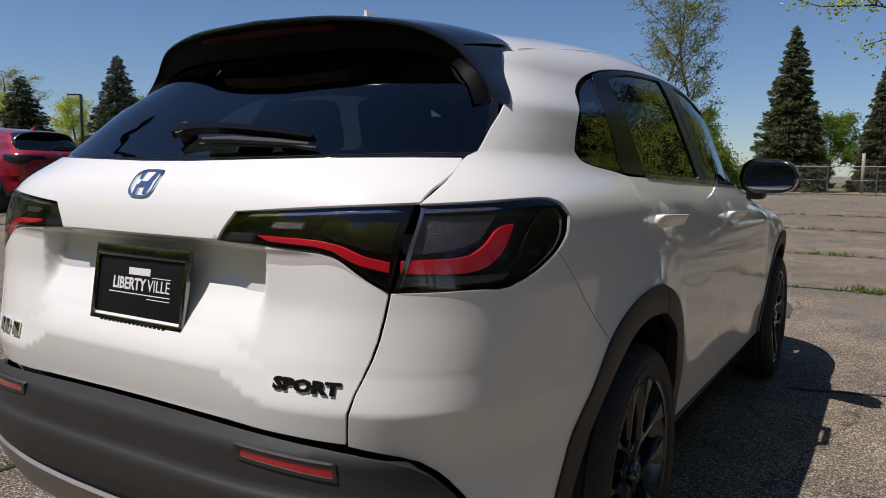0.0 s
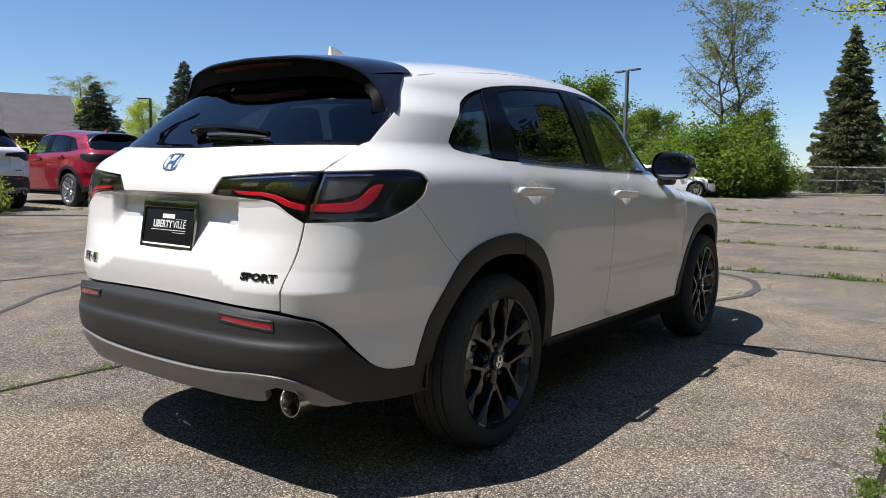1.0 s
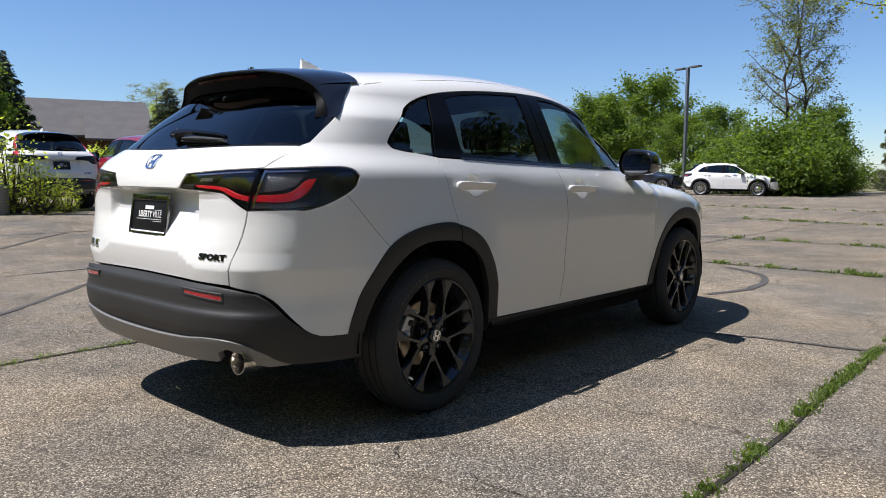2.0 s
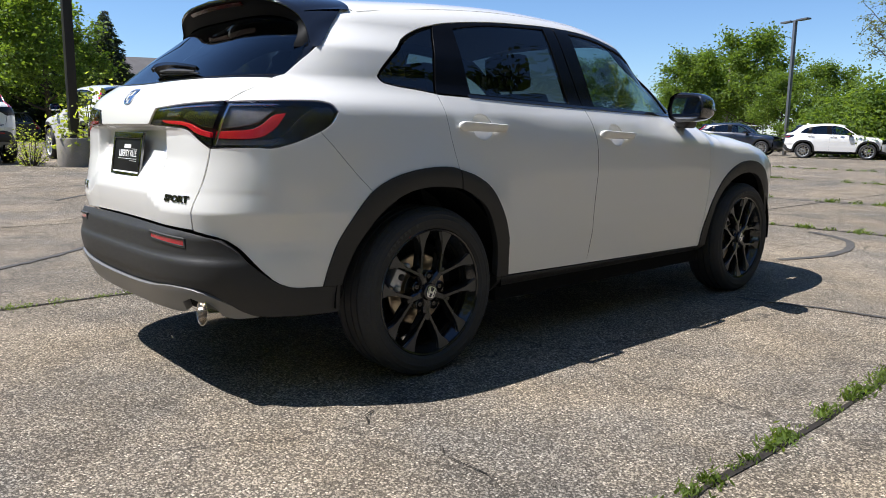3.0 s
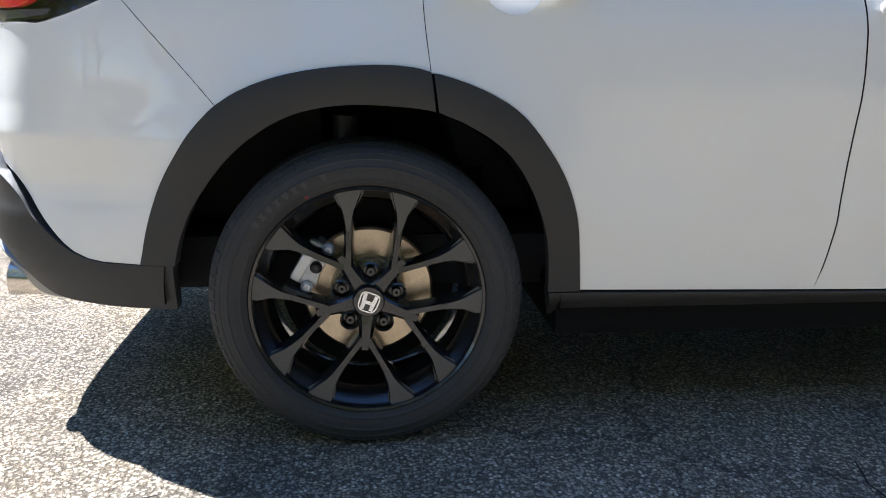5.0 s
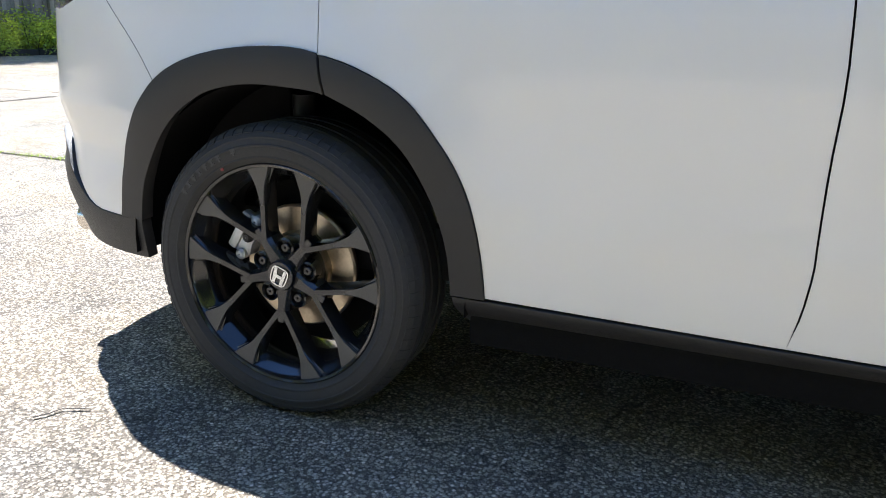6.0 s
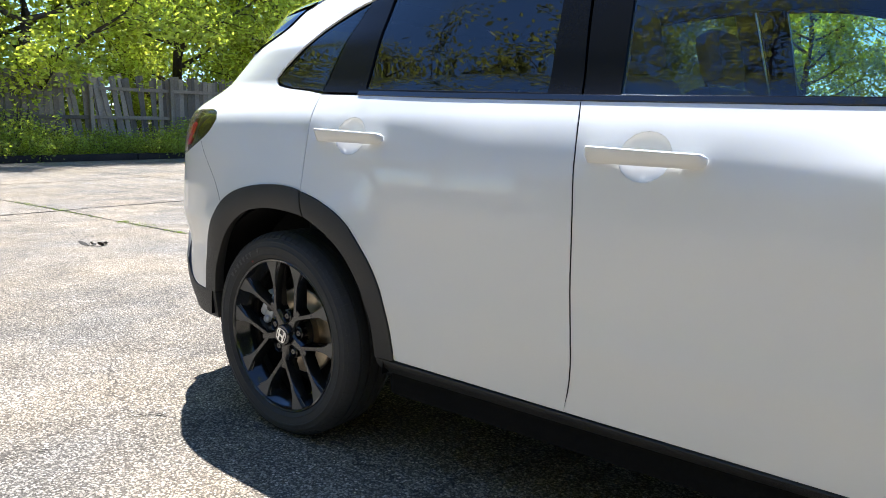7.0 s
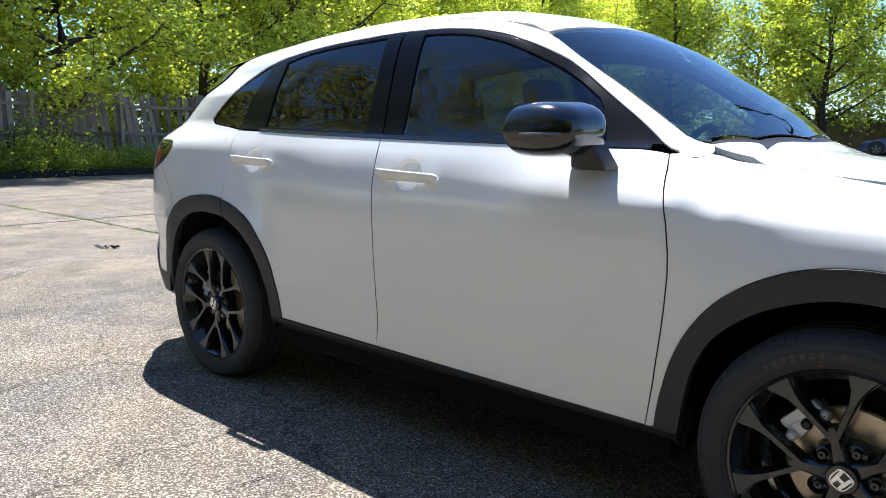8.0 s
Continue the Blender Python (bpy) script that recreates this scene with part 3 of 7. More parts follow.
    put3("light_guide", [(0.372, 1.021), (0.50, 1.019), (0.556, 1.010), (0.60, 0.990), (0.648, 0.981), (0.648, 0.964), (0.59, 0.976), (0.53, 1.006), (0.40, 1.012)], REDLIGHT, "red light guide", out=-0.005, depth=0.012, gap=0.0, step=0.02)
    put3("bezel", [(0.644, 0.934), (0.601, 0.958), (0.548, 0.990), (0.364, 1.003), (0.275, 1.008), (0.37, 1.011), (0.53, 1.004), (0.59, 0.972), (0.646, 0.961)], PIANO, "black bezel", out=-0.012, depth=0.012, gap=0.001, step=0.025)
    put3("optic", [(0.50, 1.034), (0.60, 1.006), (0.648, 0.998), (0.655, 1.060), (0.52, 1.056)], PIANO, "glossy black inner panel", out=-0.014, depth=0.01, gap=0.0)
    put3("reverse_light", [(0.40, 1.038), (0.47, 1.040), (0.475, 1.050), (0.405, 1.049)], CLEARLENS, "small clear reversing light", out=-0.008, depth=0.01, gap=0.0)
    put3("rim_strip", [(0.34, 1.058), (0.655, 1.0765), (0.655, 1.080), (0.34, 1.061)], CHROME, "bright upper strip", r=0, out=-0.003, depth=0.006, gap=0.0)
    # reflector in the bumper
    onto = lambda y, z: glass_place(y, z) - np.array((0.033, 0, 0))
    mirror_line = lambda pts: np.array([(s * y, z) for y, z in pts])
    rim_ = [(0.366, 0.6185), (0.586, 0.6080), (0.588, 0.5745), (0.370, 0.5890)]
    inner_ = [(0.380, 0.612), (0.580, 0.602), (0.581, 0.581), (0.382, 0.595)]
    sheet("reflector_pocket", [mirror_line(rim_), mirror_line(inner_)], onto, CLAD, car, "black reflector pocket", step=0.02, out=0.0065, depth=0.012, gap=0.0)
    sheet("rear_reflector", [mirror_line(inner_)], onto, REFLECT, car, "red rear reflector", out=0.0048, depth=0.006, gap=-0.001)


def thing_part(name, parent, label):
    """An empty part that holds sub-parts."""
    ob = new(name)
    ob.empty_display_size = 0.05
    ob.parent = parent
    return tagged(ob, label)


def handle(owner, x, z, s):
    """A painted grip with its dished cup behind."""
    bm = bmesh.new()
    secs = []
    rise = -0.030
    for k in range(25):
        t = k / 24
        px = x - 0.141 + 0.282 * t
        end = min(t, 1 - t)
        full = (1 - (1 - min(1.0, end / 0.05)) ** 2) ** 0.5
        top = 0.008 + (0.010 - 0.002 * t) * full
        low = -0.009 - (0.012 - 0.004 * t) * full
        proud = 0.016 + 0.022 * (1 - (1 - min(1, end / 0.14)) ** 2) ** 0.5
        wall = float(half_width(px, z + rise * (px - x)))
        zc = z + rise * (px - x)
        root = wall + (0.004 if end < 0.2 else 0.016)
        secs.append([(px, -s * (wall + y), zc + z_) for y, z_ in ((root - wall, low + 0.004), (proud * 0.55, low), (proud * 0.62, low + 0.0015), (proud * 0.98, top - 0.006), (proud * 0.96, top - 0.002), (proud * 0.86, top), (root - wall, top - 0.002))])
    loft(bm, secs)
    bmesh.ops.recalc_face_normals(bm, faces=bm.faces)
    part("handle", bm, PAINT, owner, "white pull handle", angle=40)
    bm = bmesh.new()
    cx, cz = x, z + 0.000
    rings = []
    for i in range(8):
        r = 1.04 * math.cos(i / 7 * math.pi / 2) + 0.001
        d = 0.023 * math.sin(i / 7 * math.pi / 2)
        ring = []
        for w in np.linspace(0, 2 * math.pi, 28, endpoint=False):
            px, pz = cx + 0.061 * r * math.cos(w), cz + 0.055 * r * math.sin(w)
            ring.append((px, -s * (float(half_width(px, pz)) - d), pz))
        rings.append(ring)
    loft(bm, rings, True, False)
    bmesh.ops.recalc_face_normals(bm, faces=bm.faces)
    bmesh.ops.reverse_faces(bm, faces=bm.faces)
    part("handle_cup", bm, PAINT, owner, "white dished cup behind the handle")


body_side(1)
body_side(-1)

# tailgate
half_gate = [(0.0, 0.650), (0.30, 0.646), (0.585, 0.637), (0.596, 0.716), (0.632, 0.815), (0.650, 0.922), (0.600, 0.950), (0.548, 0.984), (0.503, 0.993), (0.364, 0.996), (0.262, 1.001), (0.280, 1.030),
             (0.308, 1.066), (0.50, 1.081), (0.676, 1.092), (float(half_width(-0.65, 1.145)), 1.145), (float(half_width(-0.583, 1.180)), 1.180), (0.40, 1.175), (0.0, 1.166)]
gate_line = half_gate + [(-y, z) for y, z in half_gate[-2:0:-1]]
sheet("tailgate", [outline(gate_line, 1)], tail_place, PAINT, car, "white tailgate with hollow for the number plate", step=0.014, depth=0.008, gap=0.0012)
sheet("gate_step", [outline([(-0.36, 1.004), (0.36, 1.004), (0.36, 0.996), (-0.36, 0.996)], 0)], tail_place, CLAD, car, "black opening strip", step=0.02, out=-0.004)
pane = [(0.0, 1.172), (0.40, 1.181), (0.672, 1.192), (0.682, 1.207), (0.648, 1.30), (0.60, 1.40), (0.53, 1.46), (0.30, 1.475), (0.0, 1.48)]
sheet("rear_window", [outline(pane + [(-y, z) for y, z in pane[-2:0:-1]], 1)], glass_place, PRIVACY, car, "dark tinted rear window", step=0.04, out=-0.002, depth=0.006)
rim_out = [(0.0, 1.168), (0.40, 1.177), (0.690, 1.187), (0.694, 1.205), (0.662, 1.30), (0.61, 1.41), (0.54, 1.475), (0.0, 1.49)]
rim_in = [(0.0, 1.186), (0.40, 1.195), (0.652, 1.206), (0.660, 1.214), (0.628, 1.30), (0.58, 1.39), (0.51, 1.44), (0.0, 1.455)]
both = lambda pts: outline(pts + [(-y, z) for y, z in pts[-2:0:-1]], 1)
sheet("rear_window_border", [both(rim_out), both(rim_in)], glass_place, PIANO, car, "black glass border", step=0.03, out=-0.005, depth=0.02)
# rear bumper and skid plate
gq = lambda pts: [(float(girth(x, z)), z) for x, z in pts]
tq = lambda pts: [(tail_q(y, z), z) for y, z in pts]
top_line = gq([(-0.420, 0.425)] + BUMPER_TOP) + tq([(0.59, 0.630), (0.40, 0.639), (0.15, 0.645)])
split_line = gq([(-0.70, 0.326), (-0.740, 0.350), (-0.769, 0.379)]) + tq([(0.660, 0.415), (0.600, 0.430), (0.490, 0.430), (0.370, 0.415), (0.200, 0.405), (0.06, 0.402)])
low_line = gq([(-0.420, 0.322), (-0.55, 0.322)])
mirrored = lambda pts: [(-q, z) for q, z in pts]


def bumper_place(q, z):
    """The bumper: a ledge under the tailgate, a shallow step half way and a tuck above the skid plate."""
    p = wrap(q, z)
    rear = ramp(-p[..., 0], 0.62, 0.84)
    p[..., 0] -= rear * (0.034 * ramp(z, 0.66, 0.60) + 0.010 * ramp(z, 0.545, 0.525) - 0.012 * ramp(z, 0.45, 0.41))
    return p


b_loop = low_line + split_line + mirrored(split_line[::-1]) + mirrored(low_line[::-1]) + mirrored(top_line) + top_line[::-1]
sheet("rear_bumper", [outline(b_loop, 1)], bumper_place, CLAD, car, "black textured plastic rear bumper", step=0.022, out=0.003, depth=0.03)
skid_low = gq([(-0.71, 0.322), (-0.745, 0.318)]) + tq([(0.69, 0.318), (0.655, 0.330), (0.645, 0.372), (0.59, 0.392), (0.54, 0.372), (0.53, 0.335), (0.50, 0.325), (0.30, 0.318), (0.06, 0.315)])
s_loop = skid_low + mirrored(skid_low[::-1]) + mirrored(split_line) + split_line[::-1]
sheet("skid_plate", [outline(s_loop, 1)], lambda q, z: wrap(q, z) - np.stack([0.046 * ramp(-wrap(q, z)[..., 0], 0.7, 0.85), 0 * z, 0 * z], -1), SKID, car, "silver grey lower skid plate", step=0.025, out=0.006, depth=0.03)
# roof, bonnet, windscreen, nose
roof_x = [(-0.155, 0.573), (0.4, 0.573), (1.0, 0.573), (1.35, 0.573), (1.60, 0.562), (1.655, 0.30), (1.675, 0.0)]
sheet("roof", [outline(roof_x + [(x, -y) for x, y in roof_x[-2::-1]] + [(-0.155, -0.3), (-0.16, 0.0), (-0.155, 0.3)], 0)], on_top, PAINT, car, "white roof", step=0.05)
ws = [(1.680, 0.0), (1.660, 0.30), (1.612, 0.556), (1.757, 0.568), (1.892, 0.588), (2.036, 0.608), (2.155, 0.628), (2.25, 0.40), (2.285, 0.0)]
sheet("windscreen", [outline(ws + [(x, -y) for x, y in ws[-2:0:-1]], 0)], on_top, SCREEN, car, "clear windscreen reflecting blue sky", step=0.05, depth=0.006, out=-0.002)
bonnet = [(2.31, 0.0), (2.28, 0.42), (2.36, 0.52), (2.46, 0.575), (2.65, 0.590), (2.95, 0.592), (3.20, 0.56), (3.36, 0.42), (3.42, 0.0)]
sheet("bonnet", [outline(bonnet + [(x, -y) for x, y in bonnet[-2:0:-1]], 1)], on_top, PAINT, car, "white bonnet", step=0.05)
for s in (1, -1):
    corner = [(2.192, 0.601), (2.264, 0.440), (2.280, 0.440), (2.354, 0.530), (2.455, 0.583), (2.50, 0.597), (2.30, 0.600)]
    sheet("fender_top", [outline([(x, s * y) for x, y in corner], 1)], on_top, PAINT, car, "white fender top beside the bonnet", step=0.03, gap=0.001)
for s in (1, -1):
    foot = [(2.100, 0.648), (2.125, 0.626), (2.165, 0.618), (2.198, 0.600), (2.214, 0.640), (2.205, 0.685), (2.175, 0.706), (2.150, 0.705)]
    sheet("pillar_foot", [outline([(x, s * y) for x, y in foot], 1)], on_top, PAINT, car, "white foot of the windscreen pillar", step=0.02, out=0.0015, gap=0.0)
cowl = [(2.18, 0.59), (2.255, 0.40), (2.29, 0.0), (2.255, -0.40), (2.18, -0.59), (2.215, -0.57), (2.285, -0.42), (2.315, 0.0), (2.285, 0.42), (2.215, 0.57)]
sheet("cowl", [outline(cowl, 0)], on_top, CLAD, car, "black plastic cowl", step=0.04, out=-0.006)


def on_nose(y, z):
    y, z = np.asarray(y, float), np.asarray(z, float)
    hi, lo = NOSE(z) + 0 * y, 2.5 + 0 * (y + z)
    for _ in range(32):
        mid = (lo + hi) / 2
        inside = half_width(mid, z) > np.abs(y)
        lo, hi = np.where(inside, mid, lo), np.where(inside, hi, mid)
    return np.stack([lo, y + 0 * z, z + 0 * y], -1)


mir = lambda pts: outline(pts + [(-y, z) for y, z in pts[-2:0:-1]], 1)
sheet("front_bumper", [mir([(0.0, 0.30), (0.60, 0.30), (0.79, 0.40), (0.80, 0.60), (0.79, 0.70), (0.55, 0.72), (0.50, 0.45), (0.0, 0.42)])], on_nose, PAINT, car, "white front bumper", step=0.05)
sheet("grille", [mir([(0.0, 0.425), (0.495, 0.455), (0.545, 0.72), (0.0, 0.80)])], on_nose, CLAD, car, "black front grille", step=0.05, out=-0.01)
for s in (1, -1):
    sheet("headlamp", [outline([(s * y, z) for y, z in ((0.55, 0.725), (0.79, 0.705), (0.80, 0.80), (0.70, 0.83), (0.55, 0.80))], 1)], on_nose, PIANO, car, "dark headlamp", step=0.04, out=0.001)
sheet("front_lip", [mir([(0.0, 0.22), (0.60, 0.23), (0.80, 0.30), (0.80, 0.395), (0.60, 0.295), (0.0, 0.295)])], on_nose, CLAD, car, "black front lip", step=0.05, out=0.002)

# dark structure under the panels
for s in (1, -1):
    inner = [(-0.45, 0.34), (-0.43, 0.60), (-0.30, 0.78), (-0.15, 0.86), (0.0, 0.875), (0.15, 0.86), (0.30, 0.80), (0.43, 0.66), (0.50, 0.40), (0.50, 0.30), (2.13, 0.29), (2.15, 0.42), (2.21, 0.62),
             (2.32, 0.75), (2.50, 0.84), (2.66, 0.865), (2.84, 0.845), (3.00, 0.77), (3.12, 0.62), (3.2, 0.80), (2.9, 0.93), (2.4, 0.98), (2.0, 1.05), (0.2, 1.09), (-0.10, 1.10), (-0.33, 1.06), (-0.38, 0.95)]
    sheet("inner_structure", [outline([(s * float(girth(x, z)), z) for x, z in inner], 0)], wrap, GAP, car, "dark inner structure", step=0.08, out=-0.028, depth=0.01)
sheet("inner_tail", [outline([(-0.60, 0.40), (0.60, 0.40), (0.74, 0.60), (0.70, 0.90), (0.62, 1.14), (-0.62, 1.14), (-0.70, 0.90), (-0.74, 0.60)], 0)], glass_place, GAP, car, "dark inner tail", step=0.06, out=-0.085, depth=0.02)
bm = bmesh.new()
box(bm, -0.72, 3.40, -0.50, 0.50, 0.26, 0.36, 0.03)
box(bm, 0.44, 2.22, -0.83, 0.83, 0.23, 0.31, 0.02)
box(bm, -0.70, -0.44, -0.70, 0.70, 0.325, 0.37, 0.015)
part("underbody", bm, LINER, car, "dark underbody")


def well(x):
    """A dark felt wheel well on each side."""
    for s in (1, -1):
        bm = bmesh.new()
        secs = []
        for y in (0.52, 0.70, 0.862):
            secs.append([(x + 0.445 * math.cos(w), -s * y, 0.355 + 0.43 * math.sin(w)) for w in np.linspace(-0.12, math.pi + 0.04, 30)])
        loft(bm, secs, False, False)
        bm.faces.new([bm.verts.new(p) for p in secs[0]])
        part("wheel_well", bm, LINER, car, "black felt wheel well")


well(0.0)
well(2.655)
bm = bmesh.new()
tube(bm, [(-0.06, -0.66, 0.40), (-0.05, -0.68, 0.74)], 0.028, 12)
tube(bm, [(-0.06, -0.66, 0.45), (-0.05, -0.67, 0.62)], 0.045, 12)
part("damper", bm, CLAD, car, "black suspension damper")

# spoiler: its lip runs across the roof's end and down both sides of the rear window
LIP = [(0.0, -0.505, 1.531), (0.20, -0.495, 1.526), (0.35, -0.466, 1.512), (0.44, -0.436, 1.495), (0.50, -0.408, 1.470), (0.540, -0.390, 1.440), (0.575, -0.385, 1.405), (0.615, -0.390, 1.360), (0.648, -0.402, 1.306)]
ROOT = [(0.0, -0.145), (0.20, -0.145), (0.35, -0.148), (0.46, -0.152), (0.54, -0.162), (0.575, -0.185), (0.597, -0.220), (0.625, -0.296), (0.650, -0.388)]
UNDER = [1.452, 1.452, 1.447, 1.437, 1.420, 1.400, 1.372, 1.338, 1.300]
ts = np.linspace(0, 1, len(LIP))
lip_y, lip_x, lip_z = (curve([(t, p[k]) for t, p in zip(ts, LIP)]) for k in range(3))
root_y, root_x = (curve([(t, p[k]) for t, p in zip(ts, ROOT)]) for k in range(2))
under_z = curve(list(zip(ts, UNDER)))
root_z = curve([(ts[3], 1.52), (ts[4], 1.510), (ts[5], 1.486), (ts[6], 1.458), (ts[7], 1.383), (ts[8], 1.300)])


def spoiler_row(t):
    """The spoiler's section from its root on the roof over the lip to the glass; t 0 to 1 on the left, to -1 on the right."""
    s, a = (1 if t >= 0 else -1), abs(t)
    ry, rx = float(root_y(a)), float(root_x(a))
    rz = float(on_top(rx, min(ry, 0.56))[..., 2]) if ry < 0.57 else float(root_z(a))
    ry = ry if ry < 0.57 else float(half_width(rx, rz)) + 0.005
    root, lip = Vector((rx, ry, rz)), Vector((float(lip_x(a)), float(lip_y(a)), float(lip_z(a))))
    g = on_tail(np.array(min(float(lip_y(a)) * 0.97, 0.64)), np.array(float(under_z(a))))
    glass_at = Vector((float(g[0]) - 0.004, float(g[1]), float(g[2])))
    row = []
    for k in np.linspace(0, 1, 9):
        p = root.lerp(lip, k)
        p.z += 0.010 * math.sin(math.pi * k) * (1 - a) + 0.004 * (1 - k)
        row.append(p)
    low = lip + (glass_at - lip) * 0.12 + Vector((-0.003, 0, -0.004))
    mid = lip.lerp(glass_at, 0.5) + Vector((0.004 * (1 - a), 0, 0.004 * (1 - a)))
    row += [lip + Vector((-0.005, 0, -0.005)), lip + Vector((-0.005, 0, -0.010)), low, lip.lerp(mid, 0.6), mid, mid.lerp(glass_at, 0.55), glass_at]
    return [Vector((p.x, p.y * s, p.z)) for p in row]


bm = bmesh.new()
loft(bm, [[tuple(p) for p in spoiler_row(t)[:12]] for t in np.linspace(-1, 1, 81)], False, False)
bmesh.ops.recalc_face_normals(bm, faces=bm.faces)
spoiler = part("roof_spoiler", bm, PIANO, car, "gloss black roof spoiler", angle=40)
bm = bmesh.new()
loft(bm, [[tuple(p) for p in spoiler_row(t)[11:]] for t in np.linspace(-1, 1, 81)], False, False)
bmesh.ops.recalc_face_normals(bm, faces=bm.faces)
part("underside", bm, UNDERSIDE, spoiler, "matt black underside", angle=40)
bm = bmesh.new()
rows = []
for t in np.linspace(-0.155, 0.155, 15):
    r = spoiler_row(t)
    a, b = r[11], r[13]
    out = Vector(((b - a).z, 0, -(b - a).x)).normalized() * 0.007
    lo, hi = a.lerp(b, 0.74), a.lerp(b, 0.24)
    rows.append([hi, hi + out, lo + out, lo])
loft(bm, [[tuple(p) for p in r] for r in rows])
bmesh.ops.recalc_face_normals(bm, faces=bm.faces)
part("brake_light", bm, mat("dark_red_brake_light", (0.055, 0.010, 0.009), 0.22, 0, 0.5, 0.5, (300, 0.3), (12, 0.2)), spoiler, "dark red high brake light")
# shark fin antenna
bm = bmesh.new()
secs = []
for k in range(13):
    t = k / 12
    x = -0.045 + 0.175 * t
    h = 0.074 * (1 - t) ** 0.8 + 0.002
    w = 0.026 * math.sin(math.pi * (0.16 + 0.80 * t)) ** 0.7
    z0 = float(ROOF(x)) - 0.012
    secs.append([(x, -w, z0), (x, -w * 0.75, z0 + 0.35 * h + 0.008), (x + 0.0, -w * 0.25, z0 + h + 0.008), (x, w * 0.25, z0 + h + 0.008), (x, w * 0.75, z0 + 0.35 * h + 0.008), (x, w, z0)])
loft(bm, secs)
part("antenna", bm, PAINT, car, "white shark fin antenna", angle=60)
# rear wiper
wiper = thing_part("rear_wiper", car, "black rear wiper")
at_glass = lambda y, z, out: tuple(glass_place(np.array(-y), np.array(z)) + np.array((-0.72, 0, 0.69)) * out)
bm = bmesh.new()
arm = [(0.030, 1.220), (0.018, 1.226), (-0.03, 1.229), (-0.09, 1.229), (-0.16, 1.225), (-0.24, 1.218), (-0.33, 1.209), (-0.405, 1.199)]
wid = (0.009, 0.013, 0.011, 0.009, 0.007, 0.006, 0.005, 0.003)
secs = []
for (y, z), w in zip(arm, wid):
    lo = [at_glass(y, z - w, 0.014), at_glass(y, z - w * 0.6, 0.030), at_glass(y, z + w * 0.6, 0.034), at_glass(y, z + w, 0.016)]
    secs.append(lo)
loft(bm, secs)
bmesh.ops.recalc_face_normals(bm, faces=bm.faces)
part("wiper_arm", bm, PILLAR, wiper, "black wiper arm", angle=40)
bm = bmesh.new()
tube(bm, [at_glass(y, z, 0.018) for y, z in ((-0.085, 1.204), (-0.18, 1.203), (-0.30, 1.197), (-0.40, 1.191))], (0.005, 0.009, 0.008, 0.004), 6)
tube(bm, [at_glass(y, z, 0.006) for y, z in ((-0.07, 1.202), (-0.24, 1.198), (-0.41, 1.192))], 0.004, 6)
tube(bm, [at_glass(0.012, 1.226, -0.01), at_glass(0.012, 1.226, 0.03)], 0.020, 12)
part("wiper_blade", bm, RUBBER, wiper, "black wiper blade")
# exhaust tip
bm = bmesh.new()
lathe(bm, [(0.028, 0.30), (0.040, 0.10), (0.046, 0.02), (0.048, 0.0), (0.0455, -0.001), (0.043, 0.004), (0.041, 0.08), (0.036, 0.12), (0.002, 0.13)], 32, "x")
bmesh.ops.transform(bm, matrix=pose(-0.858, -0.622, 0.340, 0, 5, 0), verts=bm.verts)
part("exhaust_tip", bm, mat("exhaust_steel", (0.62, 0.58, 0.52), 0.2, 1.0, 0, 0.5, (60, 0.08), (9, 0.15)), car, "bright steel exhaust tip", angle=50)


# number plate, badge and lettering
def letters(text, size, extrude, m, material, owner, label="", name="lettering", shear=0.0, width=1.0, bold=0.0):
    cu = bpy.data.curves.new(name, "FONT")
    cu.body, cu.size, cu.extrude, cu.align_x, cu.align_y, cu.shear, cu.offset = text, size, extrude, "CENTER", "CENTER", shear, bold
    cu.resolution_u = 2
    tmp = new(name, cu)
    me = bpy.data.meshes.new_from_object(tmp.evaluated_get(bpy.context.evaluated_depsgraph_get()))
    bpy.data.objects.remove(tmp)
    bpy.data.curves.remove(cu)
    me.transform(m @ Matrix.Diagonal((width, 1, 1, 1)))
    me.materials.clear()
    me.materials.append(material)
    ob = new(name, me)
    ob.parent = owner
    return tagged(ob, label)


REAR = Matrix(((0, 0, -1, 0), (-1, 0, 0, 0), (0, 1, 0, 0), (0, 0, 0, 1)))
tilt = Matrix.Translation((-0.876, -0.010, 0.893)) @ REAR @ pose(0, 0, 0, -9.0)
plate = thing_part("number_plate", car, "black dealer plate in a dark chrome frame")
bm = bmesh.new()
box(bm, -0.150, 0.150, -0.092, 0.072, -0.004, 0.003, 0.0025, tilt)
part("plate_panel", bm, PLATE, plate, "black plate panel")
bm = bmesh.new()
for x0, x1, y0, y1 in ((-0.160, 0.160, 0.056, 0.083), (-0.160, 0.160, -0.106, -0.080), (-0.160, -0.148, -0.09, 0.07), (0.148, 0.160, -0.09, 0.07)):
    box(bm, x0, x1, y0, y1, -0.004, 0.009, 0.003, tilt)
part("plate_frame", bm, mat("dark_chrome", (0.20, 0.20, 0.20), 0.16, 1.0, 0, 0.5, (30, 0.1), (6, 0.1)), plate, "dark chrome plate frame")
on_plate = lambda x, y, z=0.004: tilt @ Matrix.Translation((x, y - 0.008, z))
bm = bmesh.new()
for x0, x1, y0, y1 in ((-0.040, 0.034, 0.018, 0.034),):
    box(bm, x0, x1, y0, y1, 0.0032, 0.0042, 0, tilt)
part("print_bar", bm, WHITEINK, plate, "white print bar", smooth=False)
letters("LIBERTY", 0.037, 0.0004, on_plate(-0.036, 0.004), WHITEINK, plate, "white bold lettering", width=0.86, bold=0.0010)
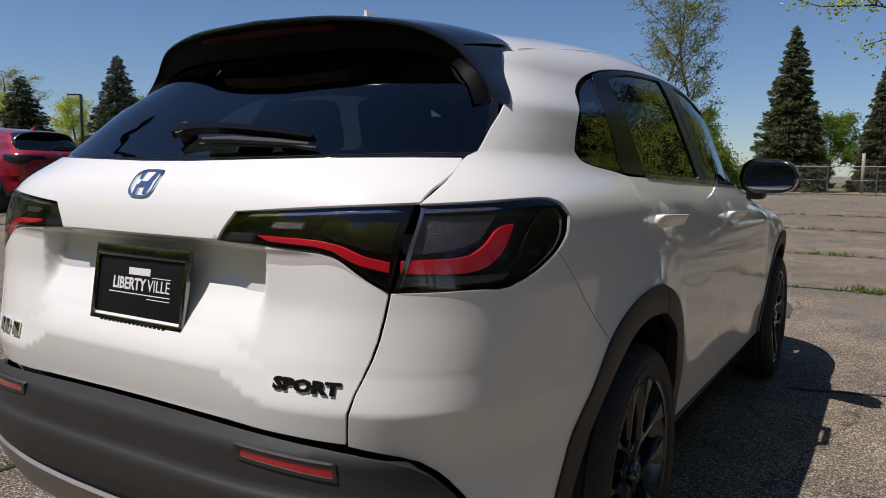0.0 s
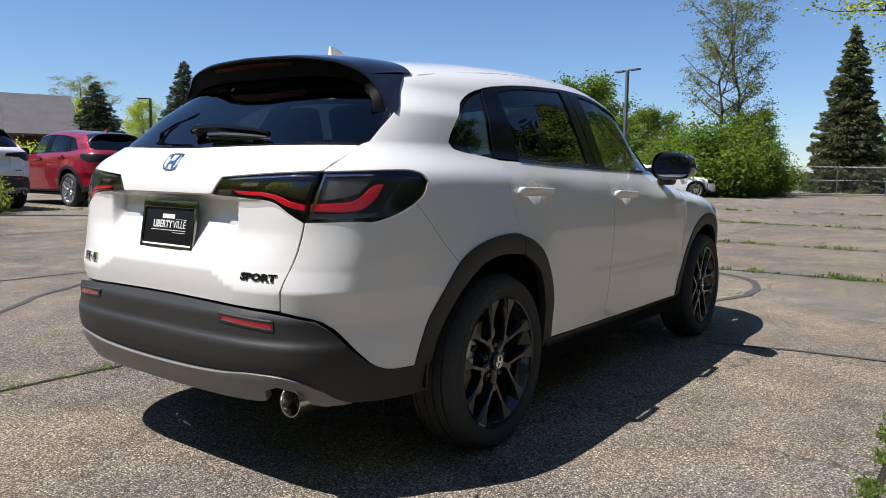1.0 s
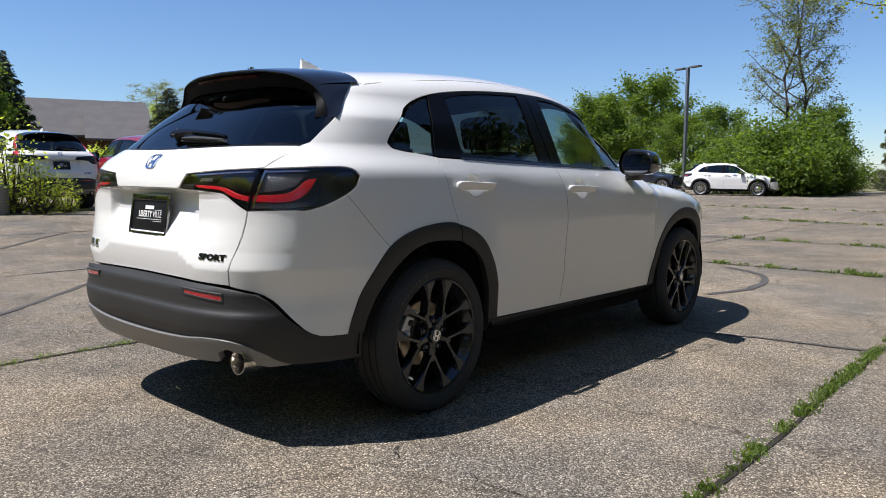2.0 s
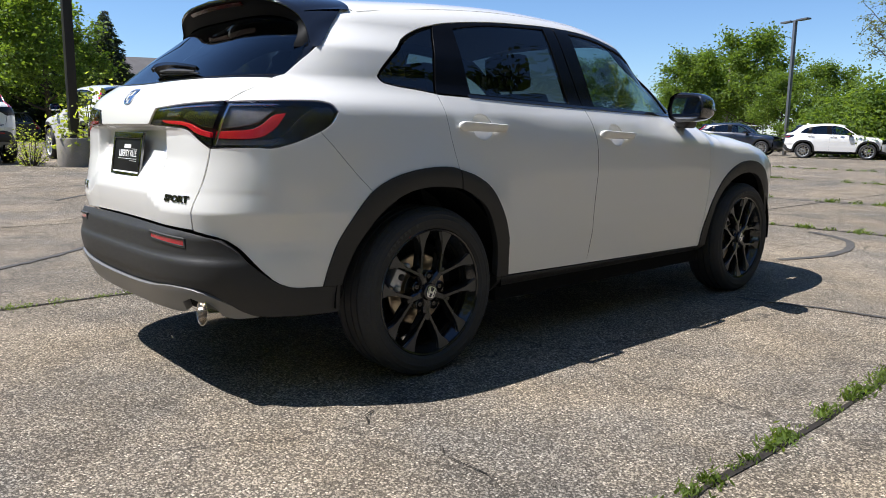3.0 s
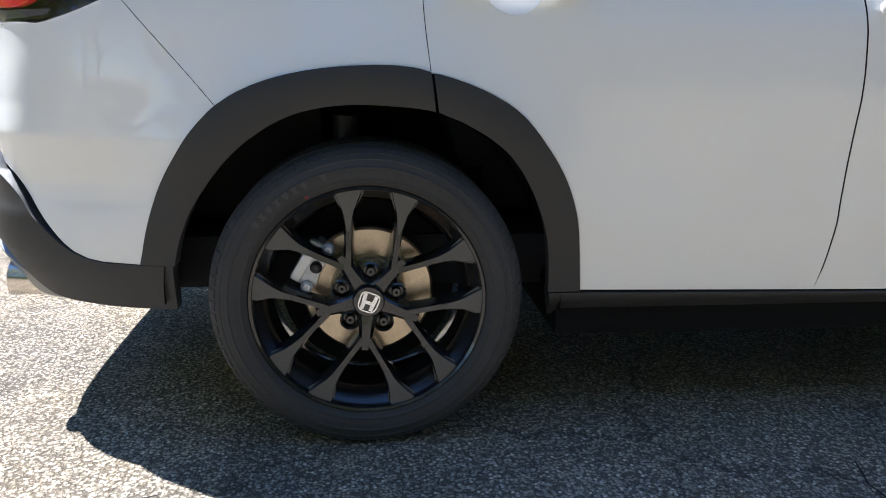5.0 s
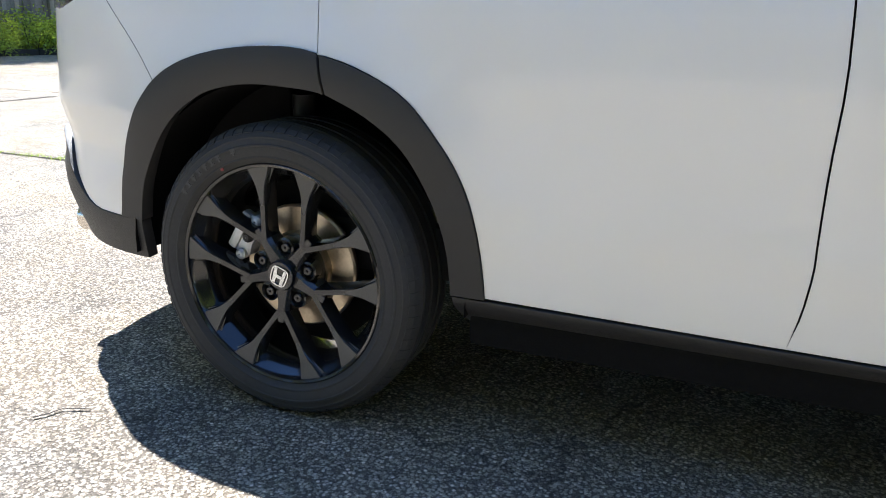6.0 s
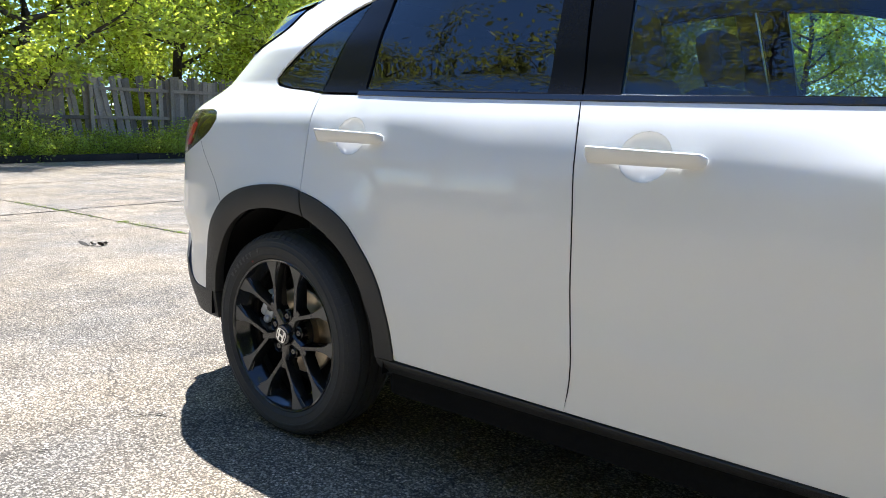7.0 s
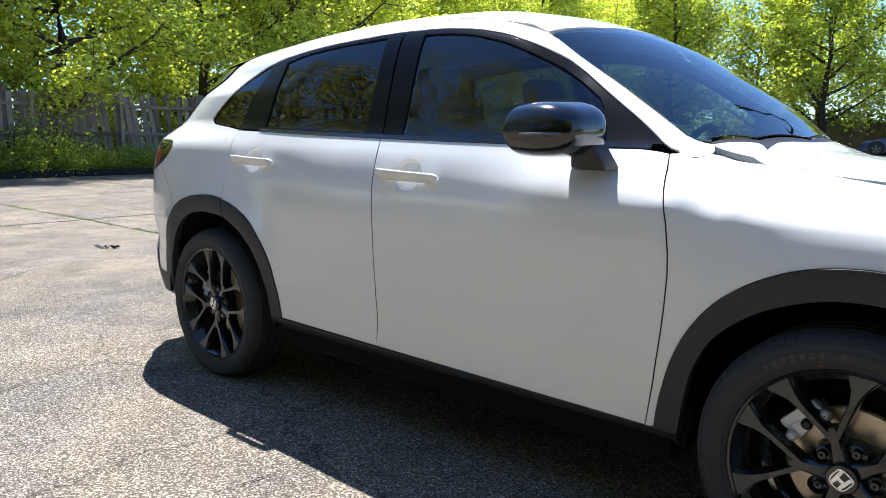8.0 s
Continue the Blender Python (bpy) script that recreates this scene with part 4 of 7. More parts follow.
letters("VILLE", 0.037, 0.0004, on_plate(0.066, 0.004), WHITEINK, plate, "white thin lettering", width=0.88)
bm = bmesh.new()
box(bm, -0.105, 0.105, -0.0255, -0.0235, 0.0032, 0.0042, 0, tilt)
box(bm, 0.040, 0.105, 0.0145, 0.0160, 0.0032, 0.0042, 0, tilt)
box(bm, 0.03, 0.105, -0.0335, -0.0320, 0.0032, 0.0042, 0, tilt)
part("print_line", bm, WHITEINK, plate, "white line", smooth=False)
for bar, (x0, x1, y0, y1) in (("low", (-0.118, 0.112, -0.099, -0.087)), ("top", (-0.028, 0.050, 0.062, 0.074))):
    bm = bmesh.new()
    n = 16 if bar == "low" else 7
    for i in range(n):
        a = x0 + (x1 - x0) * i / n
        box(bm, a, a + (x1 - x0) / n * 0.72, y0, y1, 0.0088, 0.0100, 0.0004, tilt)
    part("frame_print", bm, PIANO, plate, "dark raised print bars", smooth=False)
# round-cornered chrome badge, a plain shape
badge = thing_part("badge", car, "chrome tailgate badge")
rr = lambda w, h, n=40: [(w * np.sign(math.cos(a)) * abs(math.cos(a)) ** 0.55 * (1 + 0.10 * math.sin(a)), h * np.sign(math.sin(a)) * abs(math.sin(a)) ** 0.55) for a in np.linspace(0, 2 * math.pi, n, endpoint=False)]


def on_gate(ob, y0, z0, lift=0.0018):
    """Lays a flat mesh on the curved tailgate, y0 to the right."""
    co = np.array([tuple(v.co) for v in ob.data.vertices])
    p = tail_place(y0 + co[:, 0], z0 + co[:, 1])
    p[:, 0] -= lift + co[:, 2]
    for v, q in zip(ob.data.vertices, p):
        v.co = q
    ob.data.update()


bm = bmesh.new()
o, i = rr(0.044, 0.031), rr(0.0385, 0.0265)
loft(bm, [[(x, y, -0.004) for x, y in o], [(x * 0.99, y * 0.99, 0.003) for x, y in o], [(x, y, 0.003) for x, y in i], [(x, y, -0.004) for x, y in i]], True, False)
bmesh.ops.recalc_face_normals(bm, faces=bm.faces)
on_gate(part("badge_ring", bm, CHROME, badge, "chrome ring", angle=30), 0.0, 1.117, 0.001)
for q in ([(-0.031, 0.024), (-0.017, 0.025), (-0.010, 0.0), (-0.011, -0.026), (-0.024, -0.025)], [(0.017, 0.025), (0.031, 0.024), (0.024, -0.025), (0.011, -0.026), (0.010, 0.0)], [(-0.012, 0.004), (0.012, 0.004), (0.012, -0.007), (-0.012, -0.007)]):
    bm = bmesh.new()
    loft(bm, [[(x, y, -0.004) for x, y in q], [(x * 0.97, y * 0.97, 0.003) for x, y in q]])
    bmesh.ops.recalc_face_normals(bm, faces=bm.faces)
    on_gate(part("badge_bar", bm, CHROME, badge, "chrome bar", angle=30), 0.0, 1.117, 0.001)
# model lettering
on_gate(letters("SPORT", 0.031, 0.0012, Matrix.Identity(4), PIANO, car, "gloss black raised word", width=1.52, bold=0.0016), 0.509, 0.743, 0.0024)
bm = bmesh.new()
for k, (x0, x1) in enumerate(((-0.062, -0.034), (-0.028, 0.0), (0.006, 0.018), (0.026, 0.064))):
    box(bm, x0, x1, -0.017 if k != 2 else -0.004, 0.017 if k != 2 else 0.004, -0.002, 0.004, 0.002, Matrix.Shear("XY", 4, (0, 0)))
on_gate(part("model_badge", bm, CHROME, car, "chrome raised model badge bars"), -0.505, 0.738)


# door mirrors
def mirror(s):
    own = thing_part("door_mirror", car, "gloss black door mirror")
    c = Vector((1.850, -s * 0.926, 1.139))
    bm = bmesh.new()
    secs = []
    for k in range(19):
        t = k / 18
        y = -0.137 + 0.262 * t
        fy = max(0.0, 1 - abs((t - 0.5) / 0.5) ** 4.0) ** 0.5 + 0.02
        top = (0.093 - 0.016 * t) * fy
        low = -(0.078 - 0.012 * t) * fy
        nose = 0.150 * fy * (0.85 + 0.15 * (1 - t))
        ring = []
        for a in np.linspace(0, 2 * math.pi, 28, endpoint=False):
            ca, sa = math.cos(a), math.sin(a)
            px = nose * (max(ca, 0) ** 0.8 if ca > 0 else 0) - (0.030 * abs(ca) ** 0.3 + 0.34 * y * min(1.0, 4 * abs(ca)) if ca < 0 else 0)
            pz = (top if sa > 0 else -low) * np.sign(sa) * abs(sa) ** 0.72
            ring.append(c + Vector((px, -s * y, pz)))
        secs.append(ring)
    loft(bm, secs)
    bmesh.ops.recalc_face_normals(bm, faces=bm.faces)
    part("mirror_shell", bm, PIANO, own, "gloss black mirror shell", angle=60)
    bm = bmesh.new()
    ring = [c + Vector((-0.0325 - 0.34 * 0.108 * np.sign(math.cos(a)) * abs(math.cos(a)) ** 0.45, -s * 0.108 * np.sign(math.cos(a)) * abs(math.cos(a)) ** 0.45, 0.002 + 0.057 * np.sign(math.sin(a)) * abs(math.sin(a)) ** 0.45)) for a in np.linspace(0, 2 * math.pi, 32, endpoint=False)]
    bm.faces.new([bm.verts.new(p) for p in ring])
    part("mirror_glass", bm, MIRROR, own, "mirror glass", smooth=False)
    bm = bmesh.new()
    secs = []
    for t in np.linspace(0, 1, 9):
        zc = 1.106 - 0.072 * t
        wx, wy = 0.034 + 0.026 * t ** 0.8, 0.045 + 0.006 * t
        if t in (0.0, 1.0):
            wx, wy = wx - 0.006, wy - 0.006
        secs.append([(1.950 + 0.004 * t + wx * np.sign(math.cos(a)) * abs(math.cos(a)) ** 0.4, -s * (0.872 - 0.034 * t + wy * np.sign(math.sin(a)) * abs(math.sin(a)) ** 0.4), zc) for a in np.linspace(0, 2 * math.pi, 24, endpoint=False)])
    loft(bm, secs)
    bmesh.ops.recalc_face_normals(bm, faces=bm.faces)
    part("mirror_foot", bm, CLAD, own, "black mirror foot", angle=50)
    bm = bmesh.new()
    tube(bm, [c + Vector((x, -s * y, z)) for x, y, z in ((0.000, 0.138, -0.006), (0.040, 0.134, -0.006), (0.095, 0.107, -0.006), (0.132, 0.03, -0.008))], (0.0035, 0.0045, 0.0045, 0.002), 6)
    part("turn_signal", bm, CLEARLENS, own, "clear turn signal strip")


mirror(1)
mirror(-1)


# wheels
def wheel_mesh():
    """One wheel round the y axis, its outer face towards -y, with tyre, rim, disc and caliper."""
    own = thing_part("wheel", car, "gloss black five-spoke alloy wheel")
    bm = bmesh.new()
    prof = [(0.256, -0.088), (0.262, -0.098), (0.268, -0.1035), (0.272, -0.1055), (0.2745, -0.1085), (0.277, -0.1095), (0.280, -0.1085), (0.292, -0.1115), (0.300, -0.1115), (0.302, -0.1130), (0.305, -0.1128), (0.307, -0.1105), (0.318, -0.107), (0.321, -0.1075), (0.330, -0.101), (0.340, -0.090), (0.3465, -0.074)]
    for y0 in (-0.062, -0.022, 0.022, 0.062):
        prof += [(0.350, y0 - 0.0055), (0.342, y0 - 0.0045), (0.342, y0 + 0.0045), (0.350, y0 + 0.0055)]
    prof += [(0.3465, 0.074), (0.336, 0.095), (0.318, 0.107), (0.290, 0.112), (0.262, 0.103), (0.250, 0.088)]
    lathe(bm, prof, 96)
    bmesh.ops.recalc_face_normals(bm, faces=bm.faces)
    part("tyre", bm, RUBBER, own, "black road tyre", angle=25)
    # shoulder blocks
    bm = bmesh.new()
    for k in range(76):
        a = 2 * math.pi * k / 76
        mm = Matrix.Rotation(a, 4, "Y")
        loft(bm, [[mm @ Vector((w, y, r)) for w in (-0.0100, 0.0100)] + [mm @ Vector((w, y + 0.004, r - 0.006)) for w in (0.0100, -0.0100)] for y, r in ((-0.1015, 0.3325), (-0.0905, 0.3415), (-0.0745, 0.3475))])
    part("tread", bm, RUBBER, own, "tread shoulder", smooth=False)["kind"] = "stuff"
    bm = bmesh.new()
    lathe(bm, [(0.2480, -0.0885), (0.2490, -0.0990), (0.2455, -0.1020), (0.2400, -0.0985), (0.235, -0.084), (0.222, -0.072), (0.208, -0.03), (0.205, 0.04), (0.215, 0.09), (0.236, 0.095)], 80)
    lathe(bm, [(0.040, -0.05), (0.072, -0.052), (0.075, -0.02), (0.075, 0.03)], 40)
    part("rim", bm, RIMBLACK, own, "gloss black rim barrel", angle=30)
    rot = lambda a: Matrix.Rotation(a, 4, "Y")
    spoke_faces = []

    def arm(bm, path, m, top=0.55, sink=0.0):
        """A ridged arm through (x, z, half-width, face, depth) places in the wheel's plane."""
        pts = [Vector((p[0], 0, p[1])) for p in path]
        secs = []
        for i, (p, row) in enumerate(zip(pts, path)):
            way = (pts[min(i + 1, len(pts) - 1)] - pts[max(i - 1, 0)]).normalized()
            nx, (w, y, d) = Vector((way.z, 0, -way.x)), row[2:]
            secs.append([m @ (p + nx * u + Vector((0, v, 0))) for u, v in ((-w * 1.25, y + d), (-w, y + 0.010), (-w * top, y + sink), (w * top, y + sink), (w, y + 0.010), (w * 1.25, y + d))])
        loft(bm, secs)

    for k in range(5):
        m = rot(2 * math.pi * k / 5 + math.pi)
        spoke = bmesh.new()
        arm(spoke, [(0, 0.022, 0.026, -0.076, 0.045), (0, 0.060, 0.0170, -0.079, 0.045), (0, 0.094, 0.0145, -0.081, 0.045), (0, 0.112, 0.0120, -0.082, 0.045)], m)
        for e in (-1, 1):
            arm(spoke, [(e * 0.005, 0.088, 0.0100, -0.0812, 0.042), (e * 0.025, 0.118, 0.0085, -0.0825, 0.042), (e * 0.047, 0.152, 0.0095, -0.085, 0.040), (e * 0.068, 0.188, 0.0155, -0.0885, 0.036), (e * 0.0915, 0.2265, 0.0320, -0.0945, 0.030)], m, 0.62)
        bmesh.ops.recalc_face_normals(spoke, faces=spoke.faces)
        spoke_ob = part("spoke", spoke, RIMBLACK, own, "gloss black split spoke", angle=25)
        for e in (-1, 1):
            face = bmesh.new()
            arm(face, [(e * 0.043, 0.146, 0.0012, -0.0848, 0.008), (e * 0.068, 0.188, 0.0115, -0.0898, 0.010), (e * 0.0900, 0.2245, 0.0290, -0.0958, 0.012)], m, 0.96, 0.0004)
            bmesh.ops.recalc_face_normals(face, faces=face.faces)
            spoke_faces.append((face, spoke_ob))
        # lug seat and nut
        mm = rot(2 * math.pi * (k + 0.5) / 5 + math.pi)
        ring = bmesh.new()
        lathe(ring, [(0.022, -0.045), (0.022, -0.072), (0.0185, -0.075), (0.0165, -0.072), (0.0155, -0.055), (0.0105, -0.055), (0.0105, -0.070), (0.0085, -0.0725), (0.003, -0.072)], 18)
        bmesh.ops.transform(ring, matrix=mm @ Matrix.Translation((0, 0, 0.0605)), verts=ring.verts)
        part("lug_nut", ring, RIMBLACK, own, "black lug nut", angle=30)
    for face, _ in spoke_faces:
        part("spoke_end", face, RIMFACE, own, "machined dark grey spoke end", angle=25)
    bm = bmesh.new()
    for k in range(9):
        if k == 7:
            continue
        a = math.radians(147 - 4.3 * k)
        for dr, dw, hr in ((0, 0.0028, 0.0075), (0.0055, 0.0070, 0.0018), (-0.0055 if k % 2 else 0.0, 0.0065, 0.0016)):
            box(bm, -dw, dw, -0.1130, -0.1095, 0.2960 + dr - hr, 0.2960 + dr + hr, 0, Matrix.Rotation(math.pi / 2 - a, 4, "Y"))
    part("sidewall_print", bm, mat("raised_rubber", (0.050, 0.050, 0.050), 0.45), own, "faint raised print bars", smooth=False)["kind"] = "stuff"
    bm = bmesh.new()
    lathe(bm, [(0.0045, -0.1075), (0.0042, -0.1095), (0.0005, -0.1098)], 14)
    bmesh.ops.transform(bm, matrix=Matrix.Translation((0.2720 * math.cos(2.14), 0.0015, 0.2720 * math.sin(2.14))), verts=bm.verts)
    part("paint_dot", bm, mat("dull_red_dot", (0.20, 0.03, 0.03), 0.7), own, "small dull red dot")
    cap = bmesh.new()
    lathe(cap, [(0.036, -0.070), (0.036, -0.086), (0.033, -0.090), (0.002, -0.0915)], 36)
    cap_ob = part("centre_cap", cap, PIANO, own, "black centre cap", angle=40)
    bm = bmesh.new()
    q = [(-0.017, 0.019), (-0.009, 0.019), (-0.007, 0.003), (0.007, 0.003), (0.009, 0.019), (0.017, 0.019), (0.014, -0.019), (0.006, -0.019), (0.006, -0.005), (-0.006, -0.005), (-0.006, -0.019), (-0.014, -0.019)]
    tw = Matrix.Rotation(0.28, 4, "Y")
    loft(bm, [[tw @ Vector((x, -0.0905, z)) for x, z in q], [tw @ Vector((x, -0.0945, z)) for x, z in q]])
    o, i = rr(0.0225, 0.0235, 28), rr(0.0195, 0.0205, 28)
    loft(bm, [[tw @ Vector((x, -0.0900, z)) for x, z in o], [tw @ Vector((x, -0.0945, z)) for x, z in o], [tw @ Vector((x, -0.0945, z)) for x, z in i], [tw @ Vector((x, -0.0900, z)) for x, z in i]], True, False)
    bmesh.ops.recalc_face_normals(bm, faces=bm.faces)
    part("cap_badge", bm, CHROME, own, "chrome cap badge", angle=30)
    bm = bmesh.new()
    lathe(bm, [(0.06, -0.018), (0.085, -0.02), (0.088, -0.004), (0.145, -0.004), (0.150, 0.0), (0.150, 0.012), (0.088, 0.012)], 64)
    part("brake_disc", bm, STEEL, own, "bare steel brake disc", angle=30)
    bm = bmesh.new()
    lathe(bm, [(0.205, 0.05), (0.10, 0.055), (0.02, 0.055)], 40)
    part("backing_plate", bm, LINER, own, "dark backing plate")
    for ob in own.children:
        if ob.data.materials[0] in (RIMBLACK, RIMFACE):
            ob.data.transform(Matrix.Diagonal((1.06, 1, 1.06, 1)))
    return own


def caliper(own):
    """A cast sliding caliper with its piston housing, bridge and two bolts."""
    bm = bmesh.new()
    turn = lambda a: Matrix.Rotation(-1.12 + a, 4, "Y")
    for a in (-0.22, 0.0, 0.22):
        box(bm, -0.020, 0.020, -0.040, 0.03, 0.118, 0.166, 0.009, turn(a))
    box(bm, -0.052, 0.052, -0.046, -0.018, 0.150, 0.176, 0.008, turn(0))
    part("brake_caliper", bm, CASTING, own, "grey cast brake caliper", angle=40)
    for a, r in ((-0.36, 0.140), (0.36, 0.140), (0.0, 0.135)):
        bm = bmesh.new()
        lathe(bm, [(0.014, -0.030), (0.014, -0.048), (0.008, -0.054), (0.002, -0.054)], 12)
        bmesh.ops.transform(bm, matrix=turn(a) @ Matrix.Translation((0, 0, r)), verts=bm.verts)
        part("caliper_bolt", bm, HOUSING if a == 0 else CASTING, own, "caliper bolt", angle=30)


first_wheel = wheel_mesh()
caliper(first_wheel)
first_wheel.matrix_basis = pose(0, -0.797, 0.345, 0, 4.6, 0)
for x, s in ((2.655, -1), (0.0, 1), (2.655, 1)):
    copy_thing(first_wheel, pose(x, s * 0.797, 0.345, 0, 20 if s < 0 else 15, 0 if s < 0 else 180))

# cabin: seats, dash and wheel
def seat(y, x, wide, name):
    own = thing_part(name, car, "black cloth seat")
    bm = bmesh.new()
    box(bm, x - 0.02, x + 0.50, y - wide / 2, y + wide / 2, 0.48, 0.68, 0.06)
    part("cushion", bm, CABIN, own)
    bm = bmesh.new()
    box(bm, -0.07, 0.07, y - wide / 2, y + wide / 2, 0.0, 0.62, 0.055, Matrix.Translation((x, 0, 0.60)) @ pose(0, 0, 0, 0, -18, 0))
    part("backrest", bm, CABIN, own)
    for hy in ((y,) if wide < 0.8 else (y - 0.38, y, y + 0.38)):
        bm = bmesh.new()
        box(bm, -0.05, 0.05, hy - 0.13, hy + 0.13, 0.65, 0.84, 0.045, Matrix.Translation((x, 0, 0.58)) @ pose(0, 0, 0, 0, -14, 0))
        tube(bm, [(x - 0.20, hy - 0.05, 1.16), (x - 0.215, hy - 0.05, 1.26)], 0.007, 6)
        tube(bm, [(x - 0.20, hy + 0.05, 1.16), (x - 0.215, hy + 0.05, 1.26)], 0.007, 6)
        part("headrest", bm, CABIN, own)


seat(-0.37, 1.15, 0.50, "front_seat")
seat(0.37, 1.15, 0.50, "front_seat")
seat(0.0, 0.30, 1.20, "rear_seat")
bm = bmesh.new()
box(bm, 1.85, 2.12, -0.66, 0.66, 0.70, 1.06, 0.06)
box(bm, 2.05, 2.22, -0.62, 0.62, 0.95, 1.075, 0.03)
part("dashboard", bm, CABIN, car, "black dashboard")
bm = bmesh.new()
box(bm, -0.55, 2.2, -0.76, 0.76, 0.34, 0.47, 0.02)
box(bm, -0.62, -0.10, -0.66, 0.66, 0.48, 0.98, 0.04)
part("cabin_floor", bm, CABIN, car, "black cabin floor")
bm = bmesh.new()
tube(bm, [(1.72 + 0.07 * math.sin(a), 0.37 + 0.18 * math.cos(a), 1.0 + 0.17 * math.sin(a)) for a in np.linspace(0, 2 * math.pi, 33)], 0.015, 8, False)
part("steering_wheel", bm, CABIN, car, "black steering wheel")
bm = bmesh.new()
loft(bm, [[tuple(on_top(x, y) - np.array((0, 0, 0.035))) for y in np.linspace(-0.55, 0.55, 15)] for x in np.linspace(-0.13, 1.58, 12)], False, False)
part("headlining", bm, mat("grey_headlining", (0.30, 0.29, 0.28), 0.9), car, "grey headlining")

# ---- ground: one sheet of worn asphalt with exposed stones, its slabs parted by weedy joints ----
def asphalt():
    m, n, l, b = nodes_of("worn_asphalt")
    at = n.new("ShaderNodeTexCoord")

    def tex(kind, scale, **sets):
        t = n.new(kind)
        t.inputs["Scale"].default_value = scale
        for k, v in sets.items():
            t.inputs[k].default_value = v
        l.new(at.outputs["Object"], t.inputs["Vector"])
        return t

    def math_(op, a, b_, c=None):
        k = n.new("ShaderNodeMath")
        k.operation = op
        for i, v in enumerate((a, b_, c)):
            if v is None:
                continue
            if isinstance(v, (int, float)):
                k.inputs[i].default_value = v
            else:
                l.new(v, k.inputs[i])
        return k.outputs[0]

    stones = tex("ShaderNodeTexVoronoi", 112)
    small = tex("ShaderNodeTexVoronoi", 250)
    rough_n = tex("ShaderNodeTexNoise", 60, Detail=6.0, Roughness=0.7)
    patch = tex("ShaderNodeTexNoise", 2.4, Detail=8.0, Roughness=0.68)
    wide = tex("ShaderNodeTexNoise", 0.30, Detail=5.0)

    def tones(source, rows):
        r = n.new("ShaderNodeValToRGB")
        e = r.color_ramp.elements
        e[0].position, e[0].color = rows[0][0], (*rows[0][1], 1)
        e[1].position, e[1].color = rows[-1][0], (*rows[-1][1], 1)
        for pos, c in rows[1:-1]:
            r.color_ramp.elements.new(pos).color = (*c, 1)
        l.new(source, r.inputs[0])
        return r.outputs[0]

    def blend(a, b_, f, kind="MIX"):
        k = n.new("ShaderNodeMix")
        k.data_type, k.blend_type, k.clamp_factor = "RGBA", kind, True
        for i, v in ((6, a), (7, b_), (0, f)):
            if isinstance(v, tuple):
                k.inputs[i].default_value = (*v, 1)
            elif isinstance(v, (int, float)):
                k.inputs[i].default_value = v
            else:
                l.new(v, k.inputs[i])
        return k.outputs[2]

    def pick(t):
        k = n.new("ShaderNodeSeparateColor")
        l.new(t.outputs["Color"], k.inputs[0])
        return k.outputs[0]

    # coarse stones, finer chippings among them, dark binder between
    coarse = tones(pick(stones), ((0.0, (0.062, 0.053, 0.042)), (0.16, (0.175, 0.152, 0.122)), (0.5, (0.285, 0.250, 0.201)), (0.85, (0.355, 0.313, 0.253)), (1.0, (0.60, 0.54, 0.45))))
    chips = tones(pick(small), ((0.0, (0.105, 0.091, 0.072)), (0.25, (0.225, 0.197, 0.158)), (0.75, (0.33, 0.292, 0.238)), (1.0, (0.46, 0.412, 0.34))))
    where = math_("MULTIPLY", math_("SUBTRACT", stones.outputs["Distance"], 0.36), 6.0)
    colour = blend(coarse, chips, where)
    binder = math_("MULTIPLY", math_("SUBTRACT", math_("MULTIPLY", small.outputs["Distance"], where), 0.34), 3.2)
    colour = blend(colour, (0.060, 0.052, 0.043), math_("MINIMUM", math_("MAXIMUM", binder, 0.0), 0.8))
    tone = math_("ADD", math_("MULTIPLY_ADD", patch.outputs["Fac"], 1.15, 0.10), math_("MULTIPLY_ADD", wide.outputs["Fac"], 0.8, -0.10))
    tone = math_("MULTIPLY", tone, math_("MULTIPLY_ADD", rough_n.outputs["Fac"], 1.15, 0.43))
    colour = blend(colour, tone, 1, "MULTIPLY")
    # patches worn down to tan grit
    tan_ = tex("ShaderNodeTexNoise", 0.75, Detail=8.0, Roughness=0.66)
    edge = n.new("ShaderNodeMapRange")
    edge.inputs["From Min"].default_value, edge.inputs["From Max"].default_value = 0.38, 0.62
    l.new(tan_.outputs["Fac"], edge.inputs["Value"])
    colour = blend(colour, blend((0.93, 0.945, 0.97), (1.36, 1.27, 1.13), edge.outputs[0]), 1, "MULTIPLY")
    # hairline cracks that wander and fade
    bend = tex("ShaderNodeTexNoise", 1.7, Detail=6.0, Roughness=0.7)
    shift = n.new("ShaderNodeVectorMath")
    shift.operation, shift.inputs[1].default_value = "MULTIPLY_ADD", (0.55, 0.55, 0.0)
    l.new(bend.outputs["Color"], shift.inputs[0])
    l.new(at.outputs["Object"], shift.inputs[2])
    web = n.new("ShaderNodeTexVoronoi")
    web.feature, web.inputs["Scale"].default_value = "DISTANCE_TO_EDGE", 0.62
    l.new(shift.outputs[0], web.inputs["Vector"])
    fade = math_("MULTIPLY", math_("SUBTRACT", wide.outputs["Fac"], 0.40), 5.0)
    line = math_("MULTIPLY", math_("SUBTRACT", 1.0, math_("MULTIPLY", web.outputs["Distance"], 190.0)), math_("MINIMUM", math_("MAXIMUM", fade, 0.0), 0.8))
    colour = blend(colour, (0.050, 0.044, 0.037), math_("MAXIMUM", line, 0.0))
    l.new(colour, b.inputs["Base Color"])
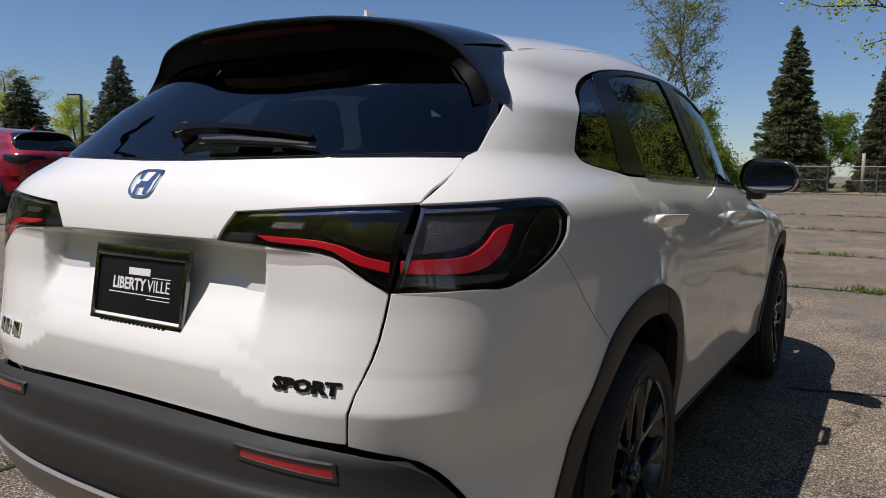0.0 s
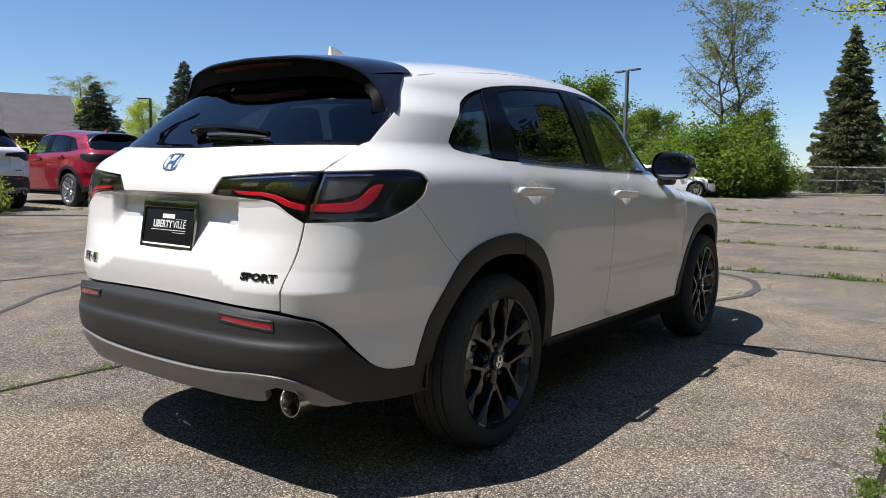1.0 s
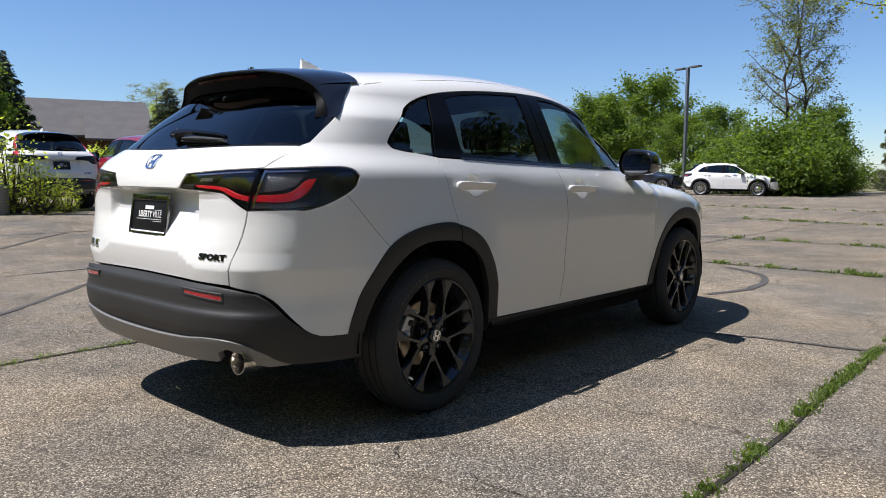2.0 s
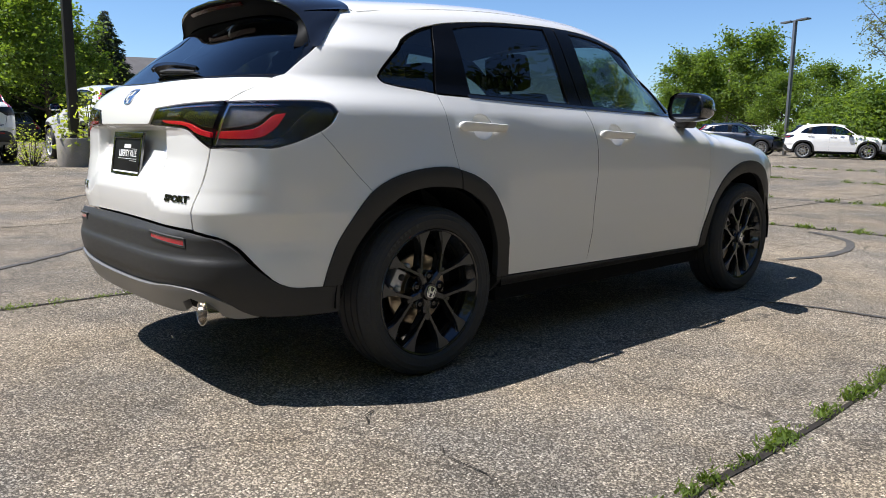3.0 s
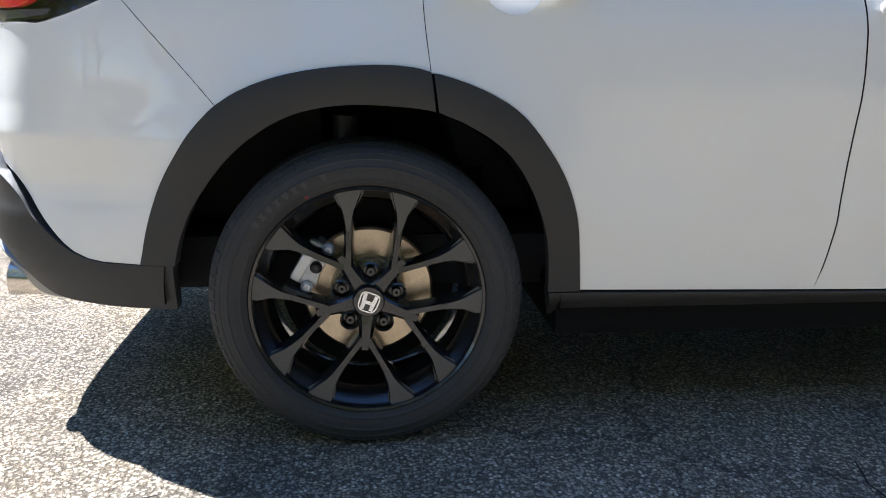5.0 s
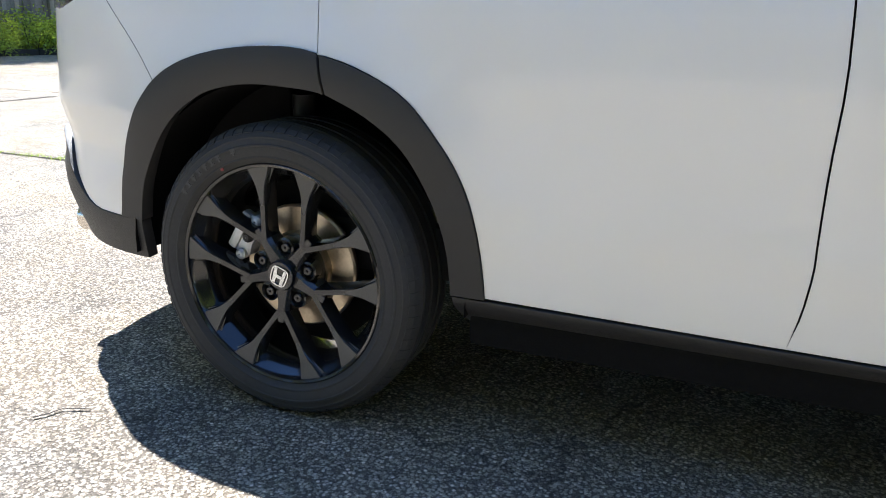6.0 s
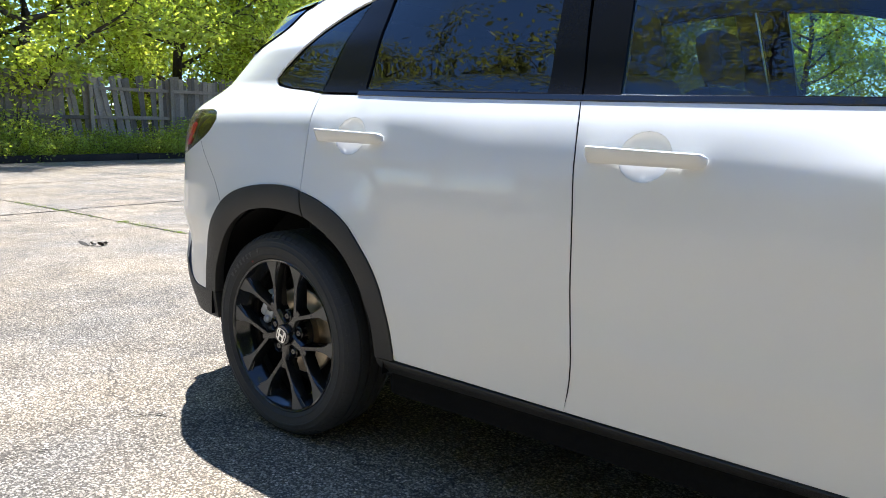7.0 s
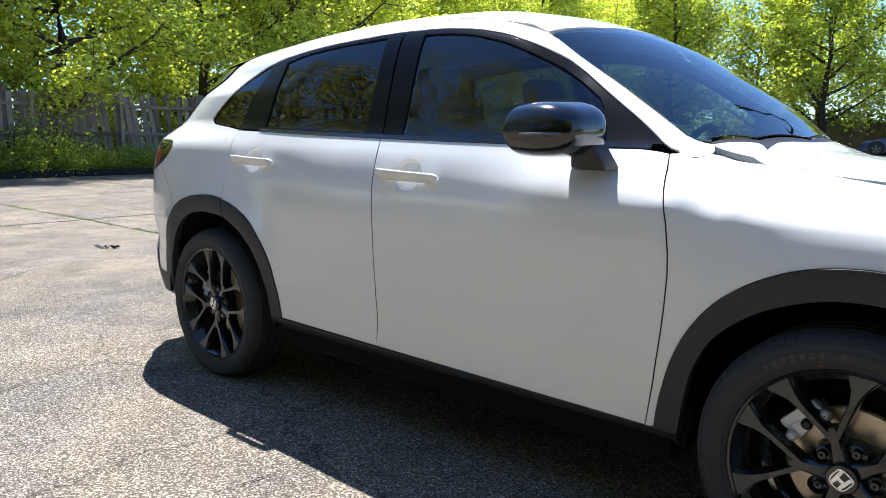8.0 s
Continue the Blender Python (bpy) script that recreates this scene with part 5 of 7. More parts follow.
    b.inputs["Roughness"].default_value = 0.88
    b.inputs["Specular IOR Level"].default_value = 0.12
    bump = n.new("ShaderNodeBump")
    bump.inputs["Distance"].default_value = 0.007
    height = math_("SUBTRACT", math_("MULTIPLY", rough_n.outputs["Fac"], 0.8), math_("ADD", stones.outputs["Distance"], math_("MULTIPLY", small.outputs["Distance"], 0.5)))
    l.new(height, bump.inputs["Height"])
    l.new(bump.outputs["Normal"], b.inputs["Normal"])
    return m


ASPHALT = asphalt()
CRACK = mat("crack_fill", (0.035, 0.031, 0.027), 0.95, 0, 0, 0.1, (90, 0.4), (5, 0.3), (200, 0.004))
TAR = mat("old_tar_line", (0.080, 0.074, 0.066), 0.8, 0, 0, 0.3, (140, 0.4), (4, 0.3), (200, 0.004))


def lie(x, y):
    """The lot's gentle rise towards the row of parked cars."""
    return float(0.22 * ramp(y, 3.0, 13.0) * ramp(x, -9.0, -4.0) * ramp(x, 24.0, 14.0))


bm = bmesh.new()
far = [-1500, -700, -300, -120, -60]
xs = far + list(range(-30, 31)) + [36, 48, 60, 120, 300, 700, 1500]
ys = far + list(range(-24, 25)) + [30, 45, 60, 120, 300, 700, 1500]
loft(bm, [[(x, y, lie(x, y)) for y in ys] for x in xs], False, False)
bmesh.ops.recalc_face_normals(bm, faces=bm.faces)
if sum(f.normal.z for f in bm.faces) < 0:
    bmesh.ops.reverse_faces(bm, faces=bm.faces)
tagged(finish("ground", bm, ASPHALT, None), "worn pale asphalt car park ground with exposed stones", "asphalt", "", "structure")


def leafy(name, color, back, rough=0.6):
    """Leaves: a little light passes through, and every leaf differs."""
    m, n, l, b = nodes_of(name)
    geo, mix = n.new("ShaderNodeNewGeometry"), n.new("ShaderNodeMix")
    mix.data_type = "RGBA"
    mix.inputs[6].default_value, mix.inputs[7].default_value = (*[c * 0.55 for c in color], 1), (*[c * 1.45 for c in color], 1)
    l.new(geo.outputs["Random Per Island"], mix.inputs["Factor"])
    l.new(mix.outputs[2], b.inputs["Base Color"])
    b.inputs["Roughness"].default_value = rough
    b.inputs["Specular IOR Level"].default_value = 0.3
    thin, both = n.new("ShaderNodeBsdfTranslucent"), n.new("ShaderNodeMixShader")
    tint = n.new("ShaderNodeMix")
    tint.data_type, tint.blend_type = "RGBA", "MULTIPLY"
    tint.inputs["Factor"].default_value = 1
    tint.inputs[7].default_value = (*back, 1)
    l.new(mix.outputs[2], tint.inputs[6])
    l.new(tint.outputs[2], thin.inputs[0])
    both.inputs[0].default_value = 0.55
    l.new(b.outputs[0], both.inputs[1])
    l.new(thin.outputs[0], both.inputs[2])
    l.new(both.outputs[0], n["Material Output"].inputs[0])
    return m


WEED = leafy("weed_green", (0.125, 0.185, 0.042), (1.6, 1.5, 0.6))
SPRING = leafy("spring_leaf", (0.44, 0.50, 0.115), (1.7, 1.6, 0.6))
LEAF = leafy("green_leaf", (0.125, 0.190, 0.040), (1.7, 1.6, 0.5))
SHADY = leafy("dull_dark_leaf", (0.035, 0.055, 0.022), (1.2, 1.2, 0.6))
FRESH = leafy("fresh_leaf", (0.30, 0.36, 0.09), (1.8, 1.7, 0.5))
DULL = leafy("dull_leaf", (0.17, 0.185, 0.075), (1.5, 1.4, 0.6))
OLIVE = leafy("sparse_leaf", (0.17, 0.20, 0.07), (1.6, 1.5, 0.6))
NEEDLE = leafy("spruce_needles", (0.125, 0.130, 0.068), (1.0, 1.1, 0.6), 0.7)
NEEDLE_DARK = leafy("dark_spruce_needles", (0.060, 0.070, 0.044), (1.0, 1.1, 0.6), 0.7)
BARK = mat("bark", (0.085, 0.068, 0.052), 0.95, 0, 0, 0.1, (30, 0.4), (4, 0.3), (45, 0.03))


def ribbon(name, pts, width, material, label, category, lift=0.004, rough=0.4, seed=1):
    """A thin uneven strip on the ground along a line of points."""
    rnd = random.Random(seed)
    line = [Vector((*p, 0)) for p in pts]
    dense = []
    for a, b in zip(line, line[1:]):
        k = max(2, int((b - a).length / 0.06)) if (b - a).length < 12 else int((b - a).length / 0.25)
        dense += [a.lerp(b, i / k) for i in range(k)]
    dense.append(line[-1])
    bm = bmesh.new()
    rows = []
    sway = 0.0
    for i, p in enumerate(dense):
        way = (dense[min(i + 1, len(dense) - 1)] - dense[max(i - 1, 0)]).normalized()
        side = Vector((-way.y, way.x, 0))
        sway = sway * 0.85 + rnd.uniform(-1, 1) * width * rough
        w = width * (0.5 + rough * rnd.uniform(-0.6, 0.6))
        rows.append([q + Vector((0, 0, lift + lie(q.x, q.y))) for q in (p + side * (sway - w), p + side * (sway + w))])
    loft(bm, rows, False, False)
    for f in bm.faces:
        if f.normal.z < 0:
            f.normal_flip()
    return tagged(finish(name, bm, material), label, category, "", "structure")


def quads(name, pos, axis_u, axis_v, material, parent=None):
    """Many small four-cornered leaves from arrays of centres and half-axes."""
    c = np.concatenate([pos - axis_u, pos + axis_v * 0.9, pos + axis_u, pos - axis_v * 0.9], 1).reshape(-1, 3)
    count = len(pos)
    me = bpy.data.meshes.new(name)
    me.vertices.add(count * 4)
    me.vertices.foreach_set("co", c.astype(np.float32).ravel())
    me.loops.add(count * 4)
    me.loops.foreach_set("vertex_index", np.arange(count * 4, dtype=np.int32))
    me.polygons.add(count)
    me.polygons.foreach_set("loop_start", np.arange(0, count * 4, 4, dtype=np.int32))
    me.update(calc_edges=True)
    me.validate()
    me.materials.append(material)
    ob = new(name, me)
    if parent:
        ob.parent = parent
    return ob


def unit(rng, n):
    v = rng.normal(size=(n, 3))
    return v / np.linalg.norm(v, axis=1, keepdims=True)


def leaves_at(rng, centres, size, flat=0.0):
    """Half-axes of leaves of about that size, turned at random."""
    n = len(centres)
    u = unit(rng, n)
    u[:, 2] *= 1 - flat
    v = np.cross(u, unit(rng, n))
    v /= np.maximum(np.linalg.norm(v, axis=1, keepdims=True), 1e-6)
    s = size * rng.uniform(0.6, 1.3, (n, 1))
    return u * s, v * s * 0.55


def weeds(name, line, density, height, spread, seed, label):
    """Grass and small herbs that grow out of a joint."""
    rng = np.random.default_rng(seed)
    pos, us, vs = [], [], []
    for (x0, y0), (x1, y1), amount in line:
        length = math.hypot(x1 - x0, y1 - y0)
        clumps = max(1, int(length * density * amount))
        for t in rng.uniform(0, 1, clumps):
            c = np.array((x0 + (x1 - x0) * t, y0 + (y1 - y0) * t, 0.0))
            c[2] = lie(c[0], c[1])
            big = rng.uniform(0.3, 1.0) ** 1.4
            k = int(10 + 26 * big)
            p = c + rng.normal(size=(k, 3)) * (spread * (0.4 + big), spread * (0.4 + big), 0)
            p[:, 2] = c[2] + np.abs(rng.normal(size=k)) * height * 0.5 * big + 0.006
            lean = rng.normal(size=(k, 3)) * (0.6, 0.6, 0.25) + (0, 0, 0.75)
            lean /= np.linalg.norm(lean, axis=1, keepdims=True)
            s = height * rng.uniform(0.3, 0.75, (k, 1)) * (0.4 + 0.6 * big)
            side = np.cross(lean, unit(rng, k))
            side /= np.linalg.norm(side, axis=1, keepdims=True)
            pos.append(p)
            us.append(lean * s)
            vs.append(side * s * 0.28)
    ob = quads(name, np.concatenate(pos), np.concatenate(us), np.concatenate(vs), WEED)
    return tagged(ob, label, "weeds", "", "stuff")


for k, (y, x0, x1) in enumerate(((1.40, -14, 48), (-2.15, -16, 48), (4.95, -15, 48), (8.6, -14, 48), (12.6, -14, 48), (-5.8, -14, 48))):
    ribbon("joint", [(x0, y), (x0 / 2, y + 0.03), (0, y - 0.02), (x1 / 2, y + 0.05), (x1, y)], 0.024, CRACK, "dark weedy joint between asphalt slabs", "joint", 0.004, 0.32, 10 + k)
for k, x in enumerate((6.45, 10.1, 15.6, 22.0, 29.0, -6.9, -11.0)):
    ribbon("joint", [(x, -14), (x + 0.05, -4), (x - 0.06, 4), (x, 17)], 0.040, CRACK, "dark weedy joint between asphalt slabs", "joint", 0.005, 0.32, 30 + k)
ribbon("crack", [(2.42, -1.0), (2.48, -1.3), (2.55, -1.6), (2.62, -2.12)], 0.030, TAR, "dark tar-filled crack", "crack", 0.006, 0.3, 51)
ribbon("crack", [(4.05, -0.55), (4.3, -0.66), (4.6, -0.72), (5.0, -0.72), (5.35, -0.63), (5.7, -0.47), (5.95, -0.25), (6.1, 0.05)], 0.075, TAR, "curved dark tyre mark", "tyre mark", 0.006, 0.12, 52)
ribbon("crack", [(-0.9, 2.7), (-0.6, 2.9), (-0.17, 3.3), (0.44, 3.92), (1.03, 4.3), (1.6, 4.8)], 0.055, TAR, "dark tar-filled crack", "crack", 0.006, 0.2, 53)
ribbon("crack", [(-3.1, -0.9), (-3.5, -0.45), (-3.62, 0.0), (-3.45, 0.7), (-3.6, 1.38)], 0.007, CRACK, "fine crack", "crack", 0.006, 0.6, 54)
ribbon("crack", [(1.04, -1.54), (1.06, -1.40), (1.07, -1.25), (1.06, -1.15), (1.09, -1.06)], 0.0028, CRACK, "hairline crack", "crack", 0.005, 0.9, 56)
ribbon("crack", [(-0.48, -1.70), (-0.49, -1.52), (-0.45, -1.47), (-0.51, -1.35)], 0.0028, CRACK, "hairline crack", "crack", 0.005, 0.9, 55)
ribbon("crack", [(-0.52, -1.16), (-0.49, -1.10), (-0.42, -1.08)], 0.006, CRACK, "fine crack", "crack", 0.006, 0.7, 57)
ribbon("crack", [(-7.2, 0.3), (-6.2, 0.7), (-5.6, 1.38)], 0.008, CRACK, "fine crack", "crack", 0.006, 0.6, 58)
ribbon("crack", [(0.6, 6.95), (1.1, 7.4), (1.6, 8.0), (2.2, 8.55)], 0.05, TAR, "dark tar-filled crack", "crack", 0.006, 0.2, 59)
weeds("weeds", [((-0.35, -2.15), (2.6, -2.15), 1.0), ((2.6, -2.15), (6.4, -2.12), 0.5)], 40, 0.030, 0.018, 61, "green weeds growing along a joint")
weeds("weeds", [((-1.35, 1.40), (-0.15, 1.40), 0.8), ((-9.5, 1.42), (-3.0, 1.40), 0.30), ((3.5, 1.42), (6.4, 1.42), 0.3)], 26, 0.022, 0.028, 62, "low green weeds along a joint")
weeds("weeds", [((6.45, -4.0), (6.40, 1.4), 0.8), ((6.4, 1.4), (6.45, 6.0), 0.4), ((10.1, -4), (10.1, 4), 0.6), ((15.6, -6), (15.6, 6), 0.5), ((22, -6), (22, 8), 0.5), ((3.0, 12.6), (9, 12.6), 0.5)], 14, 0.06, 0.04, 63, "patchy green weeds along joints")
# dead leaf scrap on the asphalt
bm = bmesh.new()
rng = random.Random(5)
for k in range(7):
    a = rng.uniform(0, 6.28)
    m = pose(-4.24 + rng.uniform(-0.06, 0.06), 0.537 + rng.uniform(-0.09, 0.09), 0.012 + 0.01 * rng.random(), rng.uniform(-40, 40), rng.uniform(-40, 40), math.degrees(a))
    w, h = rng.uniform(0.02, 0.05), rng.uniform(0.01, 0.02)
    loft(bm, [[m @ Vector((x * w, y * h, z)) for x, y in ((-1, 0), (-0.3, 1), (0.6, 0.8), (1, 0), (0.5, -0.9), (-0.4, -1))] for z in (0, 0.003)])
tagged(finish("dead_leaf", bm, mat("dead_leaf_brown", (0.035, 0.028, 0.02), 0.9), None, "", False), "small dark scrap of dead leaves on asphalt", "dead leaf")

# ---- trees ----
def branch_lines(rng, height, spread, limbs, base, upright=0.5, twigs=5, stout=1.0):
    """Lines of (points, start radius, end radius) of a trunk, limbs and twigs, and the twig ends."""
    lines, ends = [], []
    lean = rng.normal(size=2) * 0.02 * height
    trunk = [np.array((lean[0] * t ** 2, lean[1] * t ** 2, height * 0.93 * t)) for t in np.linspace(0, 1, 9)]
    for p in trunk[1:]:
        p[:2] += rng.normal(size=2) * 0.008 * height
    r0 = 0.020 * height * stout
    lines.append((trunk, r0, r0 * 0.12))
    for k in range(limbs):
        t = base + (0.95 - base) * (k + rng.uniform(0, 0.9)) / limbs
        f = t * 8
        i = min(7, int(f))
        start = trunk[i] + (trunk[i + 1] - trunk[i]) * (f - i)
        az = k * 2.4 + rng.uniform(-0.4, 0.4)
        reach = spread * (1.0 - 0.75 * abs((t - base) / (1 - base) - 0.30)) * rng.uniform(0.7, 1.1)
        out = np.array((math.cos(az), math.sin(az), 0))
        limb = []
        for s in np.linspace(0, 1, 6):
            limb.append(start + out * reach * s + np.array((0, 0, 1)) * reach * (upright * s + 0.25 * s * s) + rng.normal(size=3) * 0.03 * reach * s)
        lines.append((limb, r0 * (1 - t) * 0.55 + 0.012 * stout, 0.008))
        for j in range(twigs):
            s = rng.uniform(0.3, 1.0)
            g = s * 5
            i2 = min(4, int(g))
            a = limb[i2] + (limb[i2 + 1] - limb[i2]) * (g - i2)
            d = out * rng.uniform(0.2, 1) + unit(rng, 1)[0] * 0.9 + (0, 0, 0.25)
            b = a + d / np.linalg.norm(d) * reach * rng.uniform(0.22, 0.45)
            lines.append(([a, (a + b) / 2 + rng.normal(size=3) * 0.04 * reach, b], 0.016, 0.005))
            ends += [(a + b) / 2, b]
        ends.append(limb[-1])
    ends.append(trunk[-1])
    return lines, np.array(ends)


def make_tree(label, height, spread, limbs, base, leaf, count, size, clump, seed, upright=0.5, twigs=5, stout=1.0):
    """A broad-leaved tree at the origin."""
    rng = np.random.default_rng(seed)
    lines, ends = branch_lines(rng, height, spread, limbs, base, upright, twigs, stout)
    own = thing("tree", label, "tree")
    bm = bmesh.new()
    for pts, a, b in lines:
        tube(bm, [tuple(p) for p in pts], list(np.linspace(a, b, len(pts))), 6 if a > 0.03 else 4, False)
    part("trunk", bm, BARK, own, "brown trunk and limbs")
    c = ends[rng.integers(0, len(ends), count)] + rng.normal(size=(count, 3)) * clump * rng.uniform(0.3, 1.0, (count, 1)) * (1, 1, 0.75)
    u, v = leaves_at(rng, c, size, 0.3)
    tagged(quads("crown", c, u, v, leaf, own), "", "", "", "stuff")
    return own


def make_spruce(label, height, radius, needles, count, seed):
    """A conifer: whorls of drooping boughs of needle sprays."""
    rng = np.random.default_rng(seed)
    own = thing("spruce", label, "tree")
    bm = bmesh.new()
    tube(bm, [(0, 0, 0), (0, 0, height * 0.5), (0, 0, height * 0.98)], (0.018 * height, 0.011 * height, 0.004), 7)
    boughs = []
    level = 0.07
    while level < 0.985:
        t = level
        r = radius * (1 - t) ** 0.85 + 0.10
        k = int(5 + 7 * (1 - t))
        ph = rng.uniform(0, 6.28)
        for j in range(k):
            a = ph + 6.283 * j / k + rng.uniform(-0.25, 0.25)
            boughs.append((t * height + rng.uniform(-0.1, 0.1), a, r * rng.uniform(0.72, 1.12)))
        level += 0.018 + 0.010 * (1 - t) * rng.uniform(0.7, 1.3)
    for z, a, r in boughs:
        tube(bm, [(0, 0, z), (math.cos(a) * r * 0.5, math.sin(a) * r * 0.5, z - 0.10 * r), (math.cos(a) * r, math.sin(a) * r, z - 0.12 * r)], (0.02, 0.012, 0.004), 4, False)
    part("trunk", bm, BARK, own, "brown trunk and boughs")
    b = np.array(boughs)
    w = b[:, 2] ** 1.2
    pick = rng.choice(len(b), count, p=w / w.sum())
    s = rng.uniform(0.05, 1, count) ** 0.62
    r, a, z = b[pick, 2], b[pick, 1], b[pick, 0]
    spread = (0.06 + 0.20 * r * (1 - 0.6 * s)) * rng.normal(size=count)
    x = np.cos(a) * r * s - np.sin(a) * spread
    y = np.sin(a) * r * s + np.cos(a) * spread
    zz = z - 0.40 * r * s * (1 - 0.62 * s) - np.abs(rng.normal(size=count)) * 0.13 * (0.6 + r * 0.3)
    c = np.stack([x, y, zz], 1)
    u = np.stack([np.cos(a), np.sin(a), -0.35 + 0.3 * rng.normal(size=count)], 1) + rng.normal(size=(count, 3)) * 0.35
    u /= np.linalg.norm(u, axis=1, keepdims=True)
    v = np.cross(u, unit(rng, count))
    v /= np.linalg.norm(v, axis=1, keepdims=True)
    size = 0.016 * height * rng.uniform(0.6, 1.3, (count, 1))
    tagged(quads("crown", c, u * size, v * size * 0.33, needles, own), "", "", "", "stuff")
    return own


def make_shrub(label, height, wide, leaf, count, size, seed):
    """A many-stemmed bush, leafy to the ground."""
    rng = np.random.default_rng(seed)
    own = thing("shrub", label, "bush")
    bm = bmesh.new()
    ends = []
    for k in range(26):
        a, r = rng.uniform(0, 6.28), wide * math.sqrt(rng.uniform(0.02, 1))
        h = height * (1 - 0.55 * (r / wide) ** 2) * rng.uniform(0.6, 1.0)
        pts = [np.array((math.cos(a) * r * 0.25, math.sin(a) * r * 0.25, 0)), np.array((math.cos(a) * r * 0.7, math.sin(a) * r * 0.7, h * 0.55)), np.array((math.cos(a) * r, math.sin(a) * r, h))]
        tube(bm, [tuple(p) for p in pts], (0.012 * height, 0.007 * height, 0.003), 4, False)
        for s in (0.35, 0.6, 0.85, 1.0):
            i = 0 if s < 0.5 else 1
            f = s * 2 - i
            ends.append(pts[i] + (pts[i + 1] - pts[i]) * min(f, 1))
    tagged(part("stems", bm, BARK, own, "brown stems"), "", "", "", "stuff")
    ends = np.array(ends)
    c = ends[rng.integers(0, len(ends), count)] + rng.normal(size=(count, 3)) * (wide * 0.16, wide * 0.16, height * 0.10)
    c[:, 2] = np.abs(c[:, 2])
    u, v = leaves_at(rng, c, size, 0.3)
    tagged(quads("leaves", c, u, v, leaf, own), "", "", "", "stuff")
    return own


def plant(master, spots, group=""):
    """The master at its first spot (x, y, scale, turn) and copies at the rest."""
    for k, (x, y, s, turn) in enumerate(spots):
        m = pose(x, y, lie(x, y) - 0.02, 0, 0, turn)
        ob = master if k == 0 else copy_thing(master, m)
        if k == 0:
            ob.matrix_basis = m
        ob.scale = (s, s, s)
        if group:
            ob["group"] = group


# far right: spruces, one tall thin tree, dense shrubs beyond a chain-link fence
sp = make_spruce("tall green spruce beyond the chain-link fence", 11.2, 2.9, NEEDLE, 30000, 1)
plant(sp, [(53.0, 4.9, 1.0, 0), (58.2, -0.4, 0.80, 120), (61, -6, 0.9, 40)], "spruces beyond the car park")
dk = make_spruce("dark full spruce beside the low building", 8.0, 2.9, NEEDLE_DARK, 24000, 2)
plant(dk, [(34.9, 51.3, 1.25, 0), (13.6, 45.0, 0.98, 160), (9.2, 44.0, 0.85, 200)], "dark spruces")
tall = make_tree("tall sparse tree with thin airy foliage", 13.8, 2.9, 24, 0.30, OLIVE, 8500, 0.066, 0.26, 3, 0.55, 11, 0.5)
plant(tall, [(41.2, 9.9, 1.0, 0), (42.0, 9.2, 0.9, 140)], "tall thin trees")
green = make_tree("full round green tree", 8.5, 3.3, 16, 0.16, LEAF, 17000, 0.132, 0.60, 4, 0.32, 7)
plant(green, [(52, 22.7, 1.0, 0), (50, 27, 0.85, 50), (56, 30, 0.9, 90), (47, 18.5, 0.62, 200), (66, 14, 0.8, 20), (70, 24, 0.9, 300), (8.3, 37.5, 0.85, 30), (62, 44, 1.0, 10), (72, 36, 1.0, 140),
              (46, 62, 0.95, 250), (2, 44, 1.0, 310), (18, 63, 0.95, 75), (75, 4, 0.8, 33)], "green trees round the car park")
bush = make_shrub("dense dark green shrub at the lot's edge", 3.9, 2.4, LEAF, 18000, 0.098, 5)
plant(bush, [(38.7, 11.2, 1.0, 0), (37.6, 8.8, 1.12, 70), (40.5, 7.2, 0.70, 140), (38.5, 8.0, 0.85, 220)], "shrubs at the lot's edge")
hedge = make_shrub("bright yellow-green hedge bush", 1.7, 1.9, SPRING, 6000, 0.07, 6)
plant(hedge, [(x, 43.5 - 0.25 * (x - 20), 1.45, 37 * k) for k, x in enumerate((16, 18.4, 20.8, 23.2, 25.6, 28, 31, 34))], "hedge by the building")

wide_one = copy_thing(dk, pose(27.4, 51.4, 0, 0, 0, 70))
wide_one.scale = (1.25, 1.25, 0.94)
pale = copy_thing(tall, pose(37.2, 72, 0, 0, 0, 120))
pale.scale = (1.5, 1.5, 0.80)
pale["label"] = "pale airy tree behind the low building"
# behind the wooden fence: a thick row of young spring-green trees
wood = make_tree("spring-green tree leaning over the wooden fence", 9.5, 3.6, 19, 0.10, SPRING, 24000, 0.080, 0.50, 7, 0.30, 8)
wood2 = make_tree("green tree behind the wooden fence", 11.0, 3.4, 20, 0.14, FRESH, 16000, 0.117, 0.62, 8, 0.40, 8)
rnd = random.Random(9)
plant(wood, [(-19.7 - rnd.uniform(0, 1.5), y + rnd.uniform(-0.7, 0.7), rnd.uniform(1.0, 1.28), rnd.uniform(0, 360)) for y in range(-9, 46, 4)], "trees behind the wooden fence")
plant(wood2, [(-24.5 - rnd.uniform(0, 4), y + rnd.uniform(-1, 1), rnd.uniform(0.95, 1.25), rnd.uniform(0, 360)) for y in range(-8, 60, 5)], "trees behind the wooden fence")
under = make_shrub("leafy green undergrowth along the fence foot", 1.25, 1.15, FRESH, 5200, 0.048, 10)
plant(under, [(-17.75 + rnd.uniform(-0.2, 0.25), y, rnd.uniform(0.7, 1.1), rnd.uniform(0, 360)) for y in (-2.0, -0.4, 0.8, 2.2, 3.4, 4.9, 6.0, 7.5, 8.8, 10.3, 11.9, 13.2, 14.8, 16.5)], "undergrowth along the fence")
vine = make_shrub("light green climber trailing over the wooden fence", 1.9, 0.85, SPRING, 520, 0.062, 17)
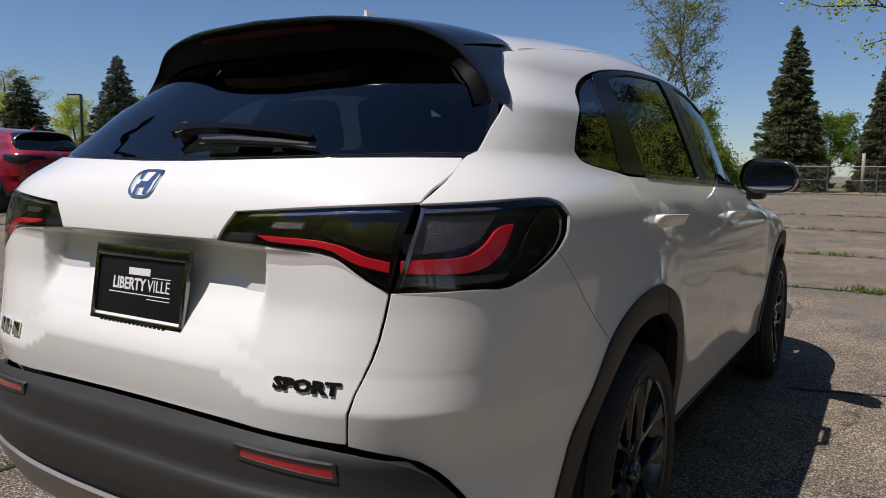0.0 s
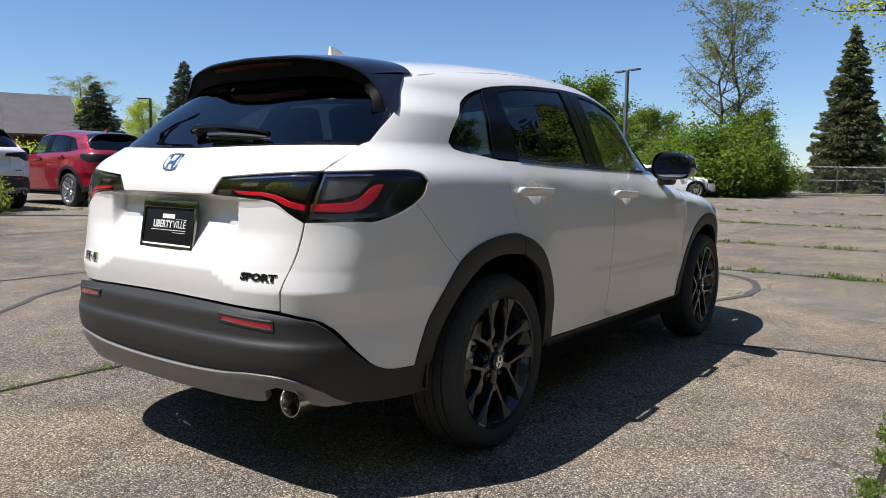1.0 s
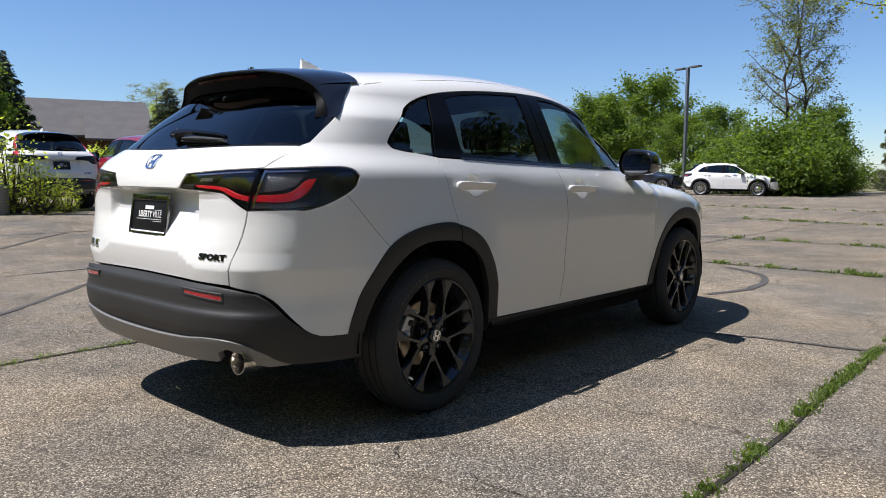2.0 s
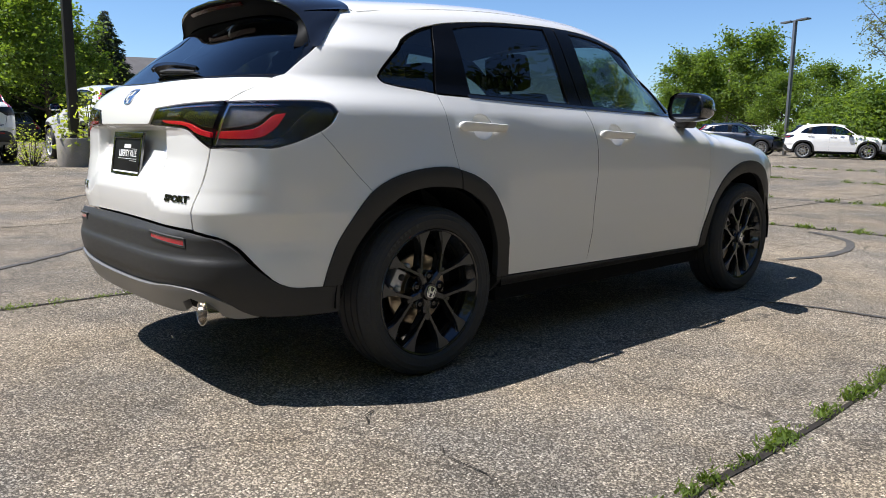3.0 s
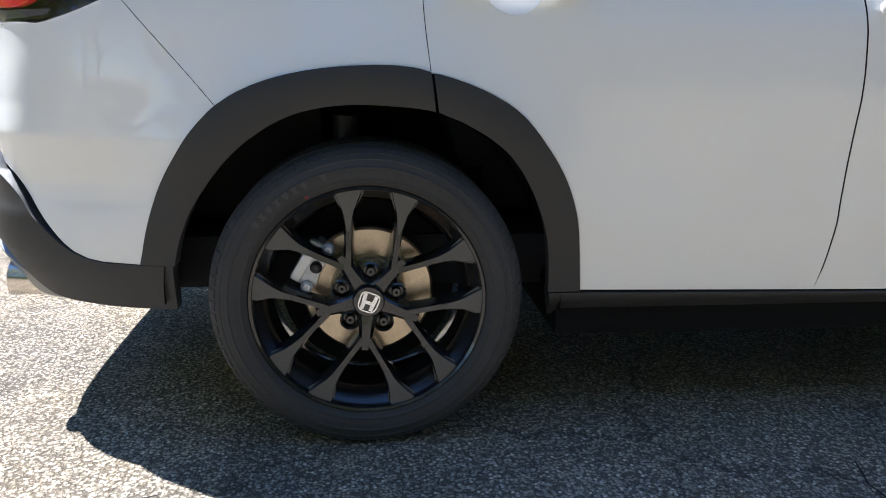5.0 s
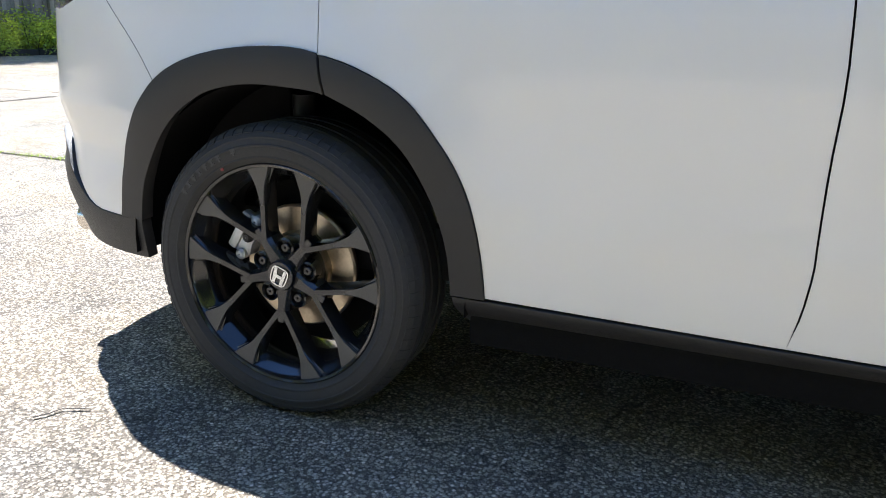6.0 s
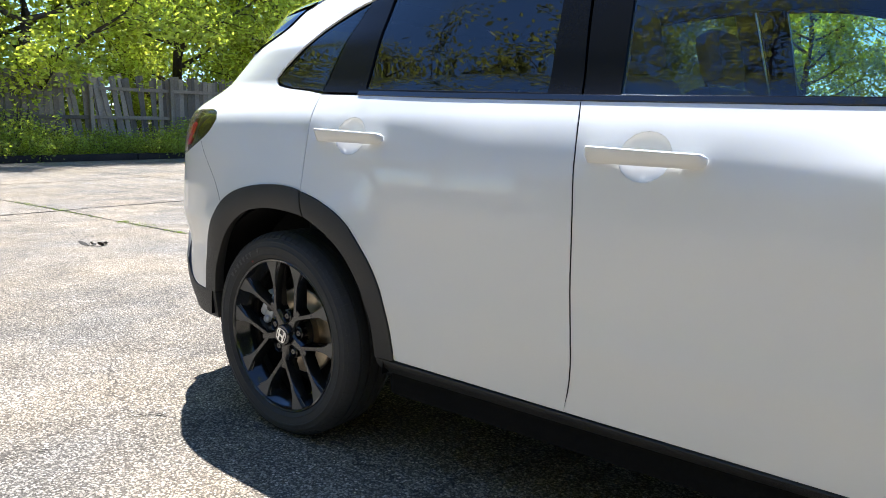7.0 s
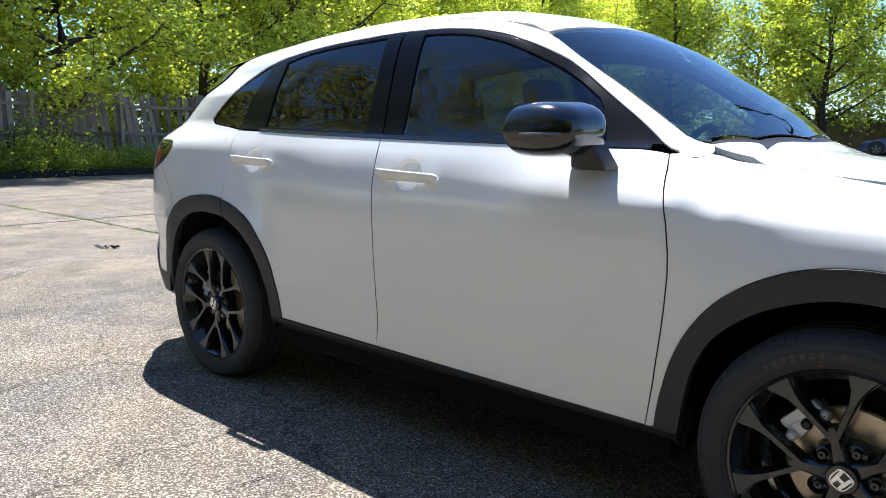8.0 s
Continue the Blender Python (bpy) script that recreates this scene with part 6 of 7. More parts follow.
plant(vine, [(-18.35, 3.2, 1.0, 0), (-18.40, 4.4, 1.1, 60), (-18.38, 5.4, 1.05, 130), (-18.42, 6.1, 0.8, 220), (-18.40, 1.6, 1.0, 300)], "climbers on the fence")
for x0, y0, s0 in ((31.5, 60, 0.62), (37, 60.5, 0.66), (43, 57, 0.58), (-20, 47, 1.2), (-15, 50, 1.1), (-10, 48, 1.25), (-5, 52, 1.2), (0, 51, 1.1), (-13, 57, 1.3), (-17, 41, 1.1), (-2, 59, 1.3)):
    extra = copy_thing(wood2, pose(x0, y0, 0, 0, 0, x0 * 37 % 360))
    extra.scale = (s0, s0, s0)
for x0, y0, s0 in ((5.0, 43, 0.9), (9.5, 47, 1.0)):
    extra = copy_thing(green, pose(x0, y0, 0, 0, 0, x0 * 37 % 360))
    extra.scale = (s0, s0, s0)
lean = make_tree("young tree reaching over the lot with thin light green leaves", 5.6, 3.6, 11, 0.46, FRESH, 15000, 0.042, 0.22, 14, 0.10, 11)
plant(lean, [(10.9, -3.2, 0.95, 30)])
# bare-limbed trees across the lot on the camera's side
edge = make_tree("tall tree with bare dark limbs and thin spring leaves", 12.5, 5.2, 20, 0.16, DULL, 8000, 0.10, 0.50, 11, 0.30, 10)
plant(edge, [(-6, -11.5, 1.0, 0), (0.0, -10.5, 1.05, 80), (6, -12, 1.0, 160), (-12, -13.5, 1.0, 310), (3.5, -16, 1.15, 30), (-3, -17, 1.1, 130), (-9, -8.5, 0.85, 243), (-14, -7, 0.9, 338), (-17, -3.5, 0.85, 179),
              (-16, -11, 1.0, 232), (-20, -8, 1.1, 20)], "trees along the lot's edge")
dusky = make_tree("tall full dark green tree at the lot's edge", 11.5, 4.6, 20, 0.10, SHADY, 8000, 0.20, 0.7, 13, 0.32, 8)
plant(dusky, [(12, -10.5, 0.95, 240), (18.0, -11.5, 1.0, 290), (25, -13, 1.05, 45), (33, -13, 1.0, 200), (9, -18, 1.1, 60), (15, -17, 1.1, 100), (22, -19, 1.15, 20), (42, -14, 1.0, 250),
              (17.5, -6.5, 0.75, 30), (23, -6.5, 0.85, 340), (29, -7, 0.9, 300), (35, -7.5, 1.0, 120), (41, -9, 1.0, 80)], "dark trees along the lot's edge")
thicket = make_shrub("light green thicket behind the wooden fence", 3.6, 2.3, FRESH, 7000, 0.085, 15)
plant(thicket, [(-21.2, -14.5, 0.9, 0)])
for k, y0 in enumerate(range(-12, 52, 3)):
    ob = copy_thing(thicket, pose(-20.9 - 0.4 * (k % 3), y0, 0, 0, 0, 70 * k))
    ob.scale = (0.85, 0.85, 0.9)
screen = make_shrub("broad dark green bush at the lot's edge", 3.9, 2.4, LEAF, 4500, 0.15, 16)
screen.matrix_basis = pose(-4, -13, 0)
for k in range(12):
    ob = copy_thing(screen, pose(-19 + 4.2 * k, 56.5, 0, 0, 0, 40 * k))
    ob.scale = (1.1, 1.1, 1.0)
for k, x0 in enumerate(range(0, 48, 4)):
    ob = copy_thing(screen, pose(x0, -14 - (k % 3), 0, 0, 0, 50 * k))
    ob.scale = (1.1, 1.1, 1.1)

# ---- fences, building, lamp posts and parked cars ----
OLDWOOD = mat("weathered_fence_wood", (0.255, 0.215, 0.168), 0.9, 0, 0, 0.15, (22, 0.35), (1.5, 0.4), (30, 0.01), vary=0.42)
CONCRETE = mat("old_concrete", (0.30, 0.275, 0.24), 0.9, 0, 0, 0.2, (50, 0.25), (3, 0.25), (60, 0.006))
BRONZE = mat("dark_bronze_pole", (0.028, 0.026, 0.024), 0.45, 0.3, 0, 0.5, (30, 0.2), (2, 0.2))
GALV = mat("galvanised_steel", (0.20, 0.20, 0.20), 0.45, 0.7, 0, 0.5, (40, 0.2), (3, 0.2))
SHINGLE = mat("grey_shingle_roof", (0.115, 0.108, 0.105), 0.9, 0, 0, 0.2, (14, 0.3), (1.2, 0.25), (20, 0.02))
BRICK = mat("dark_brown_brick", (0.12, 0.06, 0.042), 0.9, 0, 0, 0.2, (9, 0.3), (1, 0.2), (20, 0.01))
CREAM = mat("cream_siding", (0.62, 0.60, 0.55), 0.7)

# wooden fence with rails, posts and leaning boards
fence = thing("wooden_fence", "weathered grey wooden board fence, some boards leaning", "fence")
rnd = random.Random(21)
base_board = bmesh.new()
box(base_board, -0.012, 0.012, -0.072, 0.072, 0, 2.25, 0.004)
board_mesh = finish("board", base_board, OLDWOOD, fence, "", True, 30)
board_mesh.matrix_basis = pose(-18.75, -12.0, 0.10)
y = -11.85
while y < 24:
    ob = board_mesh.copy()
    scene.collection.objects.link(ob)
    tilt_b = rnd.gauss(0, 0.6)
    if 6.9 < y < 9.6:
        tilt_b = 9 + rnd.gauss(0, 4)
    ob.matrix_basis = pose(-18.75 + rnd.uniform(-0.012, 0.012), y, 0.06 + rnd.uniform(-0.05, 0.05), tilt_b, rnd.gauss(0, 0.7), rnd.gauss(0, 3))
    ob.scale = (1, 1, rnd.uniform(0.95, 1.03))
    y += 0.137 if rnd.random() > 0.02 else 0.15
for y0 in np.arange(-12, 24, 2.44):
    bm = bmesh.new()
    box(bm, -18.68, -18.58, y0 - 0.05, y0 + 0.05, 0, 2.30, 0.008)
    part("post", bm, OLDWOOD, fence, "")
    for z in (0.40, 1.12, 1.92):
        bm = bmesh.new()
        box(bm, -18.735, -18.67, y0 + 0.06, y0 + 2.38, z - 0.05, z + 0.05, 0.006, None if rnd.random() > 0.3 else Matrix.Translation((0, 0, rnd.uniform(-0.05, 0.05))))
        part("rail", bm, OLDWOOD, fence, "")
far_fence = thing("wooden_fence", "far weathered wooden fence under trees", "fence")
for k in range(20):
    bm = bmesh.new()
    x0 = -18.6 + k * 2.4
    for j in range(12):
        box(bm, x0 + j * 0.2, x0 + j * 0.2 + 0.185, 54.0, 54.03, 0.05, 2.2 + rnd.uniform(-0.05, 0.05))
    part("fence_panel", bm, OLDWOOD, far_fence, "", False)["kind"] = "stuff"
# railway tie kerb at the fence foot
bm = bmesh.new()
for y0 in np.arange(-12, 24, 2.5):
    box(bm, -17.35, -17.12, y0, y0 + 2.46, 0, 0.16 + rnd.uniform(-0.02, 0.02), 0.015)
tagged(finish("timber_kerb", bm, mat("dark_timber", (0.045, 0.037, 0.03), 0.95, 0, 0, 0.1, (18, 0.3), (2, 0.3), (20, 0.01)), None, "", True, 30), "dark timber kerb at the fence foot", "kerb", "", "structure")
bm = bmesh.new()
box(bm, -60, -17.3, -60, 60, 0.0, 0.08, 0.01)
tagged(finish("earth", bm, mat("leaf_litter", (0.07, 0.055, 0.035), 0.95, 0, 0, 0.1, (16, 0.5), (1.5, 0.4), (20, 0.05)), None), "dark leaf-littered earth under trees", "earth", "", "structure")
# verge and distant meadow
bm = bmesh.new()
box(bm, 49.5, 140, -60, 120, 0.0, 0.06, 0.01)
tagged(finish("verge", bm, mat("dry_grass", (0.17, 0.16, 0.08), 0.95, 0, 0, 0.1, (8, 0.4), (0.5, 0.3), (12, 0.06)), None), "pale grassy verge beyond the lot", "grass", "", "structure")

# chain-link fence
link = thing("chain_link_fence", "galvanised chain-link fence with slim posts", "fence")
for k in range(16):
    bm = bmesh.new()
    yy = -16 + 2.6 * k
    tube(bm, [(48.6, yy, 0), (48.6, yy, 1.75)], 0.035, 8)
    part("post", bm, GALV, link, "")
for z in (1.72, 0.9, 0.1):
    bm = bmesh.new()
    tube(bm, [(48.6, -16, z), (48.6, 23, z)], 0.022 if z > 1.5 else 0.008, 6)
    part("rail", bm, GALV, link, "")
bm = bmesh.new()
for k in range(300):
    yy = -16 + 0.13 * k
    for d in (-0.8, 0.8):
        tube(bm, [(48.6, yy - d, 0.08), (48.6, yy + d, 1.70)], 0.003, 3, False)
tagged(part("mesh_wire", bm, GALV, link, "fine wire mesh", False), "", "", "", "stuff")

# low building with shingled roof
hall = thing("low_building", "low brown brick building with long grey shingled roof", "building")
M = pose(21.5, 54.0, 0.35, 0, 0, -22)


def slab(name, material, pts, label=""):
    bm = bmesh.new()
    vs = [bm.verts.new(M @ Vector(p)) for p in pts]
    bmesh.ops.convex_hull(bm, input=vs)
    bmesh.ops.recalc_face_normals(bm, faces=bm.faces)
    return part(name, bm, material, hall, label, False)


slab("wall", BRICK, [(x, y, z) for x in (-4.4, 4.6) for y in (0.6, 9) for z in (0, 3.6)], "dark brick walls")
slab("roof", SHINGLE, [(-5, -0.2, 3.3), (5.2, -0.2, 3.3), (-5, 4.8, 6.3), (5.2, 4.8, 6.3), (-5, 9.8, 3.3), (5.2, 9.8, 3.3), (-5, -0.2, 3.15), (5.2, -0.2, 3.15), (-5, 9.8, 3.15), (5.2, 9.8, 3.15)], "grey shingled gable roof")
slab("porch_roof", SHINGLE, [(0.4, -2.2, 3.0), (5.2, -2.2, 3.0), (0.4, 3.0, 5.7), (5.2, 3.0, 5.7), (0.4, -2.2, 2.85), (5.2, -2.2, 2.85), (0.4, 4.0, 5.6), (5.2, 4.0, 5.6)], "grey shingled porch roof")
slab("gable", CREAM, [(-4.42, 0.8, 3.3), (-4.42, 8.8, 3.3), (-4.42, 4.8, 5.9), (-4.36, 0.8, 3.3), (-4.36, 8.8, 3.3), (-4.36, 4.8, 5.9)], "cream gable end")
for x in (0.6, 4.4):
    slab("porch_post", BRICK, [(x + a, -1.9 + b, z) for a in (0, 0.5) for b in (0, 0.5) for z in (0, 3.1)], "brick porch post")
for x in (-3.2, -1.4):
    slab("window", PIANO, [(x + a, 0.56 + b, z) for a in (0, 1.5) for b in (0, 0.06) for z in (1.0, 2.4)], "dark window")
house = thing("white_house", "pale house behind trees", "house")
M = pose(77, 40, 0, 0, 0, 40)
hall = house
slab("wall", CREAM, [(x, y, z) for x in (-5, 5) for y in (-4, 4) for z in (0, 5)], "pale siding")
slab("roof", SHINGLE, [(-5.4, -4.4, 4.9), (5.4, -4.4, 4.9), (-5.4, 0, 7.6), (5.4, 0, 7.6), (-5.4, 4.4, 4.9), (5.4, 4.4, 4.9)], "grey roof")
for x in (-3.5, 0, 3.0):
    slab("window", PIANO, [(x + a, -4.05 + b, z) for a in (0, 1.1) for b in (0, 0.1) for z in (2.6, 4.0)], "dark window")
    slab("window", PIANO, [(-5.05 + b, x * 0.8 + a, z) for a in (0, 1.1) for b in (0, 0.1) for z in (2.6, 4.0)], "dark window")


# lamp posts
def lamp_post(x, y, height, wide, material, heads, label, base=True, turn=0):
    own = thing("lamp_post", label, "lamp post", pose(x, y, lie(x, y), 0, 0, turn))
    bm = bmesh.new()
    box(bm, -wide / 2, wide / 2, -wide / 2, wide / 2, 0.5 if base else 0, height, 0.012)
    part("pole", bm, material, own, "")
    if base:
        bm = bmesh.new()
        lathe(bm, [(0.005, -0.05), (0.325, -0.05), (0.33, 0.0), (0.325, 0.52), (0.310, 0.55), (0.005, 0.56)], 40, "z")
        part("footing", bm, CONCRETE, own, "round stained concrete footing", angle=40)
        bm = bmesh.new()
        box(bm, -wide * 0.85, wide * 0.85, -wide * 0.85, wide * 0.85, 0.56, 0.60, 0.01)
        part("base_plate", bm, material, own, "")
    for a in range(heads):
        s = 1 if a % 2 == 0 else -1
        bm = bmesh.new()
        box(bm, -0.16, 0.16, s * 0.22, s * 0.95, height - 0.06, height + 0.03, 0.02)
        box(bm, -0.03, 0.03, 0, s * 0.24, height - 0.03, height + 0.02, 0.005)
        part("lamp_head", bm, material, own, "flat lamp head")
    return own


lamp_post(2.45, 12.65, 8.6, 0.165, BRONZE, 2, "dark bronze square lamp post on a concrete footing")
lamp_post(39.1, 14.7, 7.1, 0.16, GALV, 2, "grey lamp post with two flat heads", False, -25)
lamp_post(30.2, 48.8, 6.3, 0.15, BRONZE, 1, "dark lamp post with one head", False, 30)
lamp_post(0.5, 42, 6.0, 0.15, BRONZE, 1, "dark lamp post with one head", False, 0)
for k, (x, y, h) in enumerate(((60, 29, 7.0), (52.5, 0.5, 2.6))):
    bm = bmesh.new()
    tube(bm, [(x, y, 0), (x, y, h)], 0.10, 8)
    tagged(finish("utility_pole", bm, OLDWOOD, None), "weathered wooden utility pole", "pole")
ramble = make_shrub("rambling light green shrub at the lamp post footing", 1.9, 0.75, FRESH, 800, 0.060, 12)
plant(ramble, [(3.15, 12.25, 0.62, 0), (1.75, 13.05, 0.45, 90), (2.85, 12.75, 0.95, 200), (3.75, 12.45, 0.42, 300)], "shrubs at the footing")


# parked cars
def parked(name, color, length, wide, high, m, label, belt=0.60, rear_rake=0.22, lamp_red=True):
    """A simpler parked car: nose to +y, tail to -y, middle of the tail on the ground at the origin."""
    own = thing(name, label, "car", m)
    paint = mat(name + "_paint", color, 0.35, 0.0, 1.0, 0.5, (600, 0.03), (2, 0.03))
    w = wide / 2
    waist, deck = high * belt, high * 0.60
    L = length
    top = curve([(0, waist - 0.10), (0.05, waist - 0.01), (0.14, waist + 0.03), (0.50, high - 0.09), (0.80, high - 0.03), (0.42 * L, high), (0.54 * L, high - 0.05), (0.74 * L, deck + 0.06), (0.80 * L, deck),
                 (0.93 * L, deck - 0.08), (0.985 * L, deck - 0.20), (L, deck - 0.30)])
    plan = curve([(0, 0.84), (0.06, 0.93), (0.25, 0.985), (0.7, 1.0), (0.75 * L, 1.0), (0.90 * L, 0.95), (0.975 * L, 0.84), (L, 0.72)])

    def half(y, z):
        """Half the width at a place along the car and a height."""
        t = float(top(y))
        q = min(1.0, max(0.0, 1 - (t - z) / 0.32))
        lean_ = max(0.0, z - waist) / (high - waist)
        low = max(0.0, 0.55 - z)
        return w * float(plan(y)) * (1 - 0.24 * lean_ ** 1.15) * (1 - 0.25 * low ** 2) * max(0.0, 1 - q ** 8) ** 0.5

    body = bmesh.new()
    secs = []
    for y in [0, 0.03, 0.08, 0.14, 0.22, 0.32, 0.42, 0.52, 0.66] + list(np.linspace(0.9, L * 0.93, 22)) + [L * 0.96, L * 0.985, L]:
        t = float(top(y))
        zs = [0.30 + (t - 0.30) * (1 - (1 - k / 15) ** 1.7) for k in range(16)]
        right = [(half(y, z), y, z) for z in zs]
        secs.append(right + [(-x, y_, z) for x, y_, z in right[::-1]])
    loft(body, secs)
    bmesh.ops.recalc_face_normals(body, faces=body.faces)
    part("body", body, paint, own, "painted body", angle=50)

    def pane_on(name, quad, s, label):
        """A dark window laid on the side: corners (y, z) from low rear, low front, high front, high rear."""
        bm = bmesh.new()
        rows = []
        for v in np.linspace(0, 1, 6):
            row = []
            for u in np.linspace(0, 1, 8):
                y, z = ((quad[0][i] * (1 - u) + quad[1][i] * u) * (1 - v) + (quad[3][i] * (1 - u) + quad[2][i] * u) * v for i in (0, 1))
                row.append((s * (half(y, z) + 0.006), y, z))
            rows.append(row)
        loft(bm, rows, False, False)
        return part(name, bm, PIANO, own, label, True)

    for name, y0, y1, inset in (("rear_window", 0.15, 0.46, 0.80), ("windscreen", 0.565 * L, 0.725 * L, 0.86)):
        bm = bmesh.new()
        rows = []
        for y in np.linspace(y0, y1, 8):
            t = float(top(y))
            rows.append([(u * w * 0.74 * (1 + 0.12 * (high - t) / (high - waist)), y + (-0.008 if y < 1 else 0.006), t - 0.018 * abs(u) ** 3 + 0.006) for u in np.linspace(-1, 1, 9)])
        loft(bm, rows, False, False)
        part(name, bm, PIANO, own, "dark glass")
    for s in (-1, 1):
        lo, hi = waist + 0.03, high - 0.13
        pane_on("side_window", [(0.42, lo + 0.06), (0.72, lo + 0.03), (0.80, hi), (0.66, hi - 0.04)], s, "dark quarter window")
        pane_on("side_window", [(0.78, lo + 0.02), (0.395 * L, lo), (0.395 * L, hi), (0.86, hi)], s, "dark rear door window")
        pane_on("side_window", [(0.41 * L, lo), (0.69 * L, lo), (0.545 * L, hi - 0.02), (0.41 * L, hi)], s, "dark front door window")
        bm = bmesh.new()
        box(bm, s * w * 0.84, s * w * 0.58, -0.012, 0.05, waist - 0.28, waist - 0.14, 0.015)
        rows = []
        for v in np.linspace(0, 1, 6):
            rows.append([(s * (half(y, z) + 0.008), y, z) for y, z in ((0.02 + 0.30 * v * (1 - v) + 0.22 * v ** 3 + (0.16 - 0.05 * v) * u, waist - 0.27 + 0.44 * v) for u in np.linspace(0, 1, 6))])
        loft(bm, rows, False, False)
        part("tail_lamp", bm, REFLECT, own, "red tail lamp")
        bm = bmesh.new()
        box(bm, s * w * 0.90, s * w * 1.12, length * 0.66, length * 0.69, waist - 0.02, waist + 0.15, 0.02)
        part("door_mirror", bm, PIANO, own, "")
        for t in (0.20, 0.52, 0.68):
            bm = bmesh.new()
            box(bm, s * (w * 1.0 - 0.006), s * (w * 1.0 + 0.002), length * t - 0.004, length * t + 0.004, 0.36, waist - 0.05)
            part("door_seam", bm, GAP, own, "", False)
        for t in (0.185, 0.80):
            wheel = thing_part("wheel", own, "alloy wheel with black tyre")
            bm = bmesh.new()
            lathe(bm, [(0.235, -0.02), (0.245, 0.10), (0.30, 0.11), (0.345, 0.08), (0.355, 0.0), (0.345, -0.08), (0.25, -0.1), (0.235, -0.10)], 32, "x")
            bmesh.ops.transform(bm, matrix=Matrix.Translation((s * (w - 0.075), length * t, 0.355)), verts=bm.verts)
            part("tyre", bm, RUBBER, wheel, "", True)
            bm = bmesh.new()
            for k in range(5):
                for e in (-0.16, 0.16):
                    box(bm, s * (w + 0.018) - 0.010, s * (w + 0.018) + 0.008, -0.022, 0.022, 0.02, 0.235, 0.004, Matrix.Translation((0, length * t, 0.355)) @ Matrix.Rotation(k * 2 * math.pi / 5 + e, 4, "X"))
            part("rim", bm, GALV, wheel, "silver spoked rim")
            bm = bmesh.new()
            a = np.linspace(-0.15, math.pi + 0.15, 20)
            loft(bm, [[(s * (w + 0.008), length * t + r * math.cos(q), 0.37 + r * math.sin(q)) for q in a] for r in (0.38, 0.445)], False, False)
            loft(bm, [[(s * (w + 0.004), length * t + r * math.cos(q), 0.37 + r * math.sin(q)) for q in a] for r in (0.02, 0.385)], False, False)
            part("wheel_arch", bm, CLAD, own, "black wheel arch", False)
    bm = bmesh.new()
    box(bm, -w * 0.96, w * 0.96, -0.03, 0.30, 0.28, 0.62, 0.05)
    part("rear_bumper", bm, CLAD, own, "black rear bumper")
    bm = bmesh.new()
    box(bm, -0.17, 0.17, -0.022, 0.02, waist - 0.30, waist - 0.14, 0.005)
    part("number_plate", bm, PLATE, own, "dark dealer plate")
    bm = bmesh.new()
    box(bm, -w * 0.74, w * 0.74, 0.36, 0.66, high - 0.095, high - 0.055, 0.015)
    part("roof_spoiler", bm, PIANO if color[0] > 0.5 else paint, own, "")
    bm = bmesh.new()
    for s in (-1, 1):
        box(bm, s * w * 0.60, s * w * 0.94, length * 0.955, length * 0.985, deck - 0.28, deck - 0.16, 0.02)
    box(bm, -w * 0.5, w * 0.5, length * 0.97, length * 0.995, 0.5, deck - 0.25, 0.02)
    part("front_lamps", bm, PIANO, own, "dark grille and lamps")
    return own


SILVER = mat("silver_alloy", (0.55, 0.55, 0.55), 0.28, 0.8, 0, 0.5, (40, 0.1), (3, 0.1))
REDPAINT = mat("red_car_paint", (0.24, 0.006, 0.018), 0.30, 0.0, 1.0, 0.5, (600, 0.04), (2, 0.03))
LAMPRED = mat("red_lamp_glass", (0.50, 0.012, 0.02), 0.15, 0, 0.8, 0.5, (300, 0.2), (12, 0.2))


